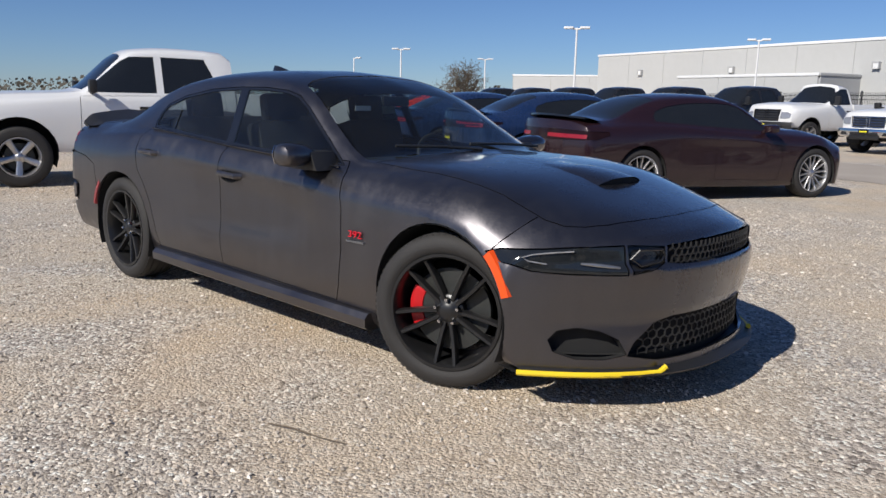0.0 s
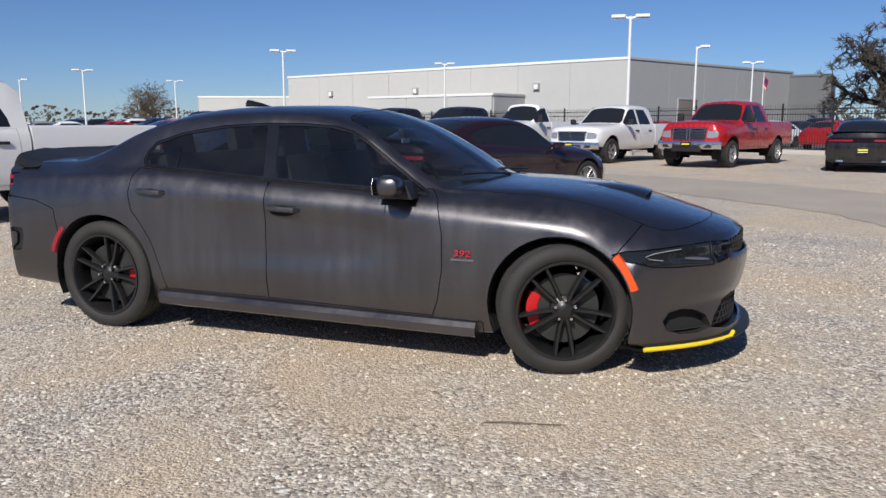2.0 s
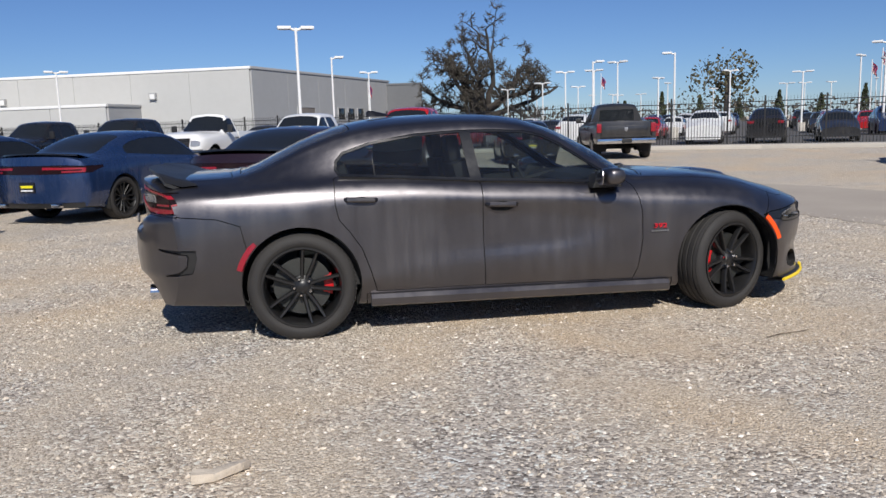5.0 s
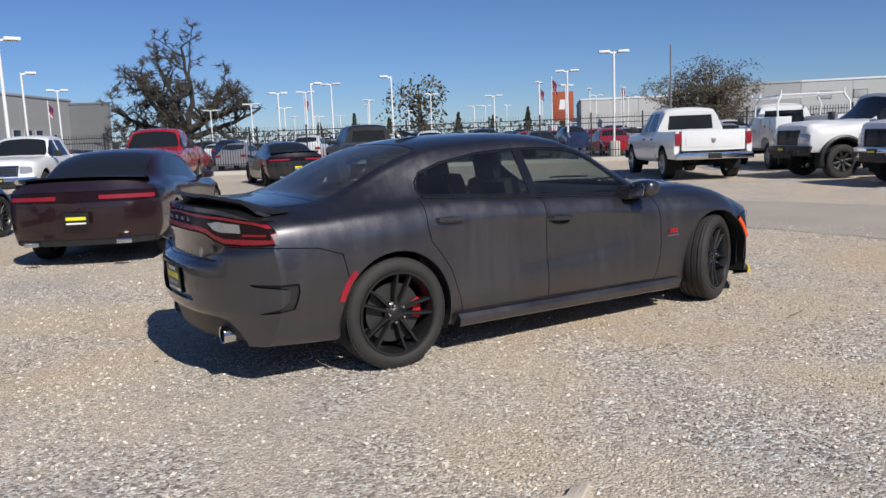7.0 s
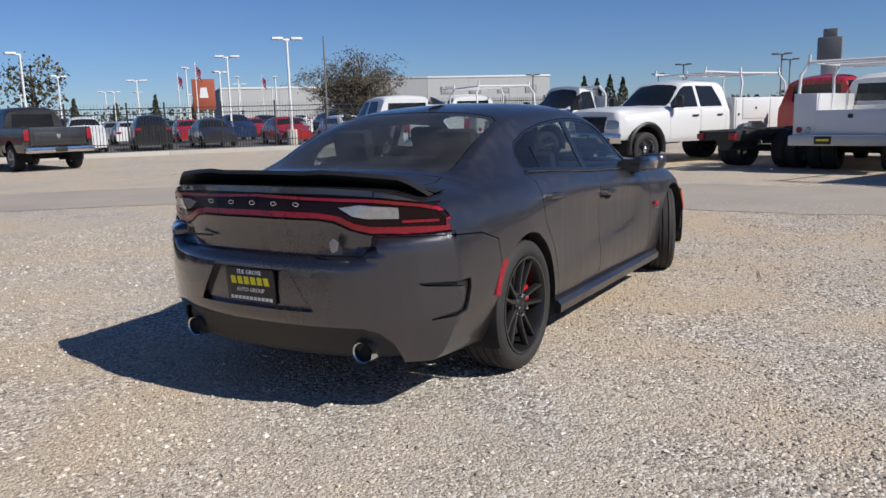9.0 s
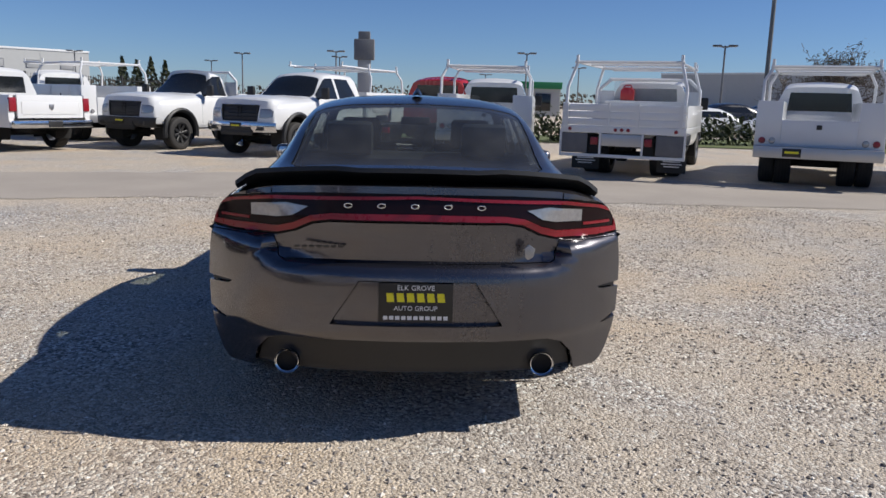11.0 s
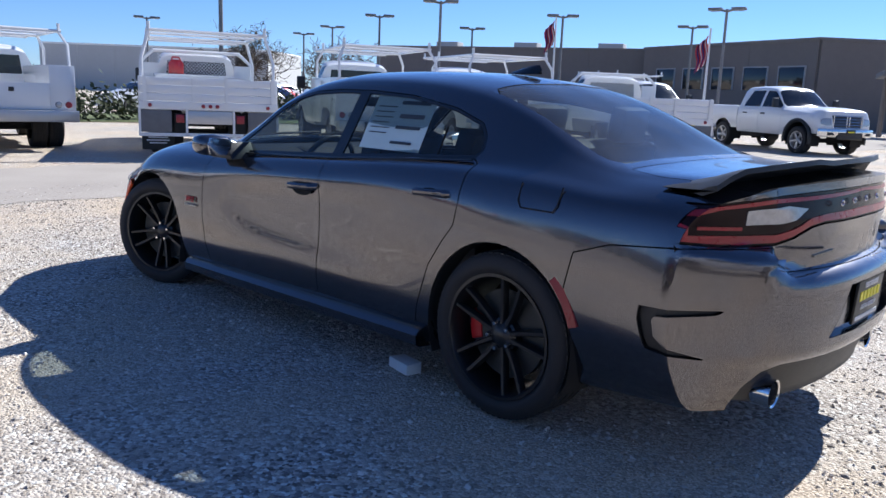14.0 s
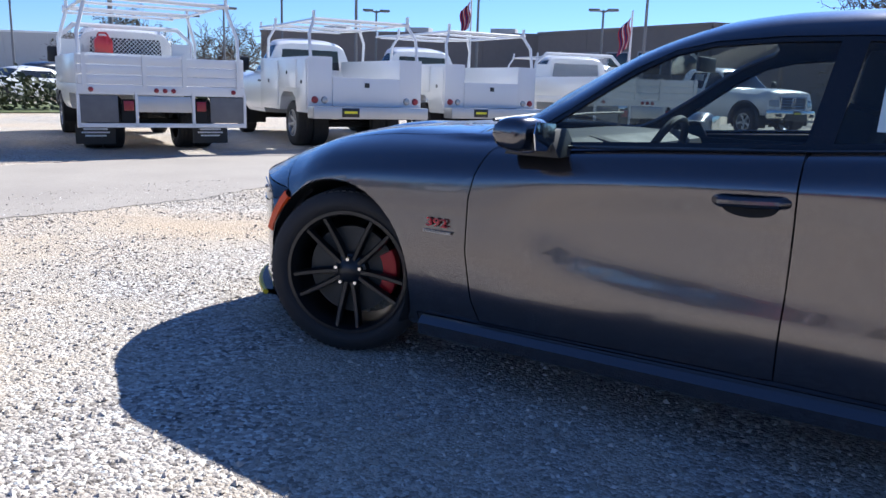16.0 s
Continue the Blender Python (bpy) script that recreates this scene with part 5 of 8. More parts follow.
def truck_lines(rear, lift, hd):
    h = lift
    f = 0.06 if hd else 0.0
    r = rear
    return [
        [(2.70, 0, 1.02 + h), (2.66, 0, 1.14 + h + f), (2.5, 0, 1.20 + h + f), (1.9, 0, 1.25 + h + f), (1.18, 0, 1.28 + h), (1.08, 0, 1.31 + h), (0.50, 0, 1.80 + h), (0.34, 0, 1.87 + h), (-0.2 + (r + 1.05) * 0.6, 0, 1.92 + h), (r + 0.12, 0, 1.89 + h), (r, 0, 1.80 + h)],
        [(2.70, 0.45, 1.02 + h), (2.66, 0.45, 1.13 + h + f), (2.5, 0.45, 1.19 + h + f), (1.9, 0.45, 1.24 + h + f), (1.10, 0.50, 1.275 + h), (1.02, 0.50, 1.31 + h), (0.48, 0.45, 1.78 + h), (0.34, 0.45, 1.85 + h), (-0.2 + (r + 1.05) * 0.6, 0.45, 1.895 + h), (r + 0.12, 0.45, 1.87 + h), (r, 0.45, 1.79 + h)],
        [(2.70, 0.72, 1.01 + h), (2.66, 0.74, 1.10 + h + f), (2.5, 0.76, 1.16 + h + f), (1.9, 0.76, 1.21 + h), (1.02, 0.80, 1.26 + h), (0.90, 0.80, 1.33 + h), (0.45, 0.70, 1.73 + h), (0.32, 0.665, 1.81 + h), (-0.2 + (r + 1.05) * 0.6, 0.65, 1.85 + h), (r + 0.12, 0.65, 1.83 + h), (r, 0.67, 1.74 + h)],
        [(2.70, 0.80, 1.0 + h), (2.66, 0.82, 1.07 + h), (2.5, 0.84, 1.13 + h), (1.9, 0.85, 1.17 + h), (1.02, 0.87, 1.22 + h), (0.90, 0.85, 1.30 + h), (0.45, 0.745, 1.69 + h), (0.32, 0.715, 1.765 + h), (-0.2 + (r + 1.05) * 0.6, 0.70, 1.80 + h), (r + 0.12, 0.70, 1.78 + h), (r, 0.71, 1.71 + h)],
        [(2.70, 0.85, 0.98 + h), (2.5, 0.90, 1.09 + h), (1.9, 0.925, 1.13 + h), (1.0, 0.93, 1.19 + h), (0.3, 0.925, 1.22 + h), (r, 0.92, 1.23 + h)],
        [(2.70, 0.88, 0.93 + h), (2.5, 0.94, 1.02 + h), (1.9, 0.975, 1.06 + h), (1.0, 0.965, 1.12 + h), (r, 0.96, 1.15 + h)],
        [(2.70, 0.90, 0.80 + h), (2.5, 0.96, 0.85 + h), (1.9, 1.0, 0.88 + h), (1.0, 0.985, 0.90 + h), (r, 0.985, 0.92 + h)],
        [(2.70, 0.90, 0.66 + h), (1.9, 0.985, 0.66 + h), (1.0, 0.975, 0.62 + h), (r, 0.975, 0.62 + h)],
        [(2.70, 0.86, 0.55 + h), (1.9, 0.93, 0.52 + h), (1.0, 0.93, 0.44 + h), (r, 0.93, 0.44 + h)],
        [(2.70, 0.4, 0.54 + h), (1.9, 0.4, 0.5 + h), (1.0, 0.4, 0.42 + h), (r, 0.4, 0.42 + h)],
        [(2.70, 0, 0.54 + h), (1.9, 0, 0.5 + h), (1.0, 0, 0.42 + h), (r, 0, 0.42 + h)],
    ]


def tail_lamp(parent, x, y, z, w, h):
    bm = bmesh.new()
    box(bm, x - 0.03, x + 0.05, y - w, y + w, z - h, z + h, 0.012)
    part("tail_lamp", bm, M["red_glow"], parent, "red tail lamp")


def round_lamp(parent, x, y, z, mt, r=0.05):
    bm = bmesh.new()
    lathe(bm, [(0.0, -0.025), (r * 0.8, -0.02), (r, 0.0), (r, 0.02)], 16, "x")
    part("tail_lamp", bm, M[mt], parent, at=pose(x, y, z))


def mesh_panel(bm, x, y0, y1, z0, z1, pitch=0.07, r=0.006):
    n = int((y1 - y0 + z1 - z0) / pitch)
    for s in (1, -1):
        for k in range(n + 1):
            c = k * pitch
            a = (y0 + max(0, c - (z1 - z0)), z0 + min(c, z1 - z0))
            b = (y0 + min(c, y1 - y0), z0 + max(0, c - (y1 - y0)))
            if s < 0:
                a, b = (y0 + y1 - a[0], a[1]), (y0 + y1 - b[0], b[1])
            tube(bm, [(x, a[0], a[1]), (x, b[0], b[1])], r, 4, False)
    return bm


def ladder_rack(parent, x0, x1, y, z0, z1, label="white welded ladder rack"):
    """Posts, bent hoops, side rails and cross bars."""
    for x, lean in ((x0, 0.18), (x1, -0.12)):
        bm = bmesh.new()
        tube(bm, [(x, -y, z0), (x + lean * 0.4, -y, z0 + (z1 - z0) * 0.6), (x + lean, -y * 0.88, z1 - 0.02), (x + lean, -y * 0.88, z1 + 0.14)], 0.03, 6)
        tube(bm, [(x, y, z0), (x + lean * 0.4, y, z0 + (z1 - z0) * 0.6), (x + lean, y * 0.88, z1 - 0.02), (x + lean, y * 0.88, z1 + 0.14)], 0.03, 6)
        tube(bm, [(x + lean, -y * 0.92, z1), (x + lean, y * 0.92, z1)], 0.032, 6)
        part("rack_hoop", bm, M["white_paint"], parent, label)
    for s in (1, -1):
        bm = bmesh.new()
        tube(bm, [(x0 + 0.18, s * y * 0.86, z1), (x1 - 0.12, s * y * 0.86, z1), (x1 + 0.55, s * y * 0.84, z1 + 0.02), (x1 + 1.15, s * y * 0.82, z1 + 0.03)], 0.028, 6)
        part("rack_rail", bm, M["white_paint"], parent)
        bm = bmesh.new()
        tube(bm, [(x1 + 1.1, s * y * 0.82, z1 + 0.14), (x1 + 1.1, s * y * 0.82, z1)], 0.024, 6)
        part("rack_stop", bm, M["white_paint"], parent)
    for k in range(3):
        bm = bmesh.new()
        xx = x0 + (x1 + 1.1 - x0) * (k + 1) / 3.2
        tube(bm, [(xx, -y * 0.84, z1), (xx, y * 0.84, z1)], 0.024, 6)
        part("rack_bar", bm, M["white_paint"], parent)


def build_truck(name, label, category, mat, at, cab="crew", bed="pickup", hd=False, lift=0.0, wheels="truck", black_arch=False, chrome=True, plate=True, rack=True, group="", dark_grille=False, sheet=False):
    t = thing(name, label, category, group, at @ Matrix.Scale(1.04, 4))
    rear = -1.05 if cab == "crew" else -0.02
    lines = truck_lines(rear, lift, hd)
    xs = sorted(set([2.70, 2.66, 2.58, 2.5, 2.35, 2.2, 2.05, 1.9, 1.75, 1.6, 1.45, 1.3, 1.18, 1.08, 1.0, 0.9, 0.75, 0.6, 0.5, 0.42, 0.34, 0.2, 0.0, -0.02] + ([-0.2, -0.45, -0.7, -0.93, -1.05] if cab == "crew" else [])))
    bm = shell(lines, xs, lambda x: float(np.interp(x, [1.6, 2.2, 2.7], [0, 0.04, 0.16])), 2, 6, (0.0, 0.03))
    lay = bm.faces.layers.int["panel"]
    fx, rx = 1.80, (-1.79 if cab == "crew" else -1.20)
    if bed in ("service", "flat", "chassis"):
        rx -= 0.15 if cab == "crew" else 0.65
    R = 0.47 + (0.02 if hd else 0)
    wz = 0.40
    cut(bm, arc(fx, wz + 0.05, R, -25, 205, 18) + [(fx - R, 0.0), (fx + R, 0.0)], "y", 90, lambda c, n: abs(c.y) > 0.55)
    bmesh.ops.delete(bm, geom=[f for f in bm.faces if f[lay] == 90], context="FACES")
    zb, zt = 1.255 + lift, 1.745 + lift
    wn_ = lambda c, n: abs(c.y) > 0.55 and c.z > 1.1 + lift
    fw = [(0.93, zb), (0.88, zb + 0.09), (0.48, zt - 0.06), (0.36, zt), (0.04, zt + 0.01), (0.04, zb)]
    cut(bm, fw, "y", 21, wn_)
    if cab == "crew":
        cut(bm, [(-0.06, zb), (-0.06, zt + 0.01), (-0.66, zt), (-0.82, zb + 0.12), (-0.84, zb)], "y", 22, wn_)
    ws = [(0.47, 0.0), (0.47, 0.60), (0.50, 0.66), (0.86, 0.765), (0.99, 0.74), (1.05, 0.4), (1.07, 0.0)]
    cut(bm, ws + [(x, -y) for x, y in ws[-2:0:-1]], "z", 24, lambda c, n: c.z > 1.2 + lift and n.z > 0.1 and c.x > 0.3)
    rwz = [(-0.62, 1.30 + lift), (0.62, 1.30 + lift), (0.58, 1.68 + lift), (-0.58, 1.68 + lift)]
    cut(bm, rwz, "x", 25, lambda c, n: c.x < rear + 0.08 and n.x < -0.3)
    doors = [("front_door", [(0.0, 0.50 + lift), (1.0, 0.50 + lift), (1.04, 0.75 + lift), (1.03, 1.20 + lift), (0.0, 1.22 + lift)], 3)]
    if cab == "crew":
        doors.append(("rear_door", [(-0.03, 0.50 + lift), (-0.03, 1.22 + lift), (-0.90, 1.23 + lift), (-0.92, 0.95 + lift), (-0.88, 0.50 + lift)], 4))
    for nm, poly, pid in doors:
        cut(bm, poly, "y", pid, lambda c, n: abs(c.y) > 0.8)
    hood = [(1.12, 0.0), (1.08, 0.76), (2.0, 0.74), (2.52, 0.70), (2.60, 0.5), (2.62, 0.0)]
    cut(bm, hood + [(x, -y) for x, y in hood[-2:0:-1]], "z", 1, lambda c, n: c.z > 1.0 + lift and n.z > 0.3 and c.x > 1.0)
    # nose: grille, lamps
    gz0, gz1 = 0.715 + lift, 1.03 + lift + (0.05 if hd else 0)
    nose = lambda c, n: c.x > 2.3 and n.x > 0.05
    cut(bm, [(-0.50, gz0), (0.50, gz0), (0.55, gz1), (-0.55, gz1)], "x", 30, nose, (0, 1))
    for s in (1, -1):
        cut(bm, [(s * y, z + lift) for y, z in ((0.55, 0.80), (0.57, 1.0), (0.80, 0.99), (0.87, 0.95), (0.86, 0.82), (0.70, 0.79))], "x", 31, nose, (0,))
    part("cab", panel_mesh(bm, 0, 0.003), mat, t, sharp=40)
    part("hood", panel_mesh(bm, 1, 0.004), mat, t, sharp=40)

    def sides(pid, nm, mt, sink, lip, gap=0.002):
        pm = panel_mesh(bm, pid, gap, lip, sink)
        obs = []
        for s in (1, -1):
            half = pm.copy()
            bmesh.ops.delete(half, geom=[v for v in half.verts if v.co.y * s < 0], context="VERTS")
            obs.append(part(nm, half, mt, t, sharp=40))
        pm.free()
        return obs
    for nm, poly, pid in doors:
        for ob, s in zip(sides(pid, nm, mat, 0.0, 0.014, 0.004), (1, -1)):
            x = poly[0][0] + (0.12 if nm == "front_door" else -0.74)
            b = bmesh.new()
            box(b, x - 0.03 if nm == "front_door" else x, x + 0.17, s * 0.985 - 0.015, s * 0.985 + 0.022, 1.03 + lift, 1.07 + lift, 0.008)
            part("door_handle", b, M["black_plastic"], ob)
    sides(21, "side_window", M["glass_black"], 0.008, 0.0)
    if cab == "crew":
        sides(22, "side_window", M["glass_black"], 0.008, 0.0)
    part("windscreen", panel_mesh(bm, 24, 0.003, 0, 0.004), M["glass_black"], t)
    part("rear_window", panel_mesh(bm, 25, 0.003, 0, 0.006), M["glass_black"], t)
    gr = part("grille", panel_mesh(bm, 30, 0.0, 0.0, 0.03), M["black_plastic"], t)
    b = bmesh.new()
    bars = M["black_plastic"] if dark_grille else (M["chrome"] if chrome else M["gloss_black"])
    xg = 2.70
    for k in range(5):
        z = gz0 + 0.02 + (gz1 - gz0 - 0.04) * k / 4
        tube(b, [(xg - 0.02, -0.49, z), (xg + 0.012, 0, z), (xg - 0.02, 0.49, z)], 0.013 if k in (0, 4) else 0.009, 6)
    for y in (-0.49, 0.49, -0.045, 0.045):
        tube(b, [(xg - 0.01 - 0.02 * (abs(y) > 0.3), y, gz0), (xg - 0.01 - 0.02 * (abs(y) > 0.3), y, gz1)], 0.016, 6)
    part("grille_bar", b, bars, gr)
    for ob in sides(31, "headlight", M["clear_lens"], 0.004, 0.01):
        pass
    bm.free()
    # front bumper
    b = bmesh.new()
    rows = []
    for i in range(17):
        y = -0.98 + 1.96 * i / 16
        x = 2.84 - 0.20 * (abs(y) / 0.98) ** 3
        rows.append([b.verts.new((x - dx, y, z + lift)) for dx, z in ((0.14, 0.70), (0.01, 0.69), (0.0, 0.64), (0.0, 0.56), (0.03, 0.48), (0.16, 0.45))])
    for r0, r1 in zip(rows, rows[1:]):
        for j in range(5):
            b.faces.new((r0[j], r1[j], r1[j + 1], r0[j + 1]))
    bmesh.ops.recalc_face_normals(b, faces=b.faces)
    bp = part("front_bumper", b, M["chrome"] if chrome else M["black_plastic"], t)
    b = bmesh.new()
    box(b, 2.78, 2.83, -0.45, 0.45, 0.40 + lift, 0.53 + lift, 0.02)
    part("air_dam", b, M["black_plastic"], bp)
    for y0, y1 in ((-0.42, 0.42), (0.52, 0.74), (-0.74, -0.52)):
        b = bmesh.new()
        box(b, 2.76 if abs(y0 + y1) > 0.1 else 2.81, 2.80 if abs(y0 + y1) > 0.1 else 2.846, y0, y1, 0.515 + lift, 0.60 + lift, 0.012)
        part("bumper_slot", b, M["black_plastic"], bp)
    if plate:
        b = bmesh.new()
        box(b, 2.845, 2.855, -0.15, 0.15, 0.54 + lift, 0.68 + lift, 0.004)
        p = part("dealer_plate", b, M["plate_black"], t)
        b = bmesh.new()
        box(b, 2.855, 2.858, -0.12, 0.12, 0.60 + lift, 0.635 + lift)
        part("plate_mark", b, M["plate_yellow"], p, smooth=False)
    # mirrors
    for s in (1, -1):
        b = bmesh.new()
        box(b, 0.84, 0.94, min(s * 1.02, s * 1.22), max(s * 1.02, s * 1.22), 1.24 + lift, 1.42 + lift + (0.1 if hd else 0), 0.035)
        tube(b, [(0.88, s * 0.90, 1.25 + lift), (0.88, s * 1.06, 1.29 + lift)], 0.03, 6)
        mr = part("door_mirror", b, M["black_plastic"], t)
    # arch linings and flares
    for s in (1, -1):
        b = bmesh.new()
        rows = []
        for k in range(15):
            a = radians(-25 + 230 * k / 14)
            rows.append([b.verts.new((fx + rr * math.cos(a), s * yy, wz + 0.05 + rr * math.sin(a))) for rr, yy in ((R - 0.004, 0.965), (R, 0.93), (R, 0.55), (0.2, 0.5))])
        for r0, r1 in zip(rows, rows[1:]):
            for j in range(3):
                b.faces.new((r0[j], r0[j + 1], r1[j + 1], r1[j]))
        part("wheel_arch_liner", b, M["liner"], t)
        if black_arch:
            b = bmesh.new()
            bands = [[b.verts.new((x, s * yy, z)) for x, z in arc(fx, wz + 0.05, R + dr, -14, 194, 20)] for dr, yy in ((-0.01, 0.95), (0.0, 1.0), (0.05, 1.03), (0.10, 1.01), (0.115, 0.95))]
            for r0, r1 in zip(bands, bands[1:]):
                for j in range(len(r0) - 1):
                    b.faces.new((r0[j], r0[j + 1], r1[j + 1], r1[j]))
            bmesh.ops.recalc_face_normals(b, faces=b.faces)
            part("arch_flare", b, M["black_plastic"], t, "black arch flare")
    # frame
    b = bmesh.new()
    tail = -2.95 if cab == "crew" else -2.6
    for s in (1, -1):
        box(b, tail + 0.1, 2.4, s * 0.42 - 0.04, s * 0.42 + 0.04, 0.44 + lift, 0.60 + lift)
    for x in (fx, rx):
        tube(b, [(x, -0.75, 0.40), (x, 0.75, 0.40)], 0.07, 8)
    box(b, -0.9, 0.3, -0.9, -0.45, 0.32 + lift, 0.48 + lift, 0.03)
    part("frame", b, M["liner"], t)
    # wheels
    dual = bed in ("service", "flat", "chassis") and hd
    for x in (fx, rx):
        for s in (1, -1):
            put_wheel(wheels, t, x, s * 0.84, 0.40, 0, s, spin=13)
            if dual and x == rx:
                put_wheel("dark", t, x, s * 0.55, 0.40, 0, s)
    bx0 = rear - 0.03
    if bed == "pickup":
        bx1 = tail
        floor_z, top = 0.78 + lift, 1.27 + lift
        for s in (1, -1):
            b = bmesh.new()
            sec = [(0.955, 0.55), (0.985, 0.72), (0.99, 0.95), (0.965, 1.16), (0.945, 1.25), (0.90, 1.27), (0.86, 1.265), (0.85, 0.78)]
            vs = [[b.verts.new((x, s * y, z + lift)) for y, z in sec] for x in np.linspace(bx0, bx1, 22)]
            for r0, r1 in zip(vs, vs[1:]):
                for j in range(len(sec) - 1):
                    b.faces.new((r0[j], r0[j + 1], r1[j + 1], r1[j]))
            b.faces.new(vs[0]), b.faces.new(vs[-1][::-1])
            bmesh.ops.recalc_face_normals(b, faces=b.faces)
            b.faces.layers.int.new("panel")
            cut(b, arc(rx, wz + 0.05, 0.47, -25, 205, 18) + [(rx - 0.47, 0.0), (rx + 0.47, 0.0)], "y", 90, lambda c, n: True)
            ly = b.faces.layers.int["panel"]
            bmesh.ops.delete(b, geom=[f for f in b.faces if f[ly] == 90], context="FACES")
            part("bed_side", b, mat, t, sharp=40)
        for s in (1, -1):
            b = bmesh.new()
            rows = []
            for k in range(15):
                a = radians(-25 + 230 * k / 14)
                rows.append([b.verts.new((rx + rr * math.cos(a), s * yy, wz + 0.05 + rr * math.sin(a))) for rr, yy in ((0.466, 0.965), (0.47, 0.93), (0.47, 0.55), (0.2, 0.5))])
            for r0, r1 in zip(rows, rows[1:]):
                for j in range(3):
                    b.faces.new((r0[j], r0[j + 1], r1[j + 1], r1[j]))
            part("wheel_arch_liner", b, M["liner"], t)
        b = bmesh.new()
        box(b, bx1, bx0, -0.86, 0.86, floor_z - 0.05, floor_z, 0)
        box(b, bx0 - 0.05, bx0, -0.86, 0.86, floor_z, top - 0.03, 0.01)
        part("bed_floor", b, M["black_plastic"], t)
        b = bmesh.new()
        box(b, bx1 - 0.035, bx1 + 0.03, -0.80, 0.80, 0.76 + lift, 1.27 + lift, 0.015)
        box(b, bx1 - 0.045, bx1 - 0.03, -0.70, 0.70, 0.84 + lift, 1.13 + lift, 0.012)
        tg = part("tailgate", b, mat, t)
        b = bmesh.new()
        prism(b, [(-0.06, 1.07 + lift), (0.06, 1.07 + lift), (0.05, 0.98 + lift), (0.0, 0.93 + lift), (-0.05, 0.98 + lift)], "x", bx1 - 0.056, bx1 - 0.044, 0.004)
        part("tailgate_badge", b, M["steel"], tg)
        for s in (1, -1):
            tail_lamp(t, bx1 - 0.005, s * 0.89, 1.06 + lift, 0.075, 0.15)
        b = bmesh.new()
        box(b, bx1 - 0.17, bx1 - 0.02, -0.96, 0.96, 0.54 + lift, 0.71 + lift, 0.03)
        part("rear_bumper", b, M["chrome"] if chrome else M["black_plastic"], t)
        b = bmesh.new()
        box(b, bx1 - 0.182, bx1 - 0.165, -0.17, 0.17, 0.56 + lift, 0.70 + lift, 0.005)
        part("plate_holder", b, M["black_plastic"], t)
    elif bed == "service":
        bx1 = tail - 0.35
        b = bmesh.new()
        prism(b, [(bx0 - 0.05, 0.62), (bx0 - 0.05, 1.55), (bx1, 1.55), (bx1, 0.62), (rx - 0.5, 0.62), (rx - 0.42, 0.86), (rx - 0.25, 0.95), (rx + 0.25, 0.95), (rx + 0.42, 0.86), (rx + 0.5, 0.62)], "y", 0.62, 1.05, 0.01)
        left = b.copy()
        bmesh.ops.transform(b, matrix=Matrix.Diagonal((1, -1, 1, 1)), verts=b.verts)
        bmesh.ops.reverse_faces(b, faces=b.faces)
        for bb, s in ((left, 1), (b, -1)):
            sb = part("side_box", bb, M["white_paint"], t, "white steel tool box side")
            for x0_, x1_, z0_, z1_ in ((bx0 - 0.10, rx + 0.56, 0.68, 1.50), (rx + 0.5, rx - 0.5, 1.02, 1.50), (rx - 0.56, bx1 + 0.05, 0.68, 1.50)):
                d = bmesh.new()
                box(d, min(x0_, x1_), max(x0_, x1_), min(s * 1.045, s * 1.065), max(s * 1.045, s * 1.065), z0_, z1_, 0.008)
                dr = part("box_door", d, M["white_paint"], sb)
                d = bmesh.new()
                lathe(d, [(0.0, 0.012), (0.03, 0.010), (0.035, 0.0)], 10, "y")
                part("latch", d, M["black_plastic"], dr, at=pose((x0_ + x1_) / 2, s * 1.066, z0_ + (z1_ - z0_) * 0.55, 0, 0, 0 if s > 0 else 180))
        b = bmesh.new()
        box(b, bx1 + 0.02, bx0 - 0.06, -0.64, 0.64, 0.72, 0.80)
        box(b, bx0 - 0.14, bx0 - 0.06, -0.64, 0.64, 0.8, 1.3)
        part("bed_floor", b, M["white_paint"], t)
        b = bmesh.new()
        box(b, bx1 - 0.02, bx1 + 0.05, -0.62, 0.62, 0.74, 1.22, 0.012)
        tg = part("tailgate", b, M["white_paint"], t)
        b = bmesh.new()
        box(b, bx1 - 0.035, bx1 - 0.015, -0.045, 0.045, 1.06, 1.14, 0.01)
        part("latch", b, M["black_plastic"], tg)
        b = bmesh.new()
        box(b, bx1 - 0.30, bx1 + 0.02, -1.05, 1.05, 0.54, 0.74, 0.02)
        part("rear_bumper", b, M["silver"], t, "galvanised step bumper")
        for s in (1, -1):
            round_lamp(t, bx1 - 0.012, s * 0.93, 0.84, "red_glow", 0.06)
            round_lamp(t, bx1 - 0.012, s * 0.76, 0.84, "clear_lens", 0.06)
        if plate:
            b = bmesh.new()
            box(b, bx1 - 0.31, bx1 - 0.30, 0.25, 0.56, 0.57, 0.72, 0.004)
            p = part("dealer_plate", b, M["plate_black"], t)
            b = bmesh.new()
            box(b, bx1 - 0.314, bx1 - 0.31, 0.29, 0.52, 0.63, 0.67)
            part("plate_mark", b, M["plate_yellow"], p, smooth=False)
        if rack:
            ladder_rack(t, bx1 + 0.06, bx0 - 0.35, 0.98, 1.54, 2.16)
    elif bed == "flat":
        bx1 = tail - 0.7
        b = bmesh.new()
        box(b, bx1, bx0 - 0.05, -1.18, 1.18, 0.86, 1.0, 0.012)
        part("platform", b, M["white_paint"], t, "white steel flat bed")
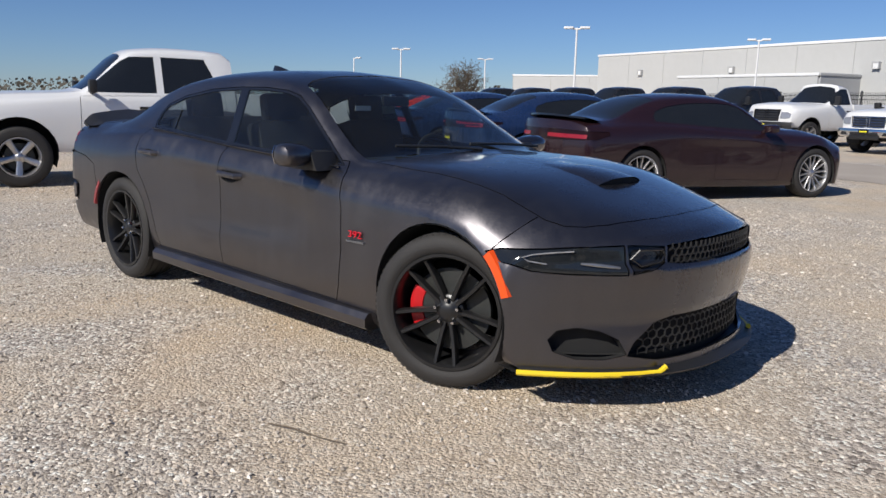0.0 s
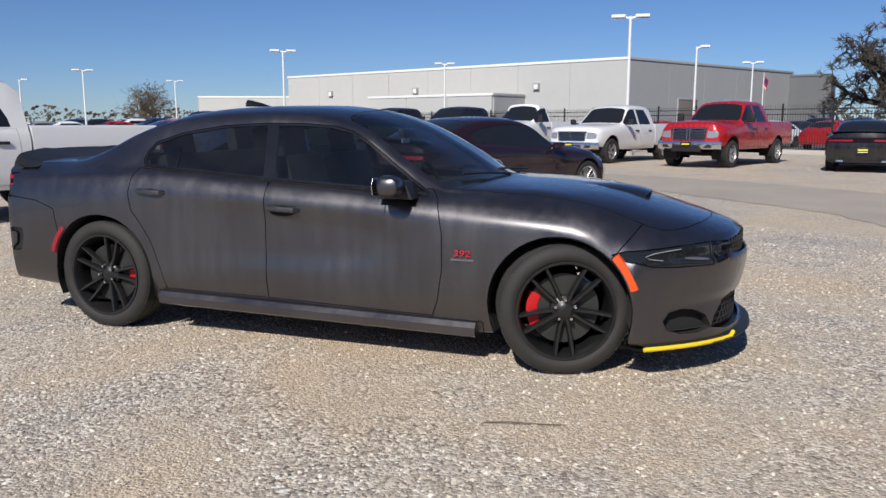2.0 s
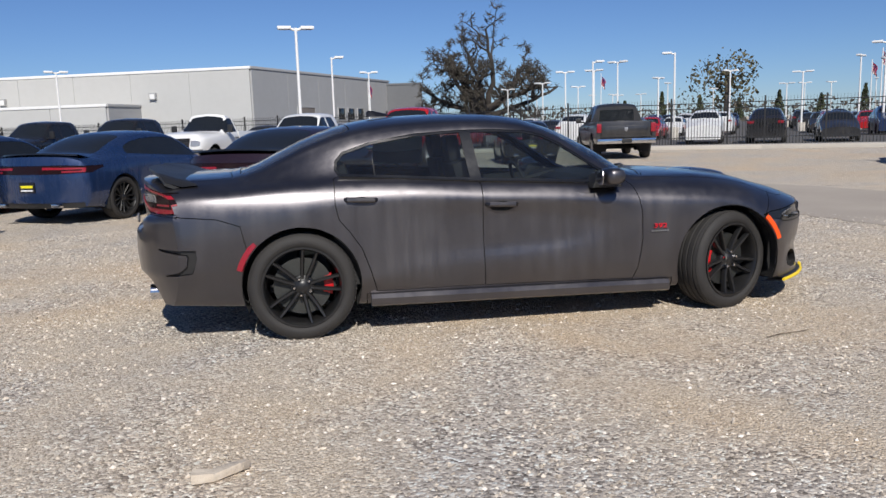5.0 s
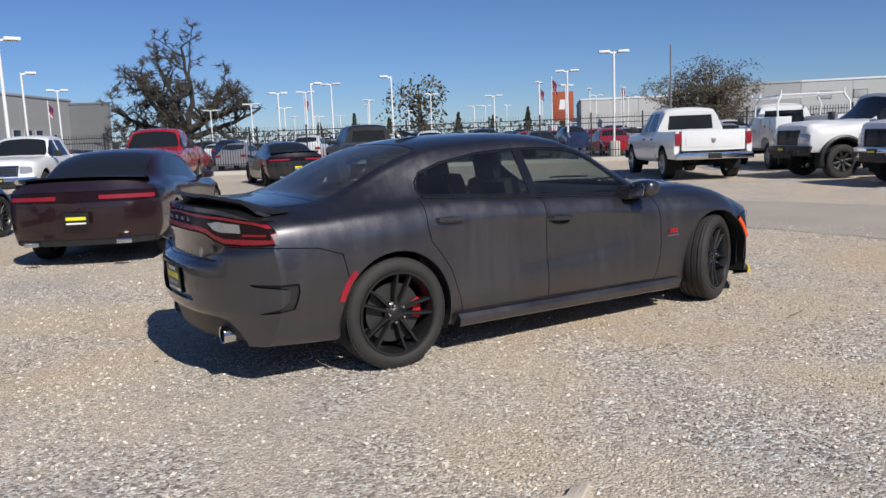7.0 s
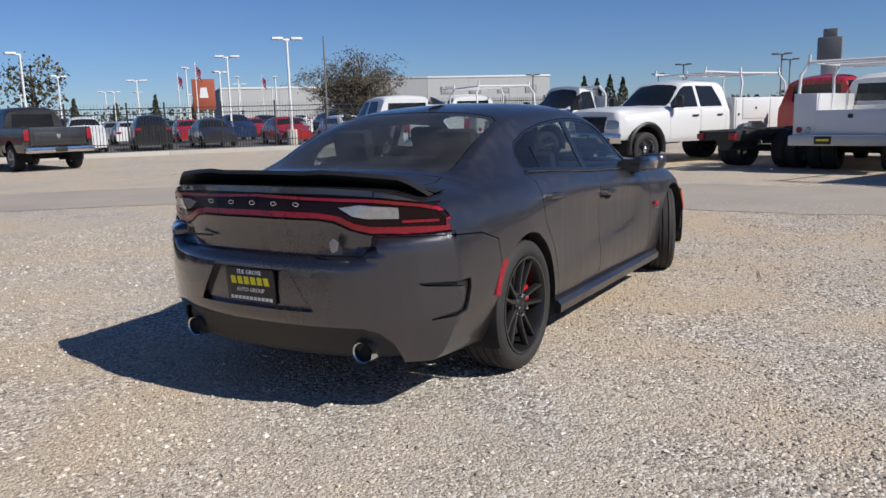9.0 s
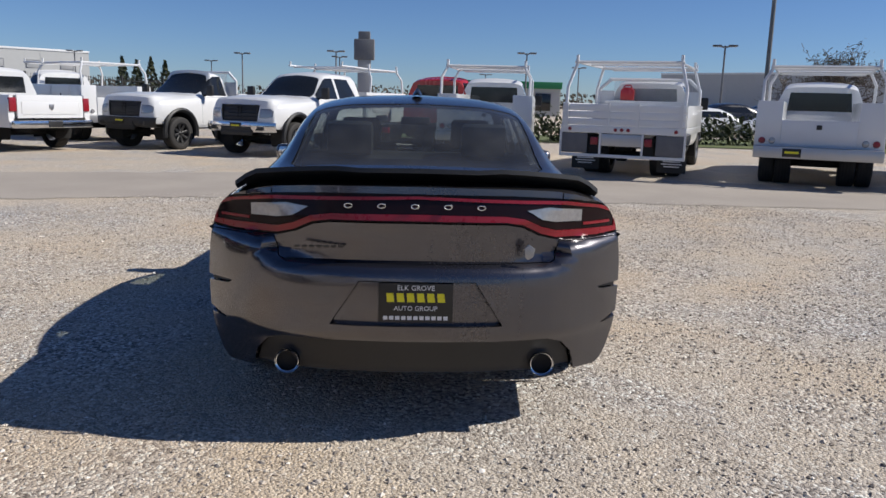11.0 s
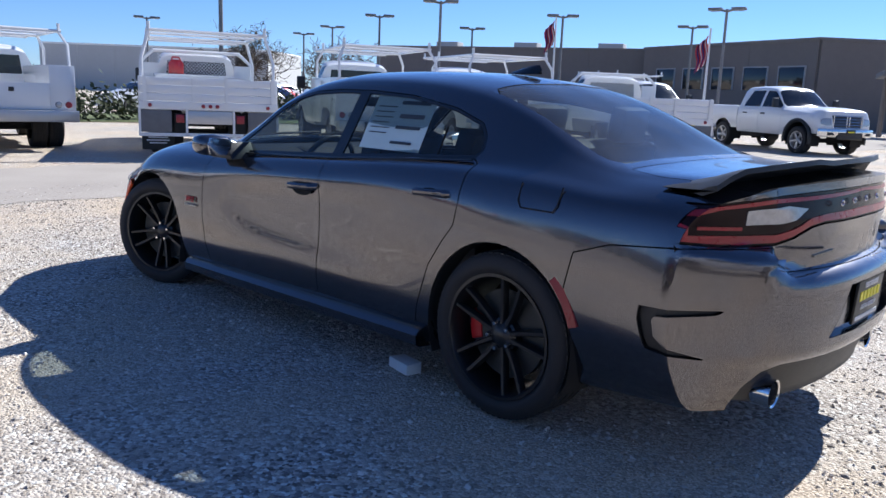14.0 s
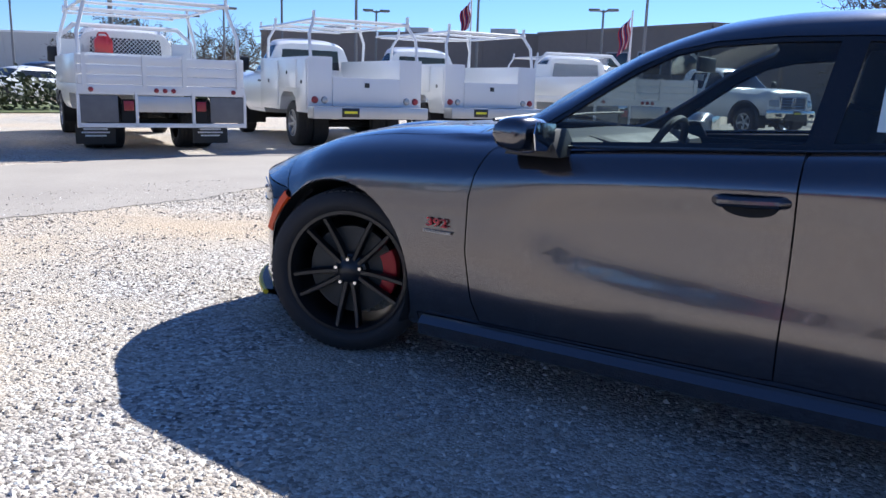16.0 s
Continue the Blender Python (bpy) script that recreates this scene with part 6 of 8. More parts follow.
        for s in (1, -1):
            b = bmesh.new()
            box(b, bx1 + 0.06, bx0 - 0.1, s * 1.15 - 0.03, s * 1.15 + 0.03, 1.0, 1.42, 0.01)
            part("stake_side", b, M["white_paint"], t)
        for k in range(3):
            b = bmesh.new()
            box(b, bx1, bx1 + 0.05, -1.16, 1.16, 1.005 + 0.137 * k, 1.13 + 0.137 * k, 0.012)
            part("tailboard", b, M["white_paint"], t)
        for y in (-1.08, -0.28, 0.28, 1.08):
            b = bmesh.new()
            box(b, bx1 - 0.03, bx1, y - 0.03, y + 0.03, 0.98, 1.43)
            part("stake", b, M["white_paint"], t)
        b = bmesh.new()
        for s in (1, -1):
            tube(b, [(bx0 - 0.1, s * 1.1, 1.0), (bx0 - 0.1, s * 1.1, 1.75), (bx0 - 0.1, s * 0.85, 1.98)], 0.04, 6)
            box(b, bx0 - 0.13, bx0 - 0.07, min(s * 1.1, s * 0.76), max(s * 1.1, s * 0.76), 1.0, 1.72)
        tube(b, [(bx0 - 0.1, -0.87, 1.97), (bx0 - 0.1, 0.87, 1.97)], 0.04, 6)
        hb = part("headboard", b, M["white_paint"], t, "white headboard with a mesh window")
        b = bmesh.new()
        mesh_panel(b, bx0 - 0.1, -0.78, 0.78, 1.42, 1.92)
        part("headboard_mesh", b, M["white_paint"], hb, smooth=False)
        b = bmesh.new()
        box(b, bx1 - 0.02, bx1 + 0.04, -1.18, 1.18, 0.40, 0.46, 0.008)
        for y in (-1.17, -0.40, 0.40, 1.17):
            box(b, bx1 - 0.02, bx1 + 0.04, y - 0.02, y + 0.02, 0.40, 0.9)
        part("rear_skirt", b, M["white_paint"], t)
        for s in (1, -1):
            b = bmesh.new()
            box(b, bx1 - 0.005, bx1 + 0.03, s * 0.90 - 0.25, s * 0.90 + 0.25, 0.47, 0.85, 0.008)
            part("skirt_panel", b, M["zinc"], t, "dull grey sheet panel")
        b = bmesh.new()
        box(b, bx1 - 0.005, bx1 + 0.03, -0.38, 0.38, 0.62, 0.85, 0.008)
        part("skirt_panel", b, M["silver"], t)
        for s in (1, -1):
            b = bmesh.new()
            box(b, bx1 + 0.0, bx1 + 0.03, s * 0.51 - 0.09, s * 0.51 + 0.09, 0.47, 0.80, 0.004)
            part("skirt_gap", b, M["liner"], t)
            b = bmesh.new()
            box(b, bx1 - 0.03, bx1, s * 0.51 - 0.07, s * 0.51 + 0.07, 0.64, 0.78, 0.012)
            part("tail_lamp", b, M["red_glow"], t, "red tail lamp")
            b = bmesh.new()
            box(b, rx - 0.55, rx - 0.53, s * 0.86 - 0.28, s * 0.86 + 0.28, 0.10, 0.40)
            mf = part("mud_flap", b, M["black_plastic"], t, "black mud flap with pale printed lines")
            b = bmesh.new()
            for k, w in enumerate((0.17, 0.2, 0.15)):
                box(b, rx - 0.555, rx - 0.551, s * 0.86 - w, s * 0.86 + w, 0.31 - 0.05 * k, 0.335 - 0.05 * k)
            part("flap_print", b, M["plate_white"], mf, smooth=False)
        for y in (-0.12, 0.0, 0.12, -1.0, 1.0):
            round_lamp(t, bx1 - 0.012, y, 0.93, "red_glow", 0.035)
        if rack:
            ladder_rack(t, bx1 + 0.1, bx0 - 0.3, 1.12, 1.0, 2.2)
    elif bed == "chassis":
        b = bmesh.new()
        for s in (1, -1):
            box(b, tail - 0.9, bx0, s * 0.43 - 0.035, s * 0.43 + 0.035, 0.62, 0.84, 0.008)
        for x in (tail - 0.85, tail, rx, bx0 - 0.5):
            box(b, x - 0.05, x + 0.05, -0.45, 0.45, 0.64, 0.82)
        part("chassis_frame", b, M["black_plastic"], t, "black bare chassis frame")
        b = bmesh.new()
        lathe(b, [(0.0, -0.45), (0.2, -0.45), (0.22, -0.43), (0.22, 0.43), (0.2, 0.45), (0.0, 0.45)], 20, "x")
        part("fuel_tank", b, M["black_plastic"], t, at=pose(tail - 0.2, 0, 0.62))
        for s in (1, -1):
            tail_lamp(t, tail - 0.92, s * 0.40, 0.72, 0.08, 0.06)
    return t


# ---- coupes and sedans of the rows ----
def build_coupe(name, label, mat, at, tailkind="slots", wheels="coupe_dark", group="", spoiler=True, plate=True):
    t = thing(name, label, "car", group, at)
    k = 0.97 if tailkind == "slots" else 1.0
    lines = []
    for line in CH:
        pts = []
        for x, y, z in line:
            zz = z
            if tailkind == "slots" and z > 0.9:
                zz = z * 0.985
            pts.append((x * k, y * 1.0, zz))
        lines.append(pts)
    xs = [x * k for x in CXS]
    bm = shell(lines, xs, bow_charger, 2, 8, (0.05, 0.05))
    lay = bm.faces.layers.int["panel"]
    ax = 1.476 if tailkind == "slots" else 1.526
    for cx in (ax, -ax):
        cut(bm, arc(cx, 0.372, 0.392, -20, 200, 18) + [(cx - 0.38, 0.0), (cx + 0.38, 0.0)], "y", 90, lambda c, n: abs(c.y) > 0.62)
    bmesh.ops.delete(bm, geom=[f for f in bm.faces if f[lay] == 90], context="FACES")
    dl = [(x * k, z * (0.985 if tailkind == "slots" else 1)) for x, z in inset_poly(DLO, 0.01)]
    win = lambda c, n: abs(c.y) > 0.5 and c.z > 0.88
    cut(bm, [p for p in dl], "y", 21, win)
    ws = [(0.10, 0.0), (0.10, 0.30), (0.155, 0.575), (0.40, 0.64), (0.86, 0.735), (0.93, 0.70), (0.985, 0.50), (1.01, 0.0)]
    cut(bm, [(x * k, y) for x, y in ws + [(x, -y) for x, y in ws[-2:0:-1]]], "z", 24, lambda c, n: c.z > 0.9 and n.z > 0)
    rw = [(-1.17, 0.0), (-1.15, 0.54), (-1.20, 0.585), (-1.84, 0.635), (-1.92, 0.55), (-1.93, 0.0)]
    cut(bm, [(x * k, y) for x, y in rw + [(x, -y) for x, y in rw[-2:0:-1]]], "z", 25, lambda c, n: c.z > 0.98 and n.z > 0)
    cut(bm, [(-0.285, 0.98), (-0.278, 0.295), (0.80, 0.272), (0.865, 0.55), (0.815, 0.93)], "y", 3, lambda c, n: abs(c.y) > 0.7 and abs(n.y) > 0.25)
    re = lambda c, n: c.x < -2.0 and n.x < -0.02
    fr = lambda c, n: c.x > 1.75 and n.x > 0.02
    band = [(-0.93, 0.83), (-0.93, 0.935), (-0.6, 0.955), (0.6, 0.955), (0.93, 0.935), (0.93, 0.83), (0.6, 0.82), (-0.6, 0.82)]
    cut(bm, band, "x", 40, re)
    for s in (1, -1):
        bar = [(0.26, 0.855), (0.26, 0.905), (0.88, 0.895), (0.88, 0.845)] if tailkind == "slots" else [(0.30, 0.89), (0.30, 0.93), (0.9, 0.91), (0.9, 0.84), (0.6, 0.84), (0.6, 0.865), (0.86, 0.865), (0.86, 0.885)]
        cut(bm, [(s * y, z) for y, z in bar], "x", 41, re, (40,))
        cut(bm, [(s * y, z) for y, z in ((0.45, 0.55), (0.9, 0.57), (0.92, 0.66), (0.45, 0.65))], "x", 31, fr)
    cut(bm, [(-0.4, 0.55), (0.4, 0.55), (0.4, 0.65), (-0.4, 0.65)], "x", 30, fr)
    cut(bm, [(-0.85, 0.0), (-0.85, 0.36), (0.85, 0.36), (0.85, 0.0)], "x", 45, re)
    part("body", panel_mesh(bm, 0, 0.002), mat, t, sharp=40)
    for pid, nm, mt in ((3, "door", mat), (21, "side_window", M["glass_black"])):
        pm = panel_mesh(bm, pid, 0.004 if pid == 3 else 0.001, 0.01, 0.0 if pid == 3 else 0.006)
        for s in (1, -1):
            half = pm.copy()
            bmesh.ops.delete(half, geom=[v for v in half.verts if v.co.y * s < 0], context="VERTS")
            part(nm, half, mt, t, sharp=40)
        pm.free()
    part("windscreen", panel_mesh(bm, 24, 0.003, 0, 0.003), M["glass_black"], t)
    part("rear_window", panel_mesh(bm, 25, 0.003, 0, 0.003), M["glass_black"], t)
    part("tail_lamp_band", panel_mesh(bm, 40, 0.001, 0.01, 0.006), M["dark_lens"], t)
    pm = panel_mesh(bm, 41, 0.0, 0.01, 0.001)
    for s in (1, -1):
        half = pm.copy()
        bmesh.ops.delete(half, geom=[v for v in half.verts if v.co.y * s < 0], context="VERTS")
        part("tail_lamp", half, M["red_glow"], t, "red tail lamp bar")
    pm.free()
    part("grille", panel_mesh(bm, 30, 0.0, 0.0, 0.02), M["black_plastic"], t)
    part("headlight_band", panel_mesh(bm, 31, 0.0, 0.0, 0.004), M["dark_lens"], t)
    part("diffuser", panel_mesh(bm, 45, 0.0, 0.01, 0.012), M["black_plastic"], t)
    bm.free()
    for cx in (ax, -ax):
        for s in (1, -1):
            b = bmesh.new()
            rows = []
            for kk in range(13):
                a = radians(-25 + 230 * kk / 12)
                rows.append([b.verts.new((cx + rr * math.cos(a), s * yy, 0.372 + rr * math.sin(a))) for rr, yy in ((0.389, 0.93), (0.40, 0.60), (0.20, 0.56))])
            for r0, r1 in zip(rows, rows[1:]):
                for j in range(2):
                    b.faces.new((r0[j], r0[j + 1], r1[j + 1], r1[j]))
            part("wheel_arch_liner", b, M["liner"], t)
            put_wheel(wheels, t, cx, s * 0.80, 0.36, 0, s, spin=20)
    for s in (1, -1):
        b = bmesh.new()
        box(b, 0.50, 0.64, min(s * 0.90, s * 1.08), max(s * 0.90, s * 1.08), 0.94, 1.05, 0.04)
        tube(b, [(0.58, s * 0.82, 0.95), (0.58, s * 0.93, 0.98)], 0.03, 6)
        part("door_mirror", b, mat, t)
        b = bmesh.new()
        box(b, -2.68, -2.6, s * 0.55 - 0.09, s * 0.55 + 0.09, 0.30, 0.36, 0.015)
        part("exhaust_tip", b, M["chrome"], t)
    if spoiler:
        b = bmesh.new()
        rows = []
        for i in range(13):
            y = -0.78 + 1.56 * i / 12
            e = abs(y) / 0.78
            zc = 1.09 - 0.035 * e ** 2
            x1 = (-2.56 + 0.2 * e ** 2.4) * k
            rows.append([b.verts.new(p) for p in ((x1 + 0.26, y, zc), (x1, y, zc + 0.065), (x1 - 0.004, y, zc + 0.04), (x1 + 0.2, y, zc - 0.02))])
        for r0, r1 in zip(rows, rows[1:]):
            for j in range(3):
                b.faces.new((r0[j], r0[j + 1], r1[j + 1], r1[j]))
        part("spoiler", b, M["gloss_black"], t)
    if plate:
        b = bmesh.new()
        box(b, -2.66, -2.645, -0.155, 0.155, 0.54, 0.70, 0.004)
        p = part("dealer_plate", b, M["plate_black"], t, "black and yellow dealer plate")
        b = bmesh.new()
        box(b, -2.664, -2.66, -0.12, 0.12, 0.61, 0.65)
        part("plate_mark", b, M["plate_yellow"], p, smooth=False)
        b = bmesh.new()
        box(b, -2.664, -2.66, -0.12, 0.12, 0.56, 0.58)
        part("plate_mark", b, M["plate_white"], p, smooth=False)
    return t


ROW = "trucks in the rows"
# near neighbours
build_truck("pickup_truck", "white crew cab pickup with bright alloy wheels, on gravel", "pickup truck", M["white_paint"], pose(-7.95, 2.6, 0, 0, 0, -107.5), group=ROW, chrome=True)
build_coupe("muscle_coupe", "dark maroon two-door coupe with a black tail spoiler", M["maroon"], pose(-1.35, 7.7, 0, 0, 0, 63), wheels="coupe", group="parked cars")
build_coupe("sedan", "deep blue sport sedan parked beside the pickup", M["blue"], pose(-7.5, 10.6, 0, 0, 0, 62), "band", group="parked cars")
build_coupe("sedan", "deep blue sport sedan parked beside the maroon coupe", M["blue"], pose(-4.6, 9.6, 0, 0, 0, 62), "band", group="parked cars")
build_coupe("sedan", "orange-red car parked behind the white pickup", M["orange_paint"], pose(-10.8, 13.0, 0, 0, 0, 62), "band", group="parked cars", spoiler=False)
# row across the drive
build_truck("pickup_truck", "bright red crew cab pickup with chrome grille", "pickup truck", M["red_paint"], pose(2.4, 22.6, 0, 0, 0, -113), hd=True, lift=0.08, group=ROW)
build_truck("pickup_truck", "white crew cab pickup facing the drive", "pickup truck", M["white_paint"], pose(-1.4, 24.0, 0, 0, 0, -113), group=ROW)
build_truck("pickup_truck", "white heavy-duty pickup with black bumper", "pickup truck", M["white_paint"], pose(-4.9, 25.6, 0, 0, 0, -113), cab="reg", hd=True, lift=0.08, chrome=False, group=ROW)
blk = build_truck("pickup_truck", "black crew cab pickup in the far row", "pickup truck", M["black_paint"], pose(-8.4, 27.0, 0, 0, 0, -113), hd=True, lift=0.05, chrome=False, group=ROW, dark_grille=True)
for i in range(1, 6):
    copy_thing(blk, pose(-8.4 - 3.6 * i, 27.0 + 1.4 * i, 0, 0, 0, -113 + 2 * (i % 2)))
build_coupe("muscle_coupe", "black two-door coupe parked tail out near the fence", M["black_paint"], pose(6.3, 21.5, 0, 0, 0, 81), group="parked cars")
build_truck("pickup_truck", "dark grey pickup parked tail out near the fence", "pickup truck", M["grey_truck"], pose(10.2, 22.8, 0, 0, 0, 77), group=ROW)
# service yard row
build_truck("pickup_truck", "white quad cab pickup parked tail out beside the service trucks", "pickup truck", M["white_paint"], pose(15.0, 11.1, 0, 0, 0, 57), group=ROW)
build_truck("service_truck", "white service truck with tool boxes and ladder rack", "truck", M["white_paint"], pose(20.0, 11.0, 0, 0, 0, 50), hd=True, lift=0.08, cab="reg", bed="service", wheels="work", group=ROW)
build_truck("cab_chassis_truck", "white cab truck with black grille facing the drive", "truck", M["white_paint"], pose(17.2, 6.0, 0, 0, 0, 152), hd=True, lift=0.10, chrome=False, black_arch=True, wheels="dark", bed="flat", cab="reg", group=ROW, dark_grille=True, rack=False)
build_truck("service_truck", "white crew cab service truck with chrome grille and black arches", "truck", M["white_paint"], pose(15.6, 2.75, 0, 0, 0, 152), hd=True, lift=0.10, black_arch=True, bed="service", wheels="truck_chrome", group=ROW, dark_grille=True)
build_truck("cab_chassis_truck", "red cab truck with a bare black frame behind", "truck", M["red_paint"], pose(15.9, -0.7, 0, 0, 0, -27), hd=True, lift=0.10, bed="chassis", cab="reg", wheels="work", group=ROW, plate=False)
svc = build_truck("service_truck", "white service truck with tool boxes and ladder rack", "truck", M["white_paint"], pose(15.4, -2.2, 0, 0, 0, -10), hd=True, lift=0.08, cab="reg", bed="service", wheels="work", group=ROW)
flat1 = build_truck("flatbed_truck", "white flatbed truck with mesh headboard and mud flaps", "truck", M["white_paint"], pose(12.75, -5.6, 0, 0, 0, -25), hd=True, lift=0.10, cab="reg", bed="flat", wheels="work", group=ROW)
# a tool chest across the bed, with a red can on it
b = bmesh.new()
box(b, -0.60, -0.12, -0.85, 0.85, 1.0, 1.46, 0.015)
box(b, -0.62, -0.10, -0.87, 0.87, 1.46, 1.50, 0.01)
solo("tool_chest", b, M["white_paint"], "white steel tool chest across the flatbed", "tool chest", at=flat1.matrix_basis)
b = bmesh.new()
prism(b, [(0.28, 1.502), (0.58, 1.502), (0.58, 1.72), (0.52, 1.79), (0.34, 1.79), (0.28, 1.72)], "x", -0.46, -0.30, 0.02)
tube(b, [(-0.38, 0.34, 1.78), (-0.38, 0.37, 1.84), (-0.38, 0.49, 1.84), (-0.38, 0.52, 1.78)], 0.016, 8)
solo("fuel_can", b, M["red_paint"], "red fuel can standing on the tool chest", "can", at=flat1.matrix_basis)
copy_thing(svc, pose(11.25, -8.93, 0, 0, 0, -27))
copy_thing(svc, pose(10.5, -11.9, 0, 0, 0, -26))
flat2 = build_truck("flatbed_truck", "white low flatbed truck with mesh headboard", "truck", M["white_paint"], pose(8.0, -15.0, 0, 0, 0, -38), hd=True, lift=0.08, cab="reg", bed="flat", wheels="work", group=ROW, rack=False)
build_truck("service_truck", "white crew cab truck with roof rack facing the drive", "truck", M["white_paint"], pose(10.2, -20.5, 0, 0, 0, 150), hd=True, lift=0.08, bed="service", wheels="work", black_arch=True, group=ROW)
build_truck("pickup_truck", "white crew cab truck beside the service trucks", "pickup truck", M["white_paint"], pose(6.6, -23.5, 0, 0, 0, 150), hd=True, lift=0.08, black_arch=True, group=ROW)

# ---- ground ----
def gravel_material():
    m, n, l, b = nodes_of("pale_gravel")
    tc = n.new("ShaderNodeTexCoord")
    def noise_tex(scale, detail=5.0, rough=0.55):
        t = n.new("ShaderNodeTexNoise")
        t.inputs["Scale"].default_value, t.inputs["Detail"].default_value, t.inputs["Roughness"].default_value = scale, detail, rough
        l.new(tc.outputs["Object"], t.inputs["Vector"])
        return t
    def ramp(src, stops):
        r = n.new("ShaderNodeValToRGB")
        while len(r.color_ramp.elements) < len(stops):
            r.color_ramp.elements.new(0.5)
        for e, (p, c) in zip(r.color_ramp.elements, stops):
            e.position, e.color = p, rgba(c)
        l.new(src, r.inputs[0])
        return r
    vor = n.new("ShaderNodeTexVoronoi")
    vor.inputs["Scale"].default_value = 62.0
    warp, add = noise_tex(30.0, 2.0), n.new("ShaderNodeVectorMath")
    add.operation = "MULTIPLY_ADD"
    l.new(warp.outputs[1], add.inputs[0])
    add.inputs[1].default_value = (0.012, 0.012, 0.012)
    l.new(tc.outputs["Object"], add.inputs[2])
    l.new(add.outputs[0], vor.inputs["Vector"])
    vor2 = n.new("ShaderNodeTexVoronoi")
    vor2.inputs["Scale"].default_value = 140.0
    l.new(add.outputs[0], vor2.inputs["Vector"])
    sep = n.new("ShaderNodeSeparateColor")
    l.new(vor.outputs["Color"], sep.inputs[0])
    stones = ramp(sep.outputs[0], [(0.0, (0.133, 0.114, 0.097)), (0.22, (0.306, 0.270, 0.238)), (0.5, (0.479, 0.432, 0.379)), (0.78, (0.632, 0.557, 0.477)), (1.0, (0.862, 0.873, 0.812))])
    sep2 = n.new("ShaderNodeSeparateColor")
    l.new(vor2.outputs["Color"], sep2.inputs[0])
    fines = ramp(sep2.outputs[0], [(0.0, (0.283, 0.235, 0.178)), (0.5, (0.536, 0.454, 0.356)), (1.0, (0.776, 0.683, 0.561))])
    where = noise_tex(0.75, 7.0, 0.62)
    wr = ramp(where.outputs[0], [(0.40, (0, 0, 0)), (0.60, (1, 1, 1))])
    mix = n.new("ShaderNodeMix")
    mix.data_type = "RGBA"
    l.new(wr.outputs[0], mix.inputs[0])
    l.new(stones.outputs[0], mix.inputs[6])
    l.new(fines.outputs[0], mix.inputs[7])
    # brown dirt patches and grey wash over it
    patch = ramp(noise_tex(0.33, 6.0, 0.6).outputs[0], [(0.34, (0.84, 0.86, 0.90)), (0.50, (1.0, 0.985, 0.96)), (0.66, (1.02, 0.93, 0.82))])
    mul = n.new("ShaderNodeMix")
    mul.data_type, mul.blend_type = "RGBA", "MULTIPLY"
    mul.inputs[0].default_value = 1.0
    l.new(mix.outputs[2], mul.inputs[6])
    l.new(patch.outputs[0], mul.inputs[7])
    l.new(mul.outputs[2], b.inputs["Base Color"])
    b.inputs["Roughness"].default_value = 0.92
    b.inputs["Specular IOR Level"].default_value = 0.25
    h = n.new("ShaderNodeMath")
    h.operation = "MULTIPLY_ADD"
    l.new(vor2.outputs["Distance"], h.inputs[0])
    h.inputs[1].default_value = -0.4
    inv = n.new("ShaderNodeMath")
    inv.operation = "MULTIPLY"
    l.new(vor.outputs["Distance"], inv.inputs[0])
    inv.inputs[1].default_value = -1.0
    l.new(inv.outputs[0], h.inputs[2])
    bp = n.new("ShaderNodeBump")
    bp.inputs["Strength"].default_value, bp.inputs["Distance"].default_value = 0.65, 0.014
    l.new(h.outputs[0], bp.inputs["Height"])
    l.new(bp.outputs[0], b.inputs["Normal"])
    return m


M["gravel"] = gravel_material()
M["asphalt"] = surface("worn_asphalt", (0.07, 0.07, 0.072), 0.85, 0, (0.12, 0.115, 0.11), 0.4, 0.8, 0.3, 60)
M["drive"] = surface("dusty_worn_asphalt_drive", (0.315, 0.275, 0.232), 0.9, 0, (0.42, 0.37, 0.312), 0.7, 0.9, 0.4, 70, grain=45)
M["concrete"] = surface("pale_concrete", (0.50, 0.47, 0.42), 0.85, 0, (0.38, 0.35, 0.31), 1.5, 0.6, 0.2, 40)
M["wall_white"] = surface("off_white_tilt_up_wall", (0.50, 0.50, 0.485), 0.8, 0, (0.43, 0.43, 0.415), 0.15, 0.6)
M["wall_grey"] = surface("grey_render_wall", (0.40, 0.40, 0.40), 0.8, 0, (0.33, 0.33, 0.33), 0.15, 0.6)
M["wall_slate"] = surface("slate_grey_wall", (0.15, 0.155, 0.165), 0.8, 0, (0.12, 0.125, 0.13), 0.2, 0.6)
M["wall_brown"] = surface("brown_grey_wall", (0.20, 0.175, 0.155), 0.8, 0, (0.15, 0.13, 0.12), 0.2, 0.6)
M["lamp_white"] = surface("white_lamp_paint", (0.80, 0.80, 0.79), 0.45, 0, (0.65, 0.65, 0.63), 3, 0.5)
M["pole_dark"] = surface("dark_pole_paint", (0.16, 0.16, 0.165), 0.5, 0, (0.24, 0.235, 0.23), 3, 0.5)
M["fence_black"] = surface("black_fence_paint", (0.015, 0.015, 0.016), 0.5, 0, (0.03, 0.03, 0.03), 8, 0.5)
M["bark"] = surface("grey_brown_bark", (0.12, 0.098, 0.08), 0.9, 0, (0.065, 0.055, 0.047), 4, 0.8, 0.6, 25)
M["oak_bark"] = surface("dark_oak_bark", (0.060, 0.050, 0.042), 0.95, 0, (0.032, 0.027, 0.024), 4, 0.8, 0.6, 25)
M["oak_twig"] = surface("grey_oak_twigs", (0.075, 0.065, 0.052), 0.95, 0, (0.05, 0.043, 0.036), 3, 0.8)
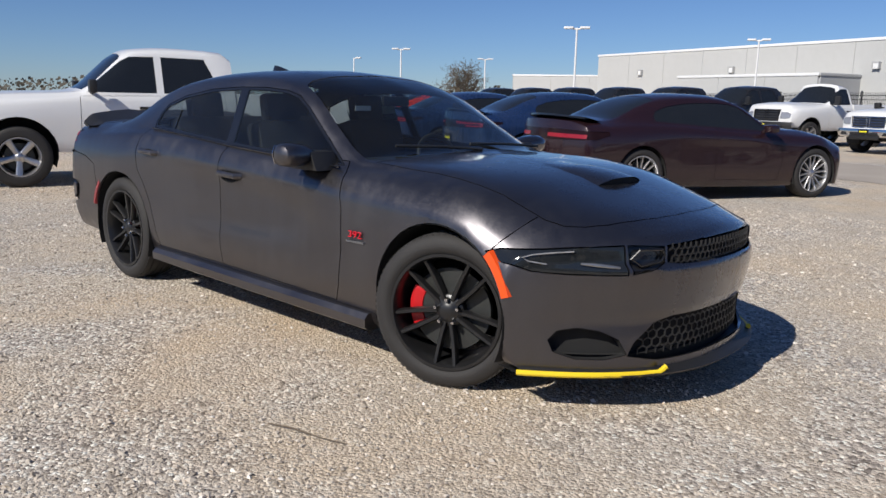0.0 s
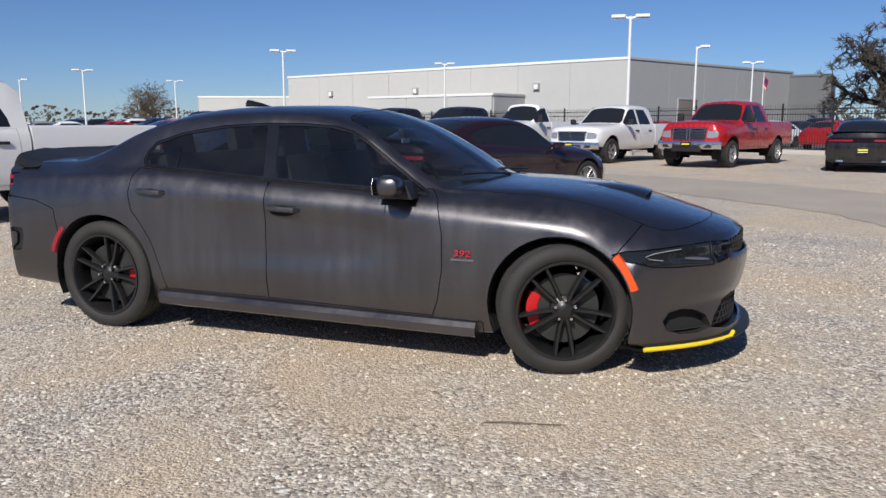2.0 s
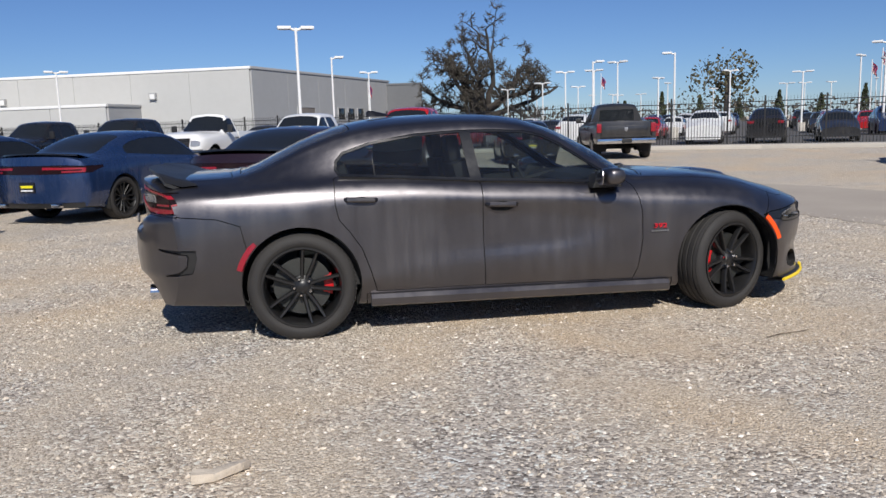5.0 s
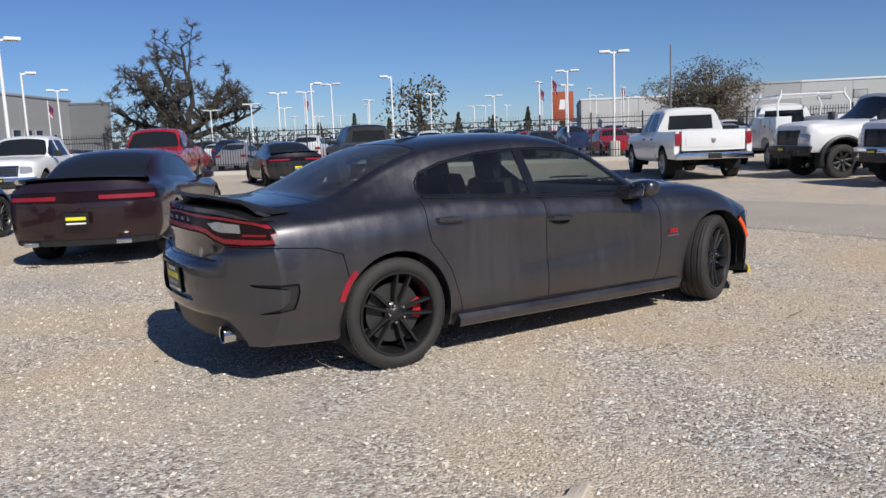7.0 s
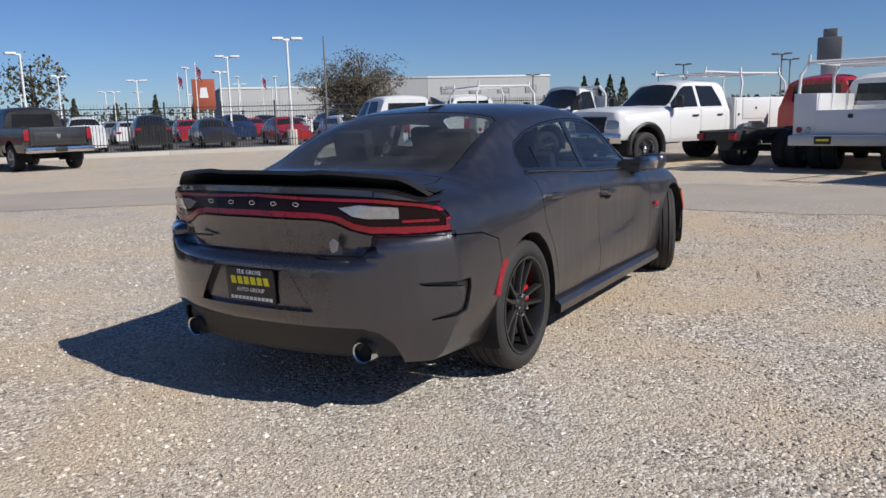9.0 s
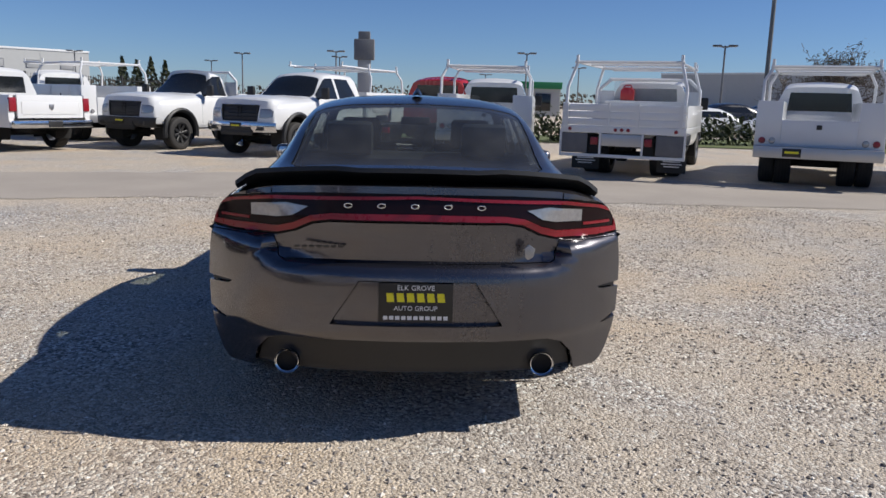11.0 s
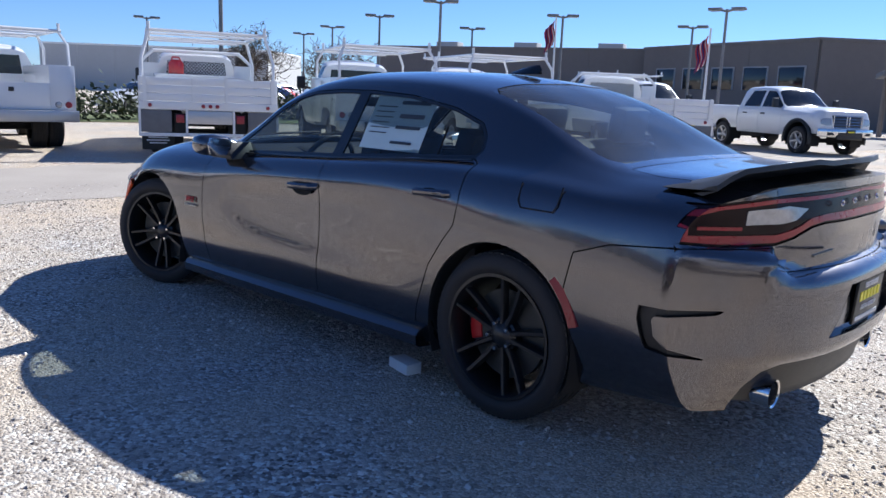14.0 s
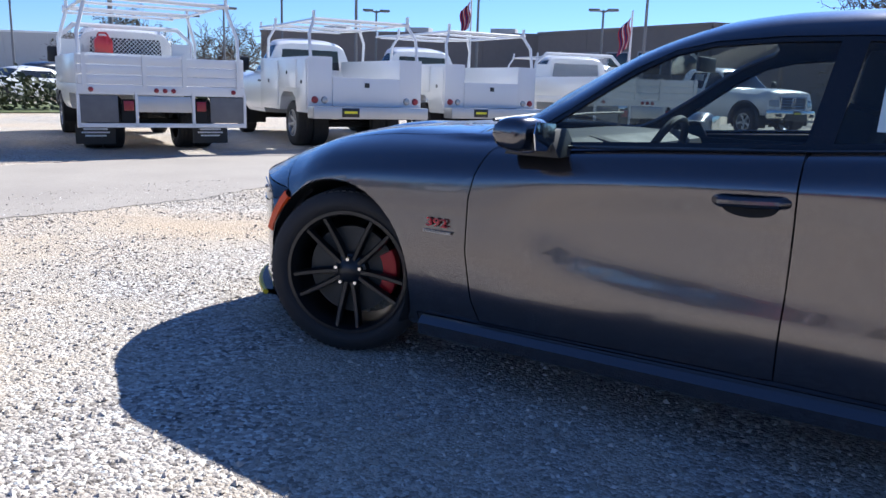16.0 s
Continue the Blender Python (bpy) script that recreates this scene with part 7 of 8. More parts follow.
M["twig"] = surface("dry_twigs", (0.15, 0.115, 0.085), 0.9, 0, (0.10, 0.08, 0.06), 3, 0.8)
M["tuft"] = surface("olive_tufts", (0.12, 0.11, 0.06), 0.9, 0, (0.08, 0.07, 0.04), 3, 0.8)
M["leaf"] = surface("dark_green_leaf", (0.045, 0.06, 0.025), 0.8, 0, (0.07, 0.075, 0.035), 2, 0.9)
M["grass"] = surface("grass_verge", (0.09, 0.13, 0.035), 0.9, 0, (0.16, 0.16, 0.07), 1.5, 0.8, 0.4, 60)
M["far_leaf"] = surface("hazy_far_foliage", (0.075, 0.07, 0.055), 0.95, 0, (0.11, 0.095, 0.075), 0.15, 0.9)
M["green"] = surface("green_fascia", (0.02, 0.22, 0.08), 0.5, 0, (0.02, 0.16, 0.06), 0.5, 0.5)
M["sign_red"] = surface("faded_red_sign", (0.38, 0.09, 0.04), 0.6, 0, (0.28, 0.06, 0.03), 1, 0.6)
M["flag_red"] = surface("flag_red", (0.45, 0.03, 0.04), 0.8, 0, (0.35, 0.02, 0.03), 3, 0.5)
M["flag_blue"] = surface("flag_blue", (0.02, 0.03, 0.16), 0.8, 0, (0.015, 0.02, 0.1), 3, 0.5)
M["chip"] = surface("pale_bark", (0.66, 0.58, 0.48), 0.9, 0, (0.42, 0.35, 0.27), 14, 0.8, 0.6, 60)
M["stick"] = surface("dry_stick", (0.16, 0.125, 0.085), 0.9, 0, (0.09, 0.07, 0.05), 30, 0.6)
m_st, n_st, l_st, b_st = nodes_of("loose_stone")
geo = n_st.new("ShaderNodeNewGeometry")
rp = n_st.new("ShaderNodeValToRGB")
for k_, (p_, c_) in enumerate([(0.0, (0.26, 0.22, 0.18)), (0.3, (0.42, 0.365, 0.30)), (0.6, (0.54, 0.475, 0.40)), (0.88, (0.66, 0.58, 0.48)), (1.0, (0.88, 0.82, 0.74))]):
    if k_ > 1:
        rp.color_ramp.elements.new(p_)
for e_, (p_, c_) in zip(rp.color_ramp.elements, [(0.0, (0.26, 0.22, 0.18)), (0.3, (0.42, 0.365, 0.30)), (0.6, (0.54, 0.475, 0.40)), (0.88, (0.66, 0.58, 0.48)), (1.0, (0.88, 0.82, 0.74))]):
    e_.position, e_.color = p_, rgba(c_)
l_st.new(geo.outputs["Random Per Island"], rp.inputs[0])
l_st.new(rp.outputs[0], b_st.inputs["Base Color"])
b_st.inputs["Roughness"].default_value = 0.9
M["stone"] = m_st

bm = bmesh.new()
bmesh.ops.create_grid(bm, x_segments=60, y_segments=60, size=900)
solo("ground", bm, M["gravel"], "pale grey and brown crushed gravel lot", "ground", kind="structure")


def ribbon(path, width, z):
    bm = bmesh.new()
    pts = [Vector((*p, 0)) for p in path]
    fine = []
    for i in range(len(pts) - 1):
        p0, p1, p2, p3 = pts[max(i - 1, 0)], pts[i], pts[i + 1], pts[min(i + 2, len(pts) - 1)]
        for k in range(60):
            t = k / 60
            fine.append(0.5 * (2 * p1 + (p2 - p0) * t + (2 * p0 - 5 * p1 + 4 * p2 - p3) * t * t + (3 * p1 - p0 - 3 * p2 + p3) * t ** 3))
    fine.append(pts[-1])
    rows = []
    for i, p in enumerate(fine):
        d = (fine[min(i + 1, len(fine) - 1)] - fine[max(i - 1, 0)]).normalized()
        s = Vector((-d.y, d.x, 0))
        w1 = width / 2 * (1 + 0.10 * noise.noise(p * 0.5) + 0.07 * noise.noise(p * 2.3) + 0.04 * noise.noise(p * 6.1))
        w2 = width / 2 * (1 + 0.10 * noise.noise(p * 0.5 + Vector((9, 9, 9))) + 0.07 * noise.noise(p * 2.3 + Vector((4, 1, 7))) + 0.04 * noise.noise(p * 6.1 + Vector((2, 8, 3))))
        rows.append([bm.verts.new((*(p + s * w * k).xy, z)) for w, k in ((w1, 1.0), (w1, 0.5), (w1, 0), (w2, -0.5), (w2, -1.0))])
    for a, b in zip(rows, rows[1:]):
        for j in range(4):
            bm.faces.new((a[j], a[j + 1], b[j + 1], b[j]))
    return bm


solo("drive", ribbon([(6.0, -60), (7.0, -22), (7.4, -8), (7.6, -2), (7.3, 3), (5.7, 8.3), (2.2, 12.6), (-4, 15.8), (-18, 21), (-70, 38)], 3.7, 0.006), M["drive"], "worn dusty grey drive across the lot", "road", kind="structure")
FENCE = [(-34.0, 62.0), (9.0, 31.5), (18.0, 25.0), (38.0, 10.8)]
bm = bmesh.new()
bm.faces.new([bm.verts.new((x, y, 0.02)) for x, y in ((-34, 63), (9, 32.4), (18, 25.9), (38, 11.7), (140, 11.7), (160, 190), (-34, 190))])
solo("road", bm, M["asphalt"], "dark asphalt of the lot behind the fence", "road", kind="structure")
bm = bmesh.new()
for (x0, y0), (x1, y1) in zip(FENCE, FENCE[1:]):
    d = Vector((x1 - x0, y1 - y0, 0))
    box(bm, 0, d.length, -1.15, -0.05, -0.05, 0.16, 0.02, Matrix.Translation((x0, y0, 0)) @ Matrix.Rotation(math.atan2(d.y, d.x), 4, "Z"))
solo("kerb", bm, M["concrete"], "pale concrete kerb along the fence", "kerb", kind="structure")

# fence: posts, rails, pickets
bar = bmesh.new()
box(bar, -0.015, 0.015, -0.015, 0.015, 0, 2.05)
for v in list(bar.verts):
    if v.co.z > 2:
        v.co.x *= 0.3
        v.co.y *= 0.3
picket = mesh_from(bar, "picket", M["fence_black"], False)
pb = bmesh.new()
box(pb, -0.035, 0.035, -0.035, 0.035, 0, 2.1, 0.005)
post_me = mesh_from(pb, "post", M["fence_black"], False)
fence = thing("metal_fence", "black steel picket fence on a concrete kerb", "fence", kind="structure")
fence.location = (9, 31.5, 0)
rest = bmesh.new()
count = 0
for si, ((x0, y0), (x1, y1)) in enumerate(zip(FENCE, FENCE[1:])):
    d = Vector((x1 - x0, y1 - y0, 0))
    n_ = int(d.length / 0.125)
    ang = math.atan2(d.y, d.x)
    for k in range(n_):
        p = Vector((x0, y0, 0.12)) + d * (k / n_)
        post = k % 19 == 0
        if post or (count < 280 and 4.0 < p.x < 30.0):
            ob = new("post" if post else "picket", post_me if post else picket)
            ob.parent = fence
            ob.matrix_basis = Matrix.Translation(p - Vector((9, 31.5, 0))) @ Matrix.Rotation(ang, 4, "Z")
            if not post:
                count += 1
        else:
            box(rest, -0.011, 0.011, -0.011, 0.011, 0, 2.02, 0, Matrix.Translation(p - Vector((9, 31.5, 0))))
    for z in (0.35, 1.62, 1.85):
        rb = bmesh.new()
        box(rb, 0, d.length, -0.016, 0.016, z - 0.018, z + 0.018)
        part("rail", rb, M["fence_black"], fence, at=Matrix.Translation((x0 - 9, y0 - 31.5, 0.12)) @ Matrix.Rotation(ang, 4, "Z"), smooth=False)
tagged(part("far_pickets", rest, M["fence_black"], fence, smooth=False), kind="stuff")


# ---- lamp posts ----
def lamp_post(double=True, mt="lamp_white", h=5.4):
    t = thing("street_lamp", "tall white car park lamp on a concrete base" if mt == "lamp_white" else "tall dark car park lamp", "lamp", "car park lamps")
    b = bmesh.new()
    lathe(b, [(0.0, 0.0), (0.3, 0.0), (0.3, 0.75), (0.27, 0.8), (0.0, 0.8)], 20, "z")
    part("base", b, M["concrete"], t)
    b = bmesh.new()
    tube(b, [(0, 0, 0.78), (0, 0, h)], [0.075, 0.055], 10)
    part("pole", b, M[mt], t)
    for s in ((1, -1) if double else (1,)):
        b = bmesh.new()
        tube(b, [(0, 0, h - 0.1), (s * 0.32, 0, h - 0.02)], 0.05, 8)
        part("arm", b, M[mt], t)
        b = bmesh.new()
        box(b, min(s * 0.2, s * 0.78), max(s * 0.2, s * 0.78), -0.17, 0.17, h - 0.06, h + 0.06, 0.03)
        hd_ = part("lamp_head", b, M[mt], t)
        b = bmesh.new()
        box(b, min(s * 0.28, s * 0.7), max(s * 0.28, s * 0.7), -0.13, 0.13, h - 0.08, h - 0.055, 0.008)
        part("lens", b, M["clear_lens"], hd_)
    return t


def place_lamps(rows, double, mt):
    src = lamp_post(double, mt)
    for i, (x, y, h, a) in enumerate(rows):
        mm = pose(x, y, 0, 0, 0, a) @ Matrix.Diagonal((1, 1, h / 5.4, 1))
        if i == 0:
            src.matrix_world = mm
        else:
            o = copy_thing(src, pose(x, y, 0, 0, 0, a))
            o.scale = (1, 1, h / 5.4)


place_lamps([(-23.3, 37.9, 5.7, 30), (-44.8, 44.1, 5.4, 40), (-1.6, 29.4, 5.75, 5), (32.1, 35.4, 5.4, -40), (26.1, 25.0, 5.4, -35), (-18.4, 53.7, 5.9, 20), (4.2, 62.5, 6.05, 0), (-48.4, 59.6, 5.4, 40), (62.4, 64.5, 5.4, -40), (20.0, 57.2, 5.4, -10)], True, "lamp_white")
place_lamps([(0.5, 46.4, 5.95, 0), (21.6, 40.8, 5.4, 160), (-60.6, 52.6, 5.4, 30), (18.4, 46.6, 5.4, 0)], False, "lamp_white")
place_lamps([(59.2, -9.4, 5.4, 80), (45.3, -20.2, 5.4, 70), (29.4, -25.6, 5.4, 50), (38.2, -29.3, 5.4, 50), (45.7, -32.5, 5.4, 50), (21.6, -22.3, 5.4, 40), (29.6, -33.3, 5.4, 45), (20.1, -29.4, 5.4, 35), (73.4, 7.0, 5.4, 90), (94.2, -9.4, 4.8, 90), (82.2, -18.6, 5.4, 80), (77.0, 34.0, 5.4, 100), (72.1, 16.2, 5.4, 95), (64.2, 6.5, 5.4, 90), (91.1, 23.8, 5.4, 90), (16.8, -36.5, 5.4, 20), (11.9, -29.8, 5.4, 10)], True, "pole_dark")
# small far lamps over the lot behind the fence
far = []
rng = random.Random(5)
for k in range(26):
    az, dist = radians(rng.uniform(44, 74)), rng.uniform(60, 115)
    far.append((-4 + dist * math.cos(az), -5 + dist * math.sin(az), rng.uniform(4.6, 5.8), rng.uniform(-50, 50)))
place_lamps(far, True, "lamp_white")

# ---- tall poles, signs, flags ----
t = thing("utility_pole", "very tall thin dark pole", "pole", at=pose(28.5, -15.5, 0))
b = bmesh.new()
tube(b, [(0, 0, 0), (0, 0, 13)], [0.11, 0.07], 10)
part("pole", b, M["pole_dark"], t)
t = thing("utility_pole", "thin dark pole behind the white pickup", "pole", at=pose(44.0, 37.0, 0))
b = bmesh.new()
tube(b, [(0, 0, 0), (0, 0, 7.6)], [0.09, 0.06], 10)
part("pole", b, M["pole_dark"], t)
t = thing("sign_tower", "dark tall roadside sign on a grey column", "sign", at=pose(105, 6.4, 0, 0, 0, 90))
b = bmesh.new()
box(b, -0.9, 0.9, -0.4, 0.4, 0, 7.2, 0.05)
part("column", b, M["wall_grey"], t)
b = bmesh.new()
box(b, -1.4, 1.4, -0.6, 0.6, 6.6, 9.4, 0.2)
box(b, -0.8, 0.8, -0.5, 0.5, 9.3, 10.4, 0.1)
part("sign_box", b, M["pole_dark"], t)
t = thing("pylon_sign", "faded orange-red sign panel on posts", "sign", at=pose(62, 70, 0, 0, 0, -40))
b = bmesh.new()
box(b, -1.3, 1.3, -0.3, 0.3, 2.6, 6.2, 0.05)
part("sign_box", b, M["sign_red"], t)
b = bmesh.new()
prism(b, [(-0.5, 4.0), (0.5, 4.0), (0.35, 5.2), (-0.35, 5.2)], "y", -0.32, -0.29)
part("sign_mark", b, M["lamp_white"], t, smooth=False)
b = bmesh.new()
for s in (1, -1):
    tube(b, [(s * 0.9, 0, 0), (s * 0.9, 0, 2.7)], 0.12, 8)
part("posts", b, M["lamp_white"], t)


def flag_pole(x, y, h, ang):
    t = thing("flagpole", "white pole with a hanging striped red, white and blue flag", "flag", "flags", pose(x, y, 0, 0, 0, ang))
    b = bmesh.new()
    tube(b, [(0, 0, 0), (0, 0, h)], [0.07, 0.04], 8)
    part("pole", b, M["lamp_white"], t)
    for k in range(9):
        b = bmesh.new()
        rows = []
        for i in range(7):
            zz = h - 0.3 - 1.2 * i / 6
            xa, xb = 0.05 + 0.05 * k + 0.05 * math.sin(i * 1.3), 0.05 + 0.05 * (k + 1) + 0.05 * math.sin(i * 1.3)
            rows.append([b.verts.new((xa, 0.10 * math.sin(k * 1.5 + i * 0.6), zz - 0.05 * k)), b.verts.new((xb, 0.10 * math.sin((k + 1) * 1.5 + i * 0.6), zz - 0.05 * (k + 1)))])
        for r0, r1 in zip(rows, rows[1:]):
            b.faces.new((r0[0], r0[1], r1[1], r1[0]))
        part("flag_strip", b, M["flag_red"] if k % 2 == 0 else (M["lamp_white"] if k % 4 == 1 else M["flag_blue"]), t)


flag_pole(20.5, -29.4, 5.5, 30)
flag_pole(12.4, -29.5, 4.6, 20)
for x, y, h in ((50.0, 58.0, 7.0), (33.5, 84.0, 6.8), (6.0, 86.0, 6.6), (60, 72, 7.0), (72, 70, 7.0)):
    flag_pole(x, y, h, -40)


# ---- buildings ----
def block(name, label, outline, h, mats, z0=0.0, coping=0.25):
    """A flat-roofed building: one wall object a side, roof and coping."""
    t = thing(name, label, "building")
    n_ = len(outline)
    for i in range(n_):
        (x0, y0), (x1, y1) = outline[i], outline[(i + 1) % n_]
        d = Vector((x1 - x0, y1 - y0, 0))
        at = Matrix.Translation((x0, y0, 0)) @ Matrix.Rotation(math.atan2(d.y, d.x), 4, "Z")
        b = bmesh.new()
        box(b, 0.05, d.length - 0.05, -0.10, 0.10, z0, h - 0.02)
        w = part("wall", b, mats[i % len(mats)], t, at=at, smooth=False)
        # tilt-up panels with open joints between them
        k = max(1, int(d.length / 5.4))
        b = bmesh.new()
        box(b, 0.02, d.length / k - 0.02, -0.15, 0.15, z0, h, 0)
        panel = mesh_from(b, "panel", mats[i % len(mats)], False)
        for j in range(k):
            part("panel", panel, None, w, at=pose(d.length * j / k, 0, 0))
        b = bmesh.new()
        box(b, -0.1, d.length + 0.1, -0.22, 0.22, h, h + coping, 0.03)
        part("coping", b, M["lamp_white"] if mats[i % len(mats)] is M["wall_white"] else mats[i % len(mats)], t, at=at)
    b = bmesh.new()
    b.faces.new([b.verts.new((x, y, h - 0.05)) for x, y in outline])
    part("roof", b, M["concrete"], t, smooth=False)
    return t


def opening(parent, p, q, u0, u1, z0, z1, mt, name="window", depth=0.22):
    """A framed opening set into the face from p to q, between u0 and u1 metres along it."""
    d = Vector((q[0] - p[0], q[1] - p[1], 0))
    at = Matrix.Translation((p[0], p[1], 0)) @ Matrix.Rotation(math.atan2(d.y, d.x), 4, "Z")
    b = bmesh.new()
    box(b, u0, u1, -depth, depth, z0, z1, 0.02)
    w = part(name, b, M[mt], parent, at=at)
    b = bmesh.new()
    for a0, a1, c0, c1 in ((u0 - 0.08, u1 + 0.08, z1, z1 + 0.1), (u0 - 0.08, u0, z0, z1), (u1, u1 + 0.08, z0, z1)):
        box(b, a0, a1, -depth - 0.04, depth + 0.04, c0, c1)
    part("frame", b, M["wall_grey"], w, smooth=False)


A_, B_, C_ = (-51.0, 85.6), (-6.1, 68.8), (9.4, 96.5)
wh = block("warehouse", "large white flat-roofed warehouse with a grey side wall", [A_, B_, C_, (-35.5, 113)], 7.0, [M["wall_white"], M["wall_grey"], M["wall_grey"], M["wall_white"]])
for u in (8, 22, 38):
    opening(wh, A_, B_, u, u + 0.5, 4.6, 5.1, "lamp_white", "wall_lamp", 0.45)
opening(wh, B_, C_, 8.0, 11.5, 0.0, 3.6, "wall_brown", "loading_door")
for u in (17, 19.5, 22):
    opening(wh, B_, C_, u, u + 1.6, 2.4, 3.6, "glass_black")
block("warehouse_annex", "low beige annex in front of the warehouse", [(-34.0, 73.5), (-18.5, 67.7), (-15.8, 75.0), (-31.3, 80.8)], 3.9, [M["wall_white"], M["wall_grey"]])
block("office_block", "dark grey block at the end of the warehouse", [(9.0, 96), (13.4, 95.2), (15, 105), (10, 106)], 6.6, [M["wall_slate"]])
block("store_building", "white low building behind the far lot", [(-75, 99), (-58, 106), (-62, 116), (-79, 109)], 5.2, [M["wall_white"], M["wall_grey"]])
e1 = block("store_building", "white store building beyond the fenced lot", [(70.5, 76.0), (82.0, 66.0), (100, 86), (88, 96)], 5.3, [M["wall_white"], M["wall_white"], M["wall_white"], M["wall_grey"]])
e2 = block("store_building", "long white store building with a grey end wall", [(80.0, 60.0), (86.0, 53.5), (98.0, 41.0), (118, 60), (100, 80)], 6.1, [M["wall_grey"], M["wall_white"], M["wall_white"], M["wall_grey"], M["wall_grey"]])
for k in range(4):
    opening(e2, (86.0, 53.5), (98.0, 41.0), 2 + 4 * k, 3.4 + 4 * k, 4.0, 4.9, "wall_grey", "vent")
gs = block("store_building", "low white store with a green fascia", [(83.0, -3.4), (82.0, -16.5), (98, -17), (99, -3)], 3.2, [M["wall_white"]], coping=0.05)
b = bmesh.new()
box(b, -0.4, 13.6, -0.4, 0.4, 3.0, 3.75, 0.05)
part("fascia", b, M["green"], gs, at=Matrix.Translation((83.0, -3.2, 0)) @ Matrix.Rotation(radians(-94.4), 4, "Z"))
for k in range(4):
    opening(gs, (83.0, -3.4), (82.0, -16.5), 1.5 + 3 * k, 3.2 + 3 * k, 0.6, 2.5, "glass_black")
s1 = block("office_building", "wide brown-grey flat-roofed building", [(60.0, -52.4), (33.5, -61.8), (40, -85), (70, -76)], 5.9, [M["wall_brown"]])
s2 = block("office_building", "brown-grey building with dark window bays", [(33.0, -60.0), (16.0, -53.3), (4, -66), (30, -84)], 5.9, [M["wall_brown"]])
for k in range(5):
    opening(s2, (33.0, -60.0), (16.0, -53.3), 2 + 3.3 * k, 4.2 + 3.3 * k, 2.6, 4.2, "glass_black")
for k in range(3):
    b = bmesh.new()
    box(b, -1.2, 1.2, -0.8, 0.8, 5.9, 6.8, 0.03)
    part("roof_unit", b, M["wall_grey"], s1, at=pose(55 - 8 * k, -58 - 3 * k, 0, 0, 0, 20))
opening(s1, (60.0, -52.4), (33.5, -61.8), 20, 22.5, 1.0, 2.6, "glass_black")
block("office_building", "pale building far behind the hedge", [(120, -40), (95, -62), (105, -75), (130, -52)], 6.4, [M["wall_white"]])
b = bmesh.new()
box(b, -4, 4, -2, 2, 3.2, 3.5, 0.05)
canopy = thing("canopy", "dark flat entrance canopy on posts", "canopy", at=pose(6.0, -46, 0, 0, 0, 20))
part("canopy_roof", b, M["pole_dark"], canopy)
for sx in (-3.6, 3.6):
    b = bmesh.new()
    tube(b, [(sx, 0, 0), (sx, 0, 3.3)], 0.14, 8)
    part("post", b, M["wall_brown"], canopy)


# ---- trees ----
def bare_tree(name, label, x, y, h, spread, seed, levels=5, trunk=0.42, droop=0.0, tufts=0, low=0.24, thin=0.017):
    rng = random.Random(seed)
    t = thing(name, label, "tree", at=pose(x, y, 0))
    limbs, twigs, leaves = bmesh.new(), bmesh.new(), bmesh.new()
    tips = []

    def grow(p, d, length, r, lev):
        pts, rs = [p], [r]
        steps = 5 if lev < 3 else 3
        q, dd = p.copy(), d.copy()
        for k in range(steps):
            wob = 0.55 if lev else 0.10
            dd = (dd + Vector((rng.uniform(-wob, wob), rng.uniform(-wob, wob), rng.uniform(-wob, wob) + (0.10 if lev < 3 else -droop)))).normalized()
            q = q + dd * length / steps
            pts.append(q.copy())
            rs.append(r * (1 - 0.5 * (k + 1) / steps))
            if lev < levels and k >= 1:
                for _ in range(2 if lev else 1):
                    if rng.random() < (0.85 if lev < 3 else 0.5):
                        out = Vector((rng.uniform(-1, 1), rng.uniform(-1, 1), rng.uniform(-0.25, 0.7)))
                        nd = (dd * 0.5 + out.normalized() * 0.95).normalized()
                        grow(q.copy(), nd, length * rng.uniform(0.45, 0.68), rs[-1] * 0.62, lev + 1)
        tube(limbs if lev < 3 else twigs, pts, [max(v, thin) for v in rs], 8 if lev < 1 else (5 if lev < 3 else 3), False)
        if lev >= levels - 1:
            tips.append(q.copy())
    base = Vector((0, 0, 0))
    th = h * low
    tube(limbs, [base - Vector((0, 0, 0.1)), Vector((0.03, 0, th * 0.25)), Vector((0.05, 0.05, th * 0.6)), Vector((0, 0.1, th))], [trunk * 1.35, trunk, trunk * 0.9, trunk * 0.85], 12, False)
    n0 = 9
    for k in range(n0):
        a = 2 * math.pi * (k + rng.uniform(-0.2, 0.2)) / n0
        el = radians(rng.choice((12, 28, 45, 62)) + rng.uniform(-6, 6))
        d = Vector((math.cos(a) * math.cos(el), math.sin(a) * math.cos(el), math.sin(el)))
        reach = spread * 0.40 * math.cos(el) + (h - th) * 0.46 * math.sin(el)
        grow(Vector((0, 0.1, th * rng.uniform(0.85, 1.0))), d, reach, trunk * 0.5, 1)
    part("trunk", limbs, M["bark"], t, "thick gnarled bare limbs")
    part("twig_mass", twigs, M["twig"], t)
    for p in tips:
        for _ in range(tufts):
            c = p + Vector((rng.gauss(0, 0.22), rng.gauss(0, 0.22), rng.gauss(0, 0.18)))
            s = rng.uniform(0.05, 0.13)
            n1 = Vector((rng.uniform(-1, 1), rng.uniform(-1, 1), rng.uniform(-1, 1))).normalized()
            a1 = n1.orthogonal().normalized()
            b1 = n1.cross(a1)
            leaves.faces.new([leaves.verts.new(c + a1 * s * u + b1 * s * 0.5 * v) for u, v in ((-1, 0), (0, -1), (1, 0), (0, 1))])
    if tufts:
        part("crown", leaves, M["tuft"], t, "sparse olive-brown tufts", smooth=False)
    else:
        leaves.free()
    return t


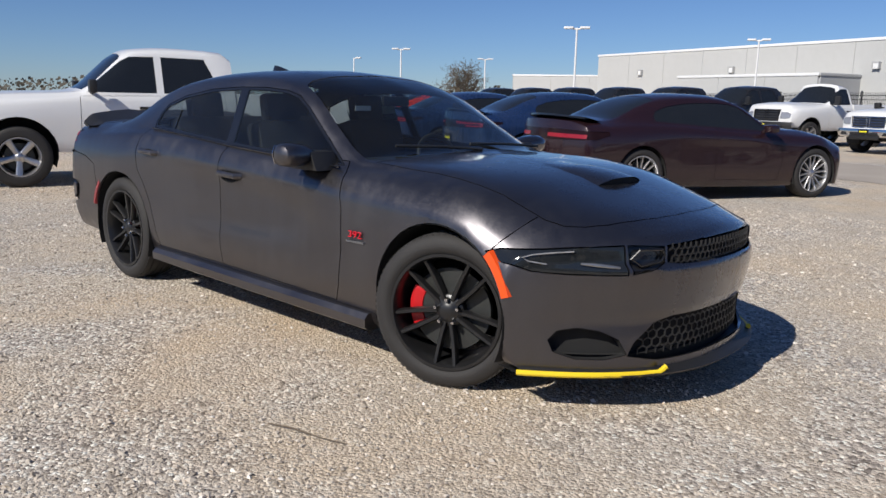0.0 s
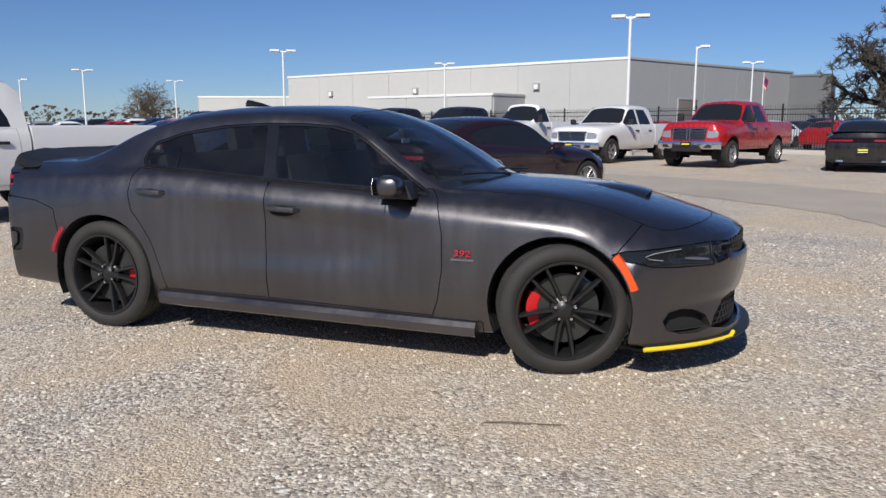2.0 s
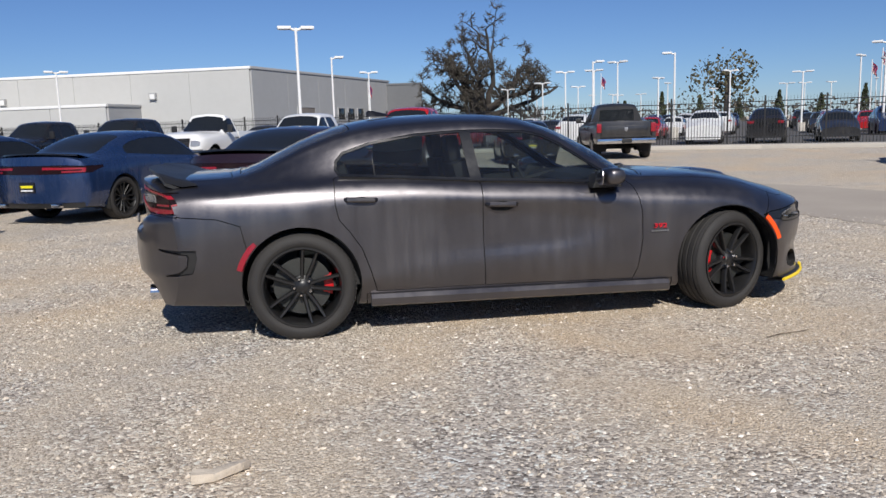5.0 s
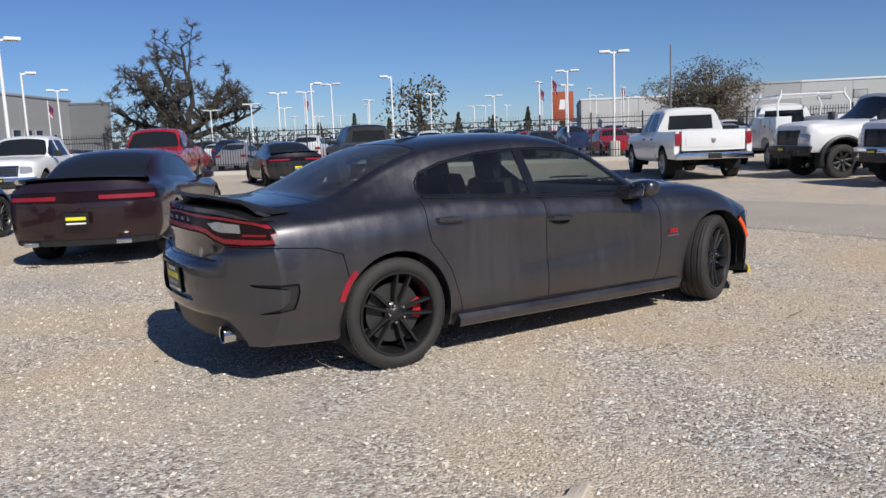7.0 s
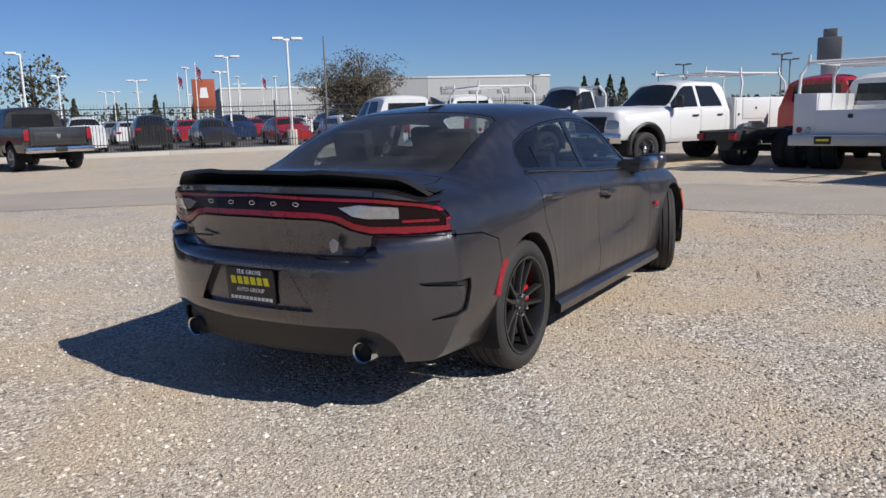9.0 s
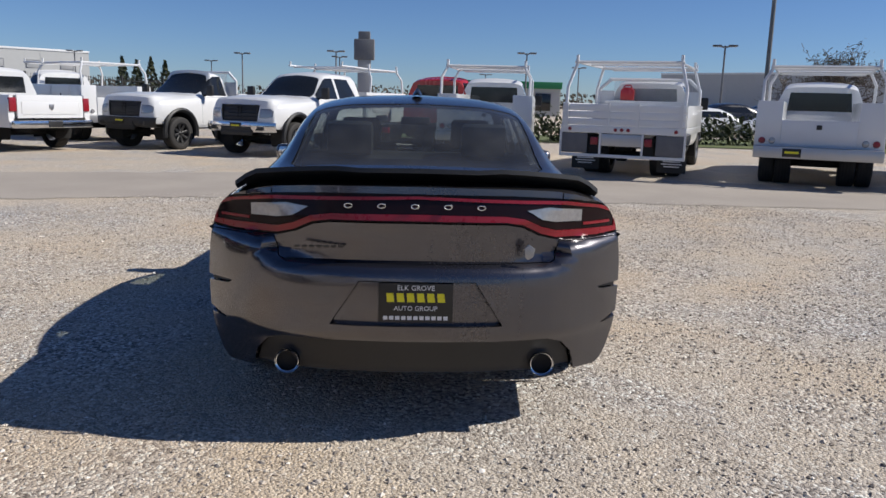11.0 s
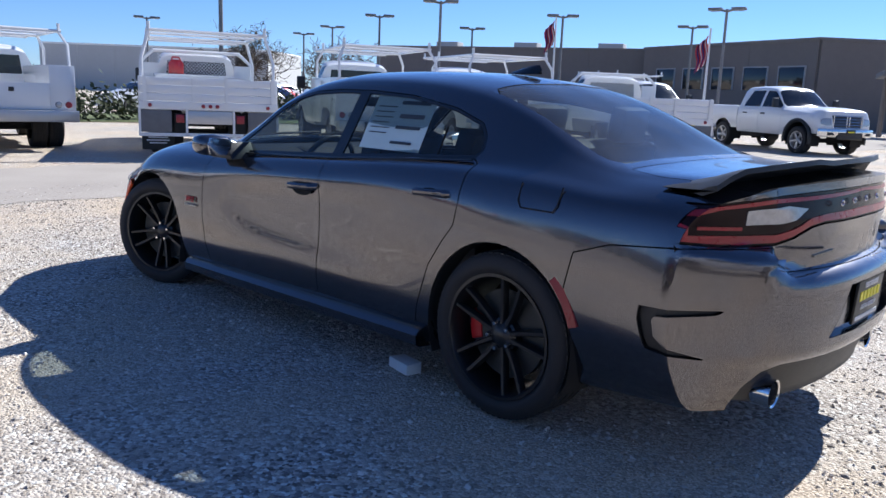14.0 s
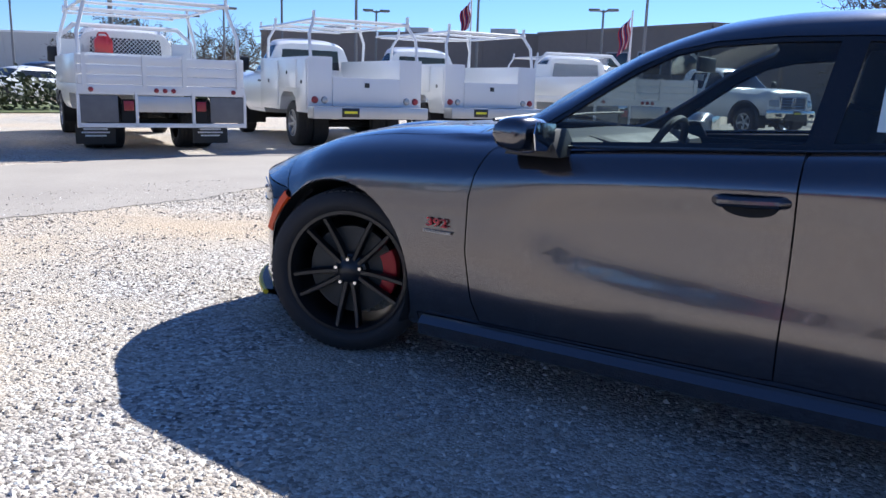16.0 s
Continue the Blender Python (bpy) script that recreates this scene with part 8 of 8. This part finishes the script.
def gnarled_oak(x, y, h, seed):
    """A low-forking oak: a few thick crooked limbs that reach wide, with clumps of fine twigs at their ends."""
    rng = random.Random(seed)
    t = thing("oak_tree", "big gnarled bare oak behind the fence", "tree", at=pose(x, y, 0))
    limbs, twigs, buds = bmesh.new(), bmesh.new(), bmesh.new()
    rand = lambda w: Vector((rng.uniform(-w, w), rng.uniform(-w, w), rng.uniform(-w, w)))

    def clump(p, d, size):
        for _ in range(6):
            q = p + rand(0.10 * size)
            e = (d * 0.6 + rand(1.0)).normalized()
            m = q + e * size * rng.uniform(0.3, 0.6)
            f = m + (e + rand(0.8)).normalized() * size * rng.uniform(0.25, 0.5)
            tube(twigs, [q, m, f], [0.040, 0.030, 0.018], 3, False)
            if rng.random() < 0.3:
                c, s = q.lerp(f, rng.uniform(0.4, 1.0)) + rand(0.15 * size), rng.uniform(0.05, 0.10)
                a1 = rand(1.0).normalized()
                b1 = a1.orthogonal().normalized()
                buds.faces.new([buds.verts.new(c + a1 * s * u + b1 * s * 0.5 * v) for u, v in ((-1, 0), (0, -1), (1, 0), (0, 1))])

    def grow(p, d, length, r, lev):
        steps = (8, 6, 5)[lev - 1]
        pts, rs, q, dd, last = [p], [r], p.copy(), d.copy(), rand(1.0)
        for k in range(steps):
            last = -0.35 * last + rand(1.0)
            dd = (dd * 0.75 + d * 0.22 + last * (0.30, 0.46, 0.55)[lev - 1] + Vector((0, 0, 0.05))).normalized()
            q = q + dd * length / steps
            pts.append(q.copy())
            rs.append(max(0.05, r * (1 - 0.68 * (k + 1) / steps)))
            if lev < 3 and k >= (2 if lev == 1 else 1):
                for _ in range(rng.choice((1, 1, 2))):
                    out = rand(1.0).normalized()
                    nd = (dd * 0.35 + out + Vector((0, 0, 0.18))).normalized()
                    grow(q.copy(), nd, length * rng.uniform(0.26, 0.42), rs[-1] * 0.66, lev + 1)
            elif lev == 3 and k == 3:
                clump(q, dd, h * 0.05)
        clump(q, dd, h * 0.06)
        tube(limbs, pts, rs, (9, 6, 4)[lev - 1], False)
    th = h * 0.20
    tube(limbs, [Vector((0, 0, -0.1)), Vector((0, 0, th * 0.3)), Vector((-0.1, 0, th * 0.7)), Vector((-0.2, 0.1, th * 1.1))], [h * 0.052, h * 0.040, h * 0.037, h * 0.034], 12, False)
    for k, (az, el, ln) in enumerate(((165, 14, 0.62), (-20, 12, 0.70), (205, 40, 0.62), (20, 50, 0.60), (120, 66, 0.70), (-60, 74, 0.76), (90, 24, 0.5), (-100, 26, 0.5), (-5, 33, 0.55), (175, 58, 0.66))):
        a, e = radians(az + rng.uniform(-8, 8)), radians(el)
        grow(Vector((-0.15, 0.08, th * rng.uniform(0.8, 1.08))), Vector((math.cos(a) * math.cos(e), math.sin(a) * math.cos(e), math.sin(e))), h * ln, h * 0.029, 1)
    part("trunk", limbs, M["oak_bark"], t, "thick gnarled bare limbs")
    part("twig_mass", twigs, M["oak_twig"], t)
    part("crown", buds, M["tuft"], t, "sparse olive-brown tufts", smooth=False)


gnarled_oak(20.2, 86.7, 13.4, 11)
bare_tree("willow_tree", "round bare willow with dense fine twigs", 50.5, 38.8, 7.0, 7.2, 4, 5, 0.3, 0.10, tufts=3, low=0.16)
bare_tree("tree", "round bare tree far behind the rows", -62, 72, 6.2, 6.5, 7, 4, 0.25, 0.05, 1, 0.2)
bare_tree("tree", "bare tree beyond the service trucks", 50, -30, 5.6, 6.0, 8, 4, 0.2, 0.0, 1, 0.2)
bare_tree("tree", "bare tree beside the brown building", 42, -33, 5.0, 5.0, 9, 4, 0.18, 0.0, 0, 0.2)
bare_tree("tree", "bare tree near the entrance canopy", 3, -40, 7.0, 6.5, 19, 4, 0.25, 0.0, 2, 0.25)


def leafy(name, label, x, y, h, w, seed, mt="far_leaf", cone=False, n_=900, size=0.3):
    rng = random.Random(seed)
    t = thing(name, label, "tree", at=pose(x, y, 0))
    b = bmesh.new()
    tube(b, [(0, 0, 0), (0.05, 0, h * 0.4), (0, 0.05, h * 0.9)], [w * 0.05, w * 0.04, 0.02], 8)
    for k in range(7):
        a = k * 2.4
        z = h * (0.25 + 0.08 * k)
        tube(b, [(0, 0, z), (w * 0.25 * math.cos(a), w * 0.25 * math.sin(a), z + h * 0.12)], [w * 0.02, 0.01], 5)
    part("trunk", b, M["bark"], t)
    b = bmesh.new()
    lobes = [(rng.uniform(-0.3, 0.3) * w, rng.uniform(-0.3, 0.3) * w, h * rng.uniform(0.4, 0.8), w * rng.uniform(0.18, 0.32)) for _ in range(9)]
    for _ in range(n_):
        if cone:
            z = h * rng.uniform(0.12, 1.0) ** 0.8
            rr = w * 0.5 * (1 - z / h) * rng.uniform(0.6, 1.05) + 0.05
            a = rng.uniform(0, 6.283)
            c = Vector((rr * math.cos(a), rr * math.sin(a), z))
        else:
            lx, ly, lz, lr = rng.choice(lobes)
            v = Vector((rng.gauss(0, 1), rng.gauss(0, 1), rng.gauss(0, 0.8))).normalized() * lr * rng.uniform(0.65, 1.1)
            c = Vector((lx, ly, lz)) + v
        s = size * rng.uniform(0.5, 1.2)
        n1 = Vector((rng.uniform(-1, 1), rng.uniform(-1, 1), rng.uniform(-1, 1))).normalized()
        a1 = n1.orthogonal().normalized()
        b1 = n1.cross(a1)
        b.faces.new([b.verts.new(c + a1 * s * u + b1 * s * 0.6 * v2) for u, v2 in ((-1, 0), (0, -1), (1, 0), (0, 1))])
    part("crown", b, M[mt], t, smooth=False)


leafy("tree", "olive leafy tree beyond the lamps", 52, 88, 9.0, 10.0, 21, "tuft")
for k in range(9):
    az = radians(46 + 2.6 * k)
    leafy("conifer_tree", "dark narrow conifer on the skyline", 165 * math.cos(az), 165 * math.sin(az), 4.6 + (k * 37 % 5) * 0.5, 2.8, 30 + k, "leaf", True, 350, 0.4)
for k in range(4):
    leafy("conifer_tree", "dark narrow conifer above the store roof", 150, 47 + 2.7 * k, 7.4 + 0.6 * (k % 2), 4.2, 50 + k, "leaf", True, 350, 0.4)
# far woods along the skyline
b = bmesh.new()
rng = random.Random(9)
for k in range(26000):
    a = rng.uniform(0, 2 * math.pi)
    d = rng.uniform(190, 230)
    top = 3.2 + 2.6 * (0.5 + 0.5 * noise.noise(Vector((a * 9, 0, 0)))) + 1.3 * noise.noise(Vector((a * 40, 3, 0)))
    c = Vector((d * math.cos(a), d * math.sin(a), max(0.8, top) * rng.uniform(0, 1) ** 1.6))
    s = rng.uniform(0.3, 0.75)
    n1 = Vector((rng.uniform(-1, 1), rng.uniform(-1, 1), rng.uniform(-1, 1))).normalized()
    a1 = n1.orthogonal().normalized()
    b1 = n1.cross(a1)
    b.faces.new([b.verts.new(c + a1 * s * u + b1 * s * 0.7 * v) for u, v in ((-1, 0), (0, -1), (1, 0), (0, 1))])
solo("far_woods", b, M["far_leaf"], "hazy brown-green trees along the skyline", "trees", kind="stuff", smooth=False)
# verge and hedge beyond the service row
bm = bmesh.new()
bm.faces.new([bm.verts.new((x, y, 0.03)) for x, y in ((24.5, 2), (30, 2), (30, -40), (20, -44), (15, -38), (21, -20))])
solo("grass_verge", bm, M["grass"], "green grass verge beyond the service row", "grass", kind="structure")
b = bmesh.new()
for k in range(7000):
    u = rng.uniform(0, 1)
    x, y = (24 + 2.5 * u + rng.gauss(0, 0.5), -4 - 26 * u + rng.gauss(0, 0.4))
    c = Vector((x, y, abs(rng.gauss(0.55, 0.3))))
    s = rng.uniform(0.05, 0.14)
    n1 = Vector((rng.uniform(-1, 1), rng.uniform(-1, 1), rng.uniform(-1, 1))).normalized()
    a1 = n1.orthogonal().normalized()
    b1 = n1.cross(a1)
    b.faces.new([b.verts.new(c + a1 * s * u2 + b1 * s * 0.6 * v) for u2, v in ((-1, 0), (0, -1), (1, 0), (0, 1))])
solo("hedge", b, M["leaf"], "low dark green hedge on the verge", "hedge", kind="stuff", smooth=False)


# ---- far cars ----
def far_car(mat, suv=False):
    t = thing("far_car", "small parked car in the far lot", "car", "far lot cars")
    h = 0.25 if suv else 0.0
    ln = [
        [(-2.2, 0, 0.95 + h), (-1.9, 0, 1.05 + h), (-1.2, 0, 1.42 + h), (-0.3, 0, 1.48 + h), (0.35, 0, 1.40 + h), (1.0, 0, 1.02 + h), (1.9, 0, 0.88 + h), (2.2, 0, 0.70 + h)],
        [(-2.2, 0.5, 0.95 + h), (-1.2, 0.5, 1.38 + h), (-0.3, 0.5, 1.44 + h), (0.35, 0.5, 1.36 + h), (1.0, 0.6, 1.0 + h), (2.2, 0.5, 0.68 + h)],
        [(-2.2, 0.75, 0.88 + h), (-1.2, 0.66, 1.26 + h), (-0.3, 0.62, 1.34 + h), (0.35, 0.65, 1.26 + h), (1.0, 0.78, 0.97 + h), (2.2, 0.7, 0.64 + h)],
        [(-2.2, 0.84, 0.80 + h), (1.0, 0.85, 0.92 + h), (2.2, 0.8, 0.58 + h)],
        [(-2.2, 0.86, 0.55), (0, 0.90, 0.6), (2.2, 0.84, 0.45)],
        [(-2.2, 0.8, 0.28), (0, 0.86, 0.22), (2.2, 0.8, 0.24)],
        [(-2.2, 0, 0.28), (0, 0, 0.2), (2.2, 0, 0.24)],
    ]
    bm = shell(ln, [-2.2, -1.9, -1.6, -1.2, -0.8, -0.3, 0.0, 0.35, 0.7, 1.0, 1.4, 1.9, 2.2], lambda x: 0.0, 2, 3)
    side_ = lambda c, n: abs(c.y) > 0.4 and c.z > 0.9 + h
    cut(bm, [(-1.5, 0.98 + h), (-1.1, 1.28 + h), (0.3, 1.28 + h), (0.85, 0.98 + h)], "y", 21, side_)
    cut(bm, [(0.42, -0.56), (0.95, -0.7), (0.95, 0.7), (0.42, 0.56)], "z", 21, lambda c, n: n.z > 0.1 and c.z > 0.9 + h)
    cut(bm, [(-1.85, -0.6), (-1.3, -0.52), (-1.3, 0.52), (-1.85, 0.6)], "z", 21, lambda c, n: n.z > 0.1 and c.z > 0.9 + h)
    part("body", panel_mesh(bm, 0, 0, 0), mat, t, sharp=40)
    part("window_band", panel_mesh(bm, 21, 0, 0.0, 0.004), M["glass_black"], t)
    bm.free()
    for x in (1.35, -1.35):
        for s in (1, -1):
            b = bmesh.new()
            lathe(b, [(0.0, 0.09), (0.18, 0.09), (0.2, 0.1), (0.31, 0.1), (0.33, 0.06), (0.33, -0.1), (0.0, -0.1)], 16, "y")
            part("wheel", b, M["rubber"], t, at=pose(x, s * 0.80, 0.33, 0, 0, 0 if s > 0 else 180))
    for s in (1, -1):
        b = bmesh.new()
        box(b, -2.23, -2.15, s * 0.68 - 0.14, s * 0.68 + 0.14, 0.72 + h, 0.84 + h, 0.01)
        part("tail_lamp", b, M["red_glow"], t)
    return t


kinds = [far_car(M[k], s) for k, s in (("white_paint", False), ("black_paint", True), ("silver", False), ("blue", True), ("grey_truck", False), ("red_paint", False), ("white_paint", True))]
rng = random.Random(3)
spots = []
for row in range(6):
    for k in range(17):
        u = k / 16
        bx = -4 + 46 * u + row * 5.2
        by = 47 - 29 * u + row * 8.5
        spots.append((bx + rng.uniform(-0.3, 0.3), by + rng.uniform(-0.4, 0.4), -33 + 90 * 1 + rng.choice((0, 180)) + rng.uniform(-2, 2)))
rng.shuffle(spots)
for k in range(24):
    spots.append((-22 - 2.9 * k, 40 + 0.9 * k + (k % 2) * 6, 60 + rng.choice((0, 180))))
for k in range(14):
    spots.append((33 + 3.1 * (k % 7), -14 - 4.5 * (k // 7) - 2.6 * (k % 7), 100))
for i, (x, y, a) in enumerate(spots):
    src = kinds[i % len(kinds)]
    if i < len(kinds):
        src.matrix_world = pose(x, y, 0.02, 0, 0, a)
    else:
        copy_thing(src, pose(x, y, 0.02 if y > 12 else 0.0, 0, 0, a))

# ---- small things on the ground ----
b = bmesh.new()
box(b, -0.085, 0.085, -0.045, 0.045, 0.0, 0.055, 0.008)
for v in b.verts:
    v.co += 0.012 * Vector((noise.noise(v.co * 14), noise.noise(v.co * 14 + Vector((5, 0, 0))), 0.6 * noise.noise(v.co * 11 + Vector((0, 7, 0))))) * (1 if v.co.z > 0.01 else 0.4)
solo("paper_packet", b, M["paper"], "white crushed paper packet lying on gravel", "paper", at=pose(-0.86, 0.80, 0.0, 0, 0, -12))
b = bmesh.new()
tube(b, [(0, 0, 0.008), (0.12, 0.012, 0.012), (0.26, 0.006, 0.010), (0.38, 0.018, 0.008)], [0.003, 0.0035, 0.003, 0.002], 6)
solo("stick", b, M["stick"], "thin dry twig lying on gravel", "stick", at=pose(1.35, -1.72, 0, 0, 0, 12))
b = bmesh.new()
prism(b, [(-0.13, -0.03), (-0.04, -0.055), (0.09, -0.04), (0.14, 0.0), (0.06, 0.045), (-0.02, 0.035), (-0.10, 0.05)], "z", 0.004, 0.03, 0.004)
for v in b.verts:
    v.co.z += 0.03 * abs(noise.noise(v.co * 18)) + 0.10 * abs(v.co.x) * (v.co.z > 0.01)
solo("bark_chip", b, M["chip"], "pale splintered piece of bark lying on gravel", "bark", at=pose(-1.88, -2.95, -0.004, 0, 0, 25) @ Matrix.Diagonal((0.95, 0.85, 0.9, 1)))
# loose stones
rs = np.random.RandomState(2)
octv = np.array([(1, 0, 0), (-1, 0, 0), (0, 1, 0), (0, -1, 0), (0, 0, 1), (0, 0, -1)], float)
octf = np.array([(0, 2, 4), (2, 1, 4), (1, 3, 4), (3, 0, 4), (2, 0, 5), (1, 2, 5), (3, 1, 5), (0, 3, 5)])
N_ST = 230000
ang_, rad_ = rs.uniform(0, 2 * np.pi, N_ST), 7.6 * np.sqrt(rs.uniform(0, 1, N_ST))
px_, py_ = -0.6 + rad_ * np.cos(ang_), -0.6 + rad_ * np.sin(ang_)
keep_ = np.array([noise.noise(Vector((x * 0.75, y * 0.75, 4.0))) + 0.35 * noise.noise(Vector((x * 3, y * 3, 1.0))) > rs.uniform(-0.65, 0.5) for x, y in zip(px_, py_)])
px_, py_ = px_[keep_], py_[keep_]
n_ = len(px_)
size_ = 0.0042 + 0.0105 * rs.uniform(0, 1, n_) ** 3.2
sc_ = size_[:, None] * rs.uniform(0.65, 1.3, (n_, 3)) * np.array([1.15, 0.95, 0.62])
va = octv[None] * sc_[:, None, :] * rs.uniform(0.75, 1.25, (n_, 6, 1))
th_ = rs.uniform(0, 2 * np.pi, n_)
c_, s_ = np.cos(th_)[:, None], np.sin(th_)[:, None]
tilt = rs.uniform(-0.5, 0.5, n_)[:, None]
x_, y_, z_ = va[..., 0], va[..., 1], va[..., 2]
y_, z_ = y_ * np.cos(tilt) - z_ * np.sin(tilt), y_ * np.sin(tilt) + z_ * np.cos(tilt)
verts_ = np.stack([x_ * c_ - y_ * s_ + px_[:, None], x_ * s_ + y_ * c_ + py_[:, None], z_ + (size_ * 0.25)[:, None]], -1).reshape(-1, 3)
faces_ = (octf[None] + 6 * np.arange(n_)[:, None, None]).reshape(-1, 3)
me = bpy.data.meshes.new("loose_stones")
me.from_pydata(verts_.tolist(), [], faces_.tolist())
me.materials.append(M["stone"])
tagged(new("loose_stones", me), "loose crushed stones in grey, tan and white", "gravel", kind="stuff")
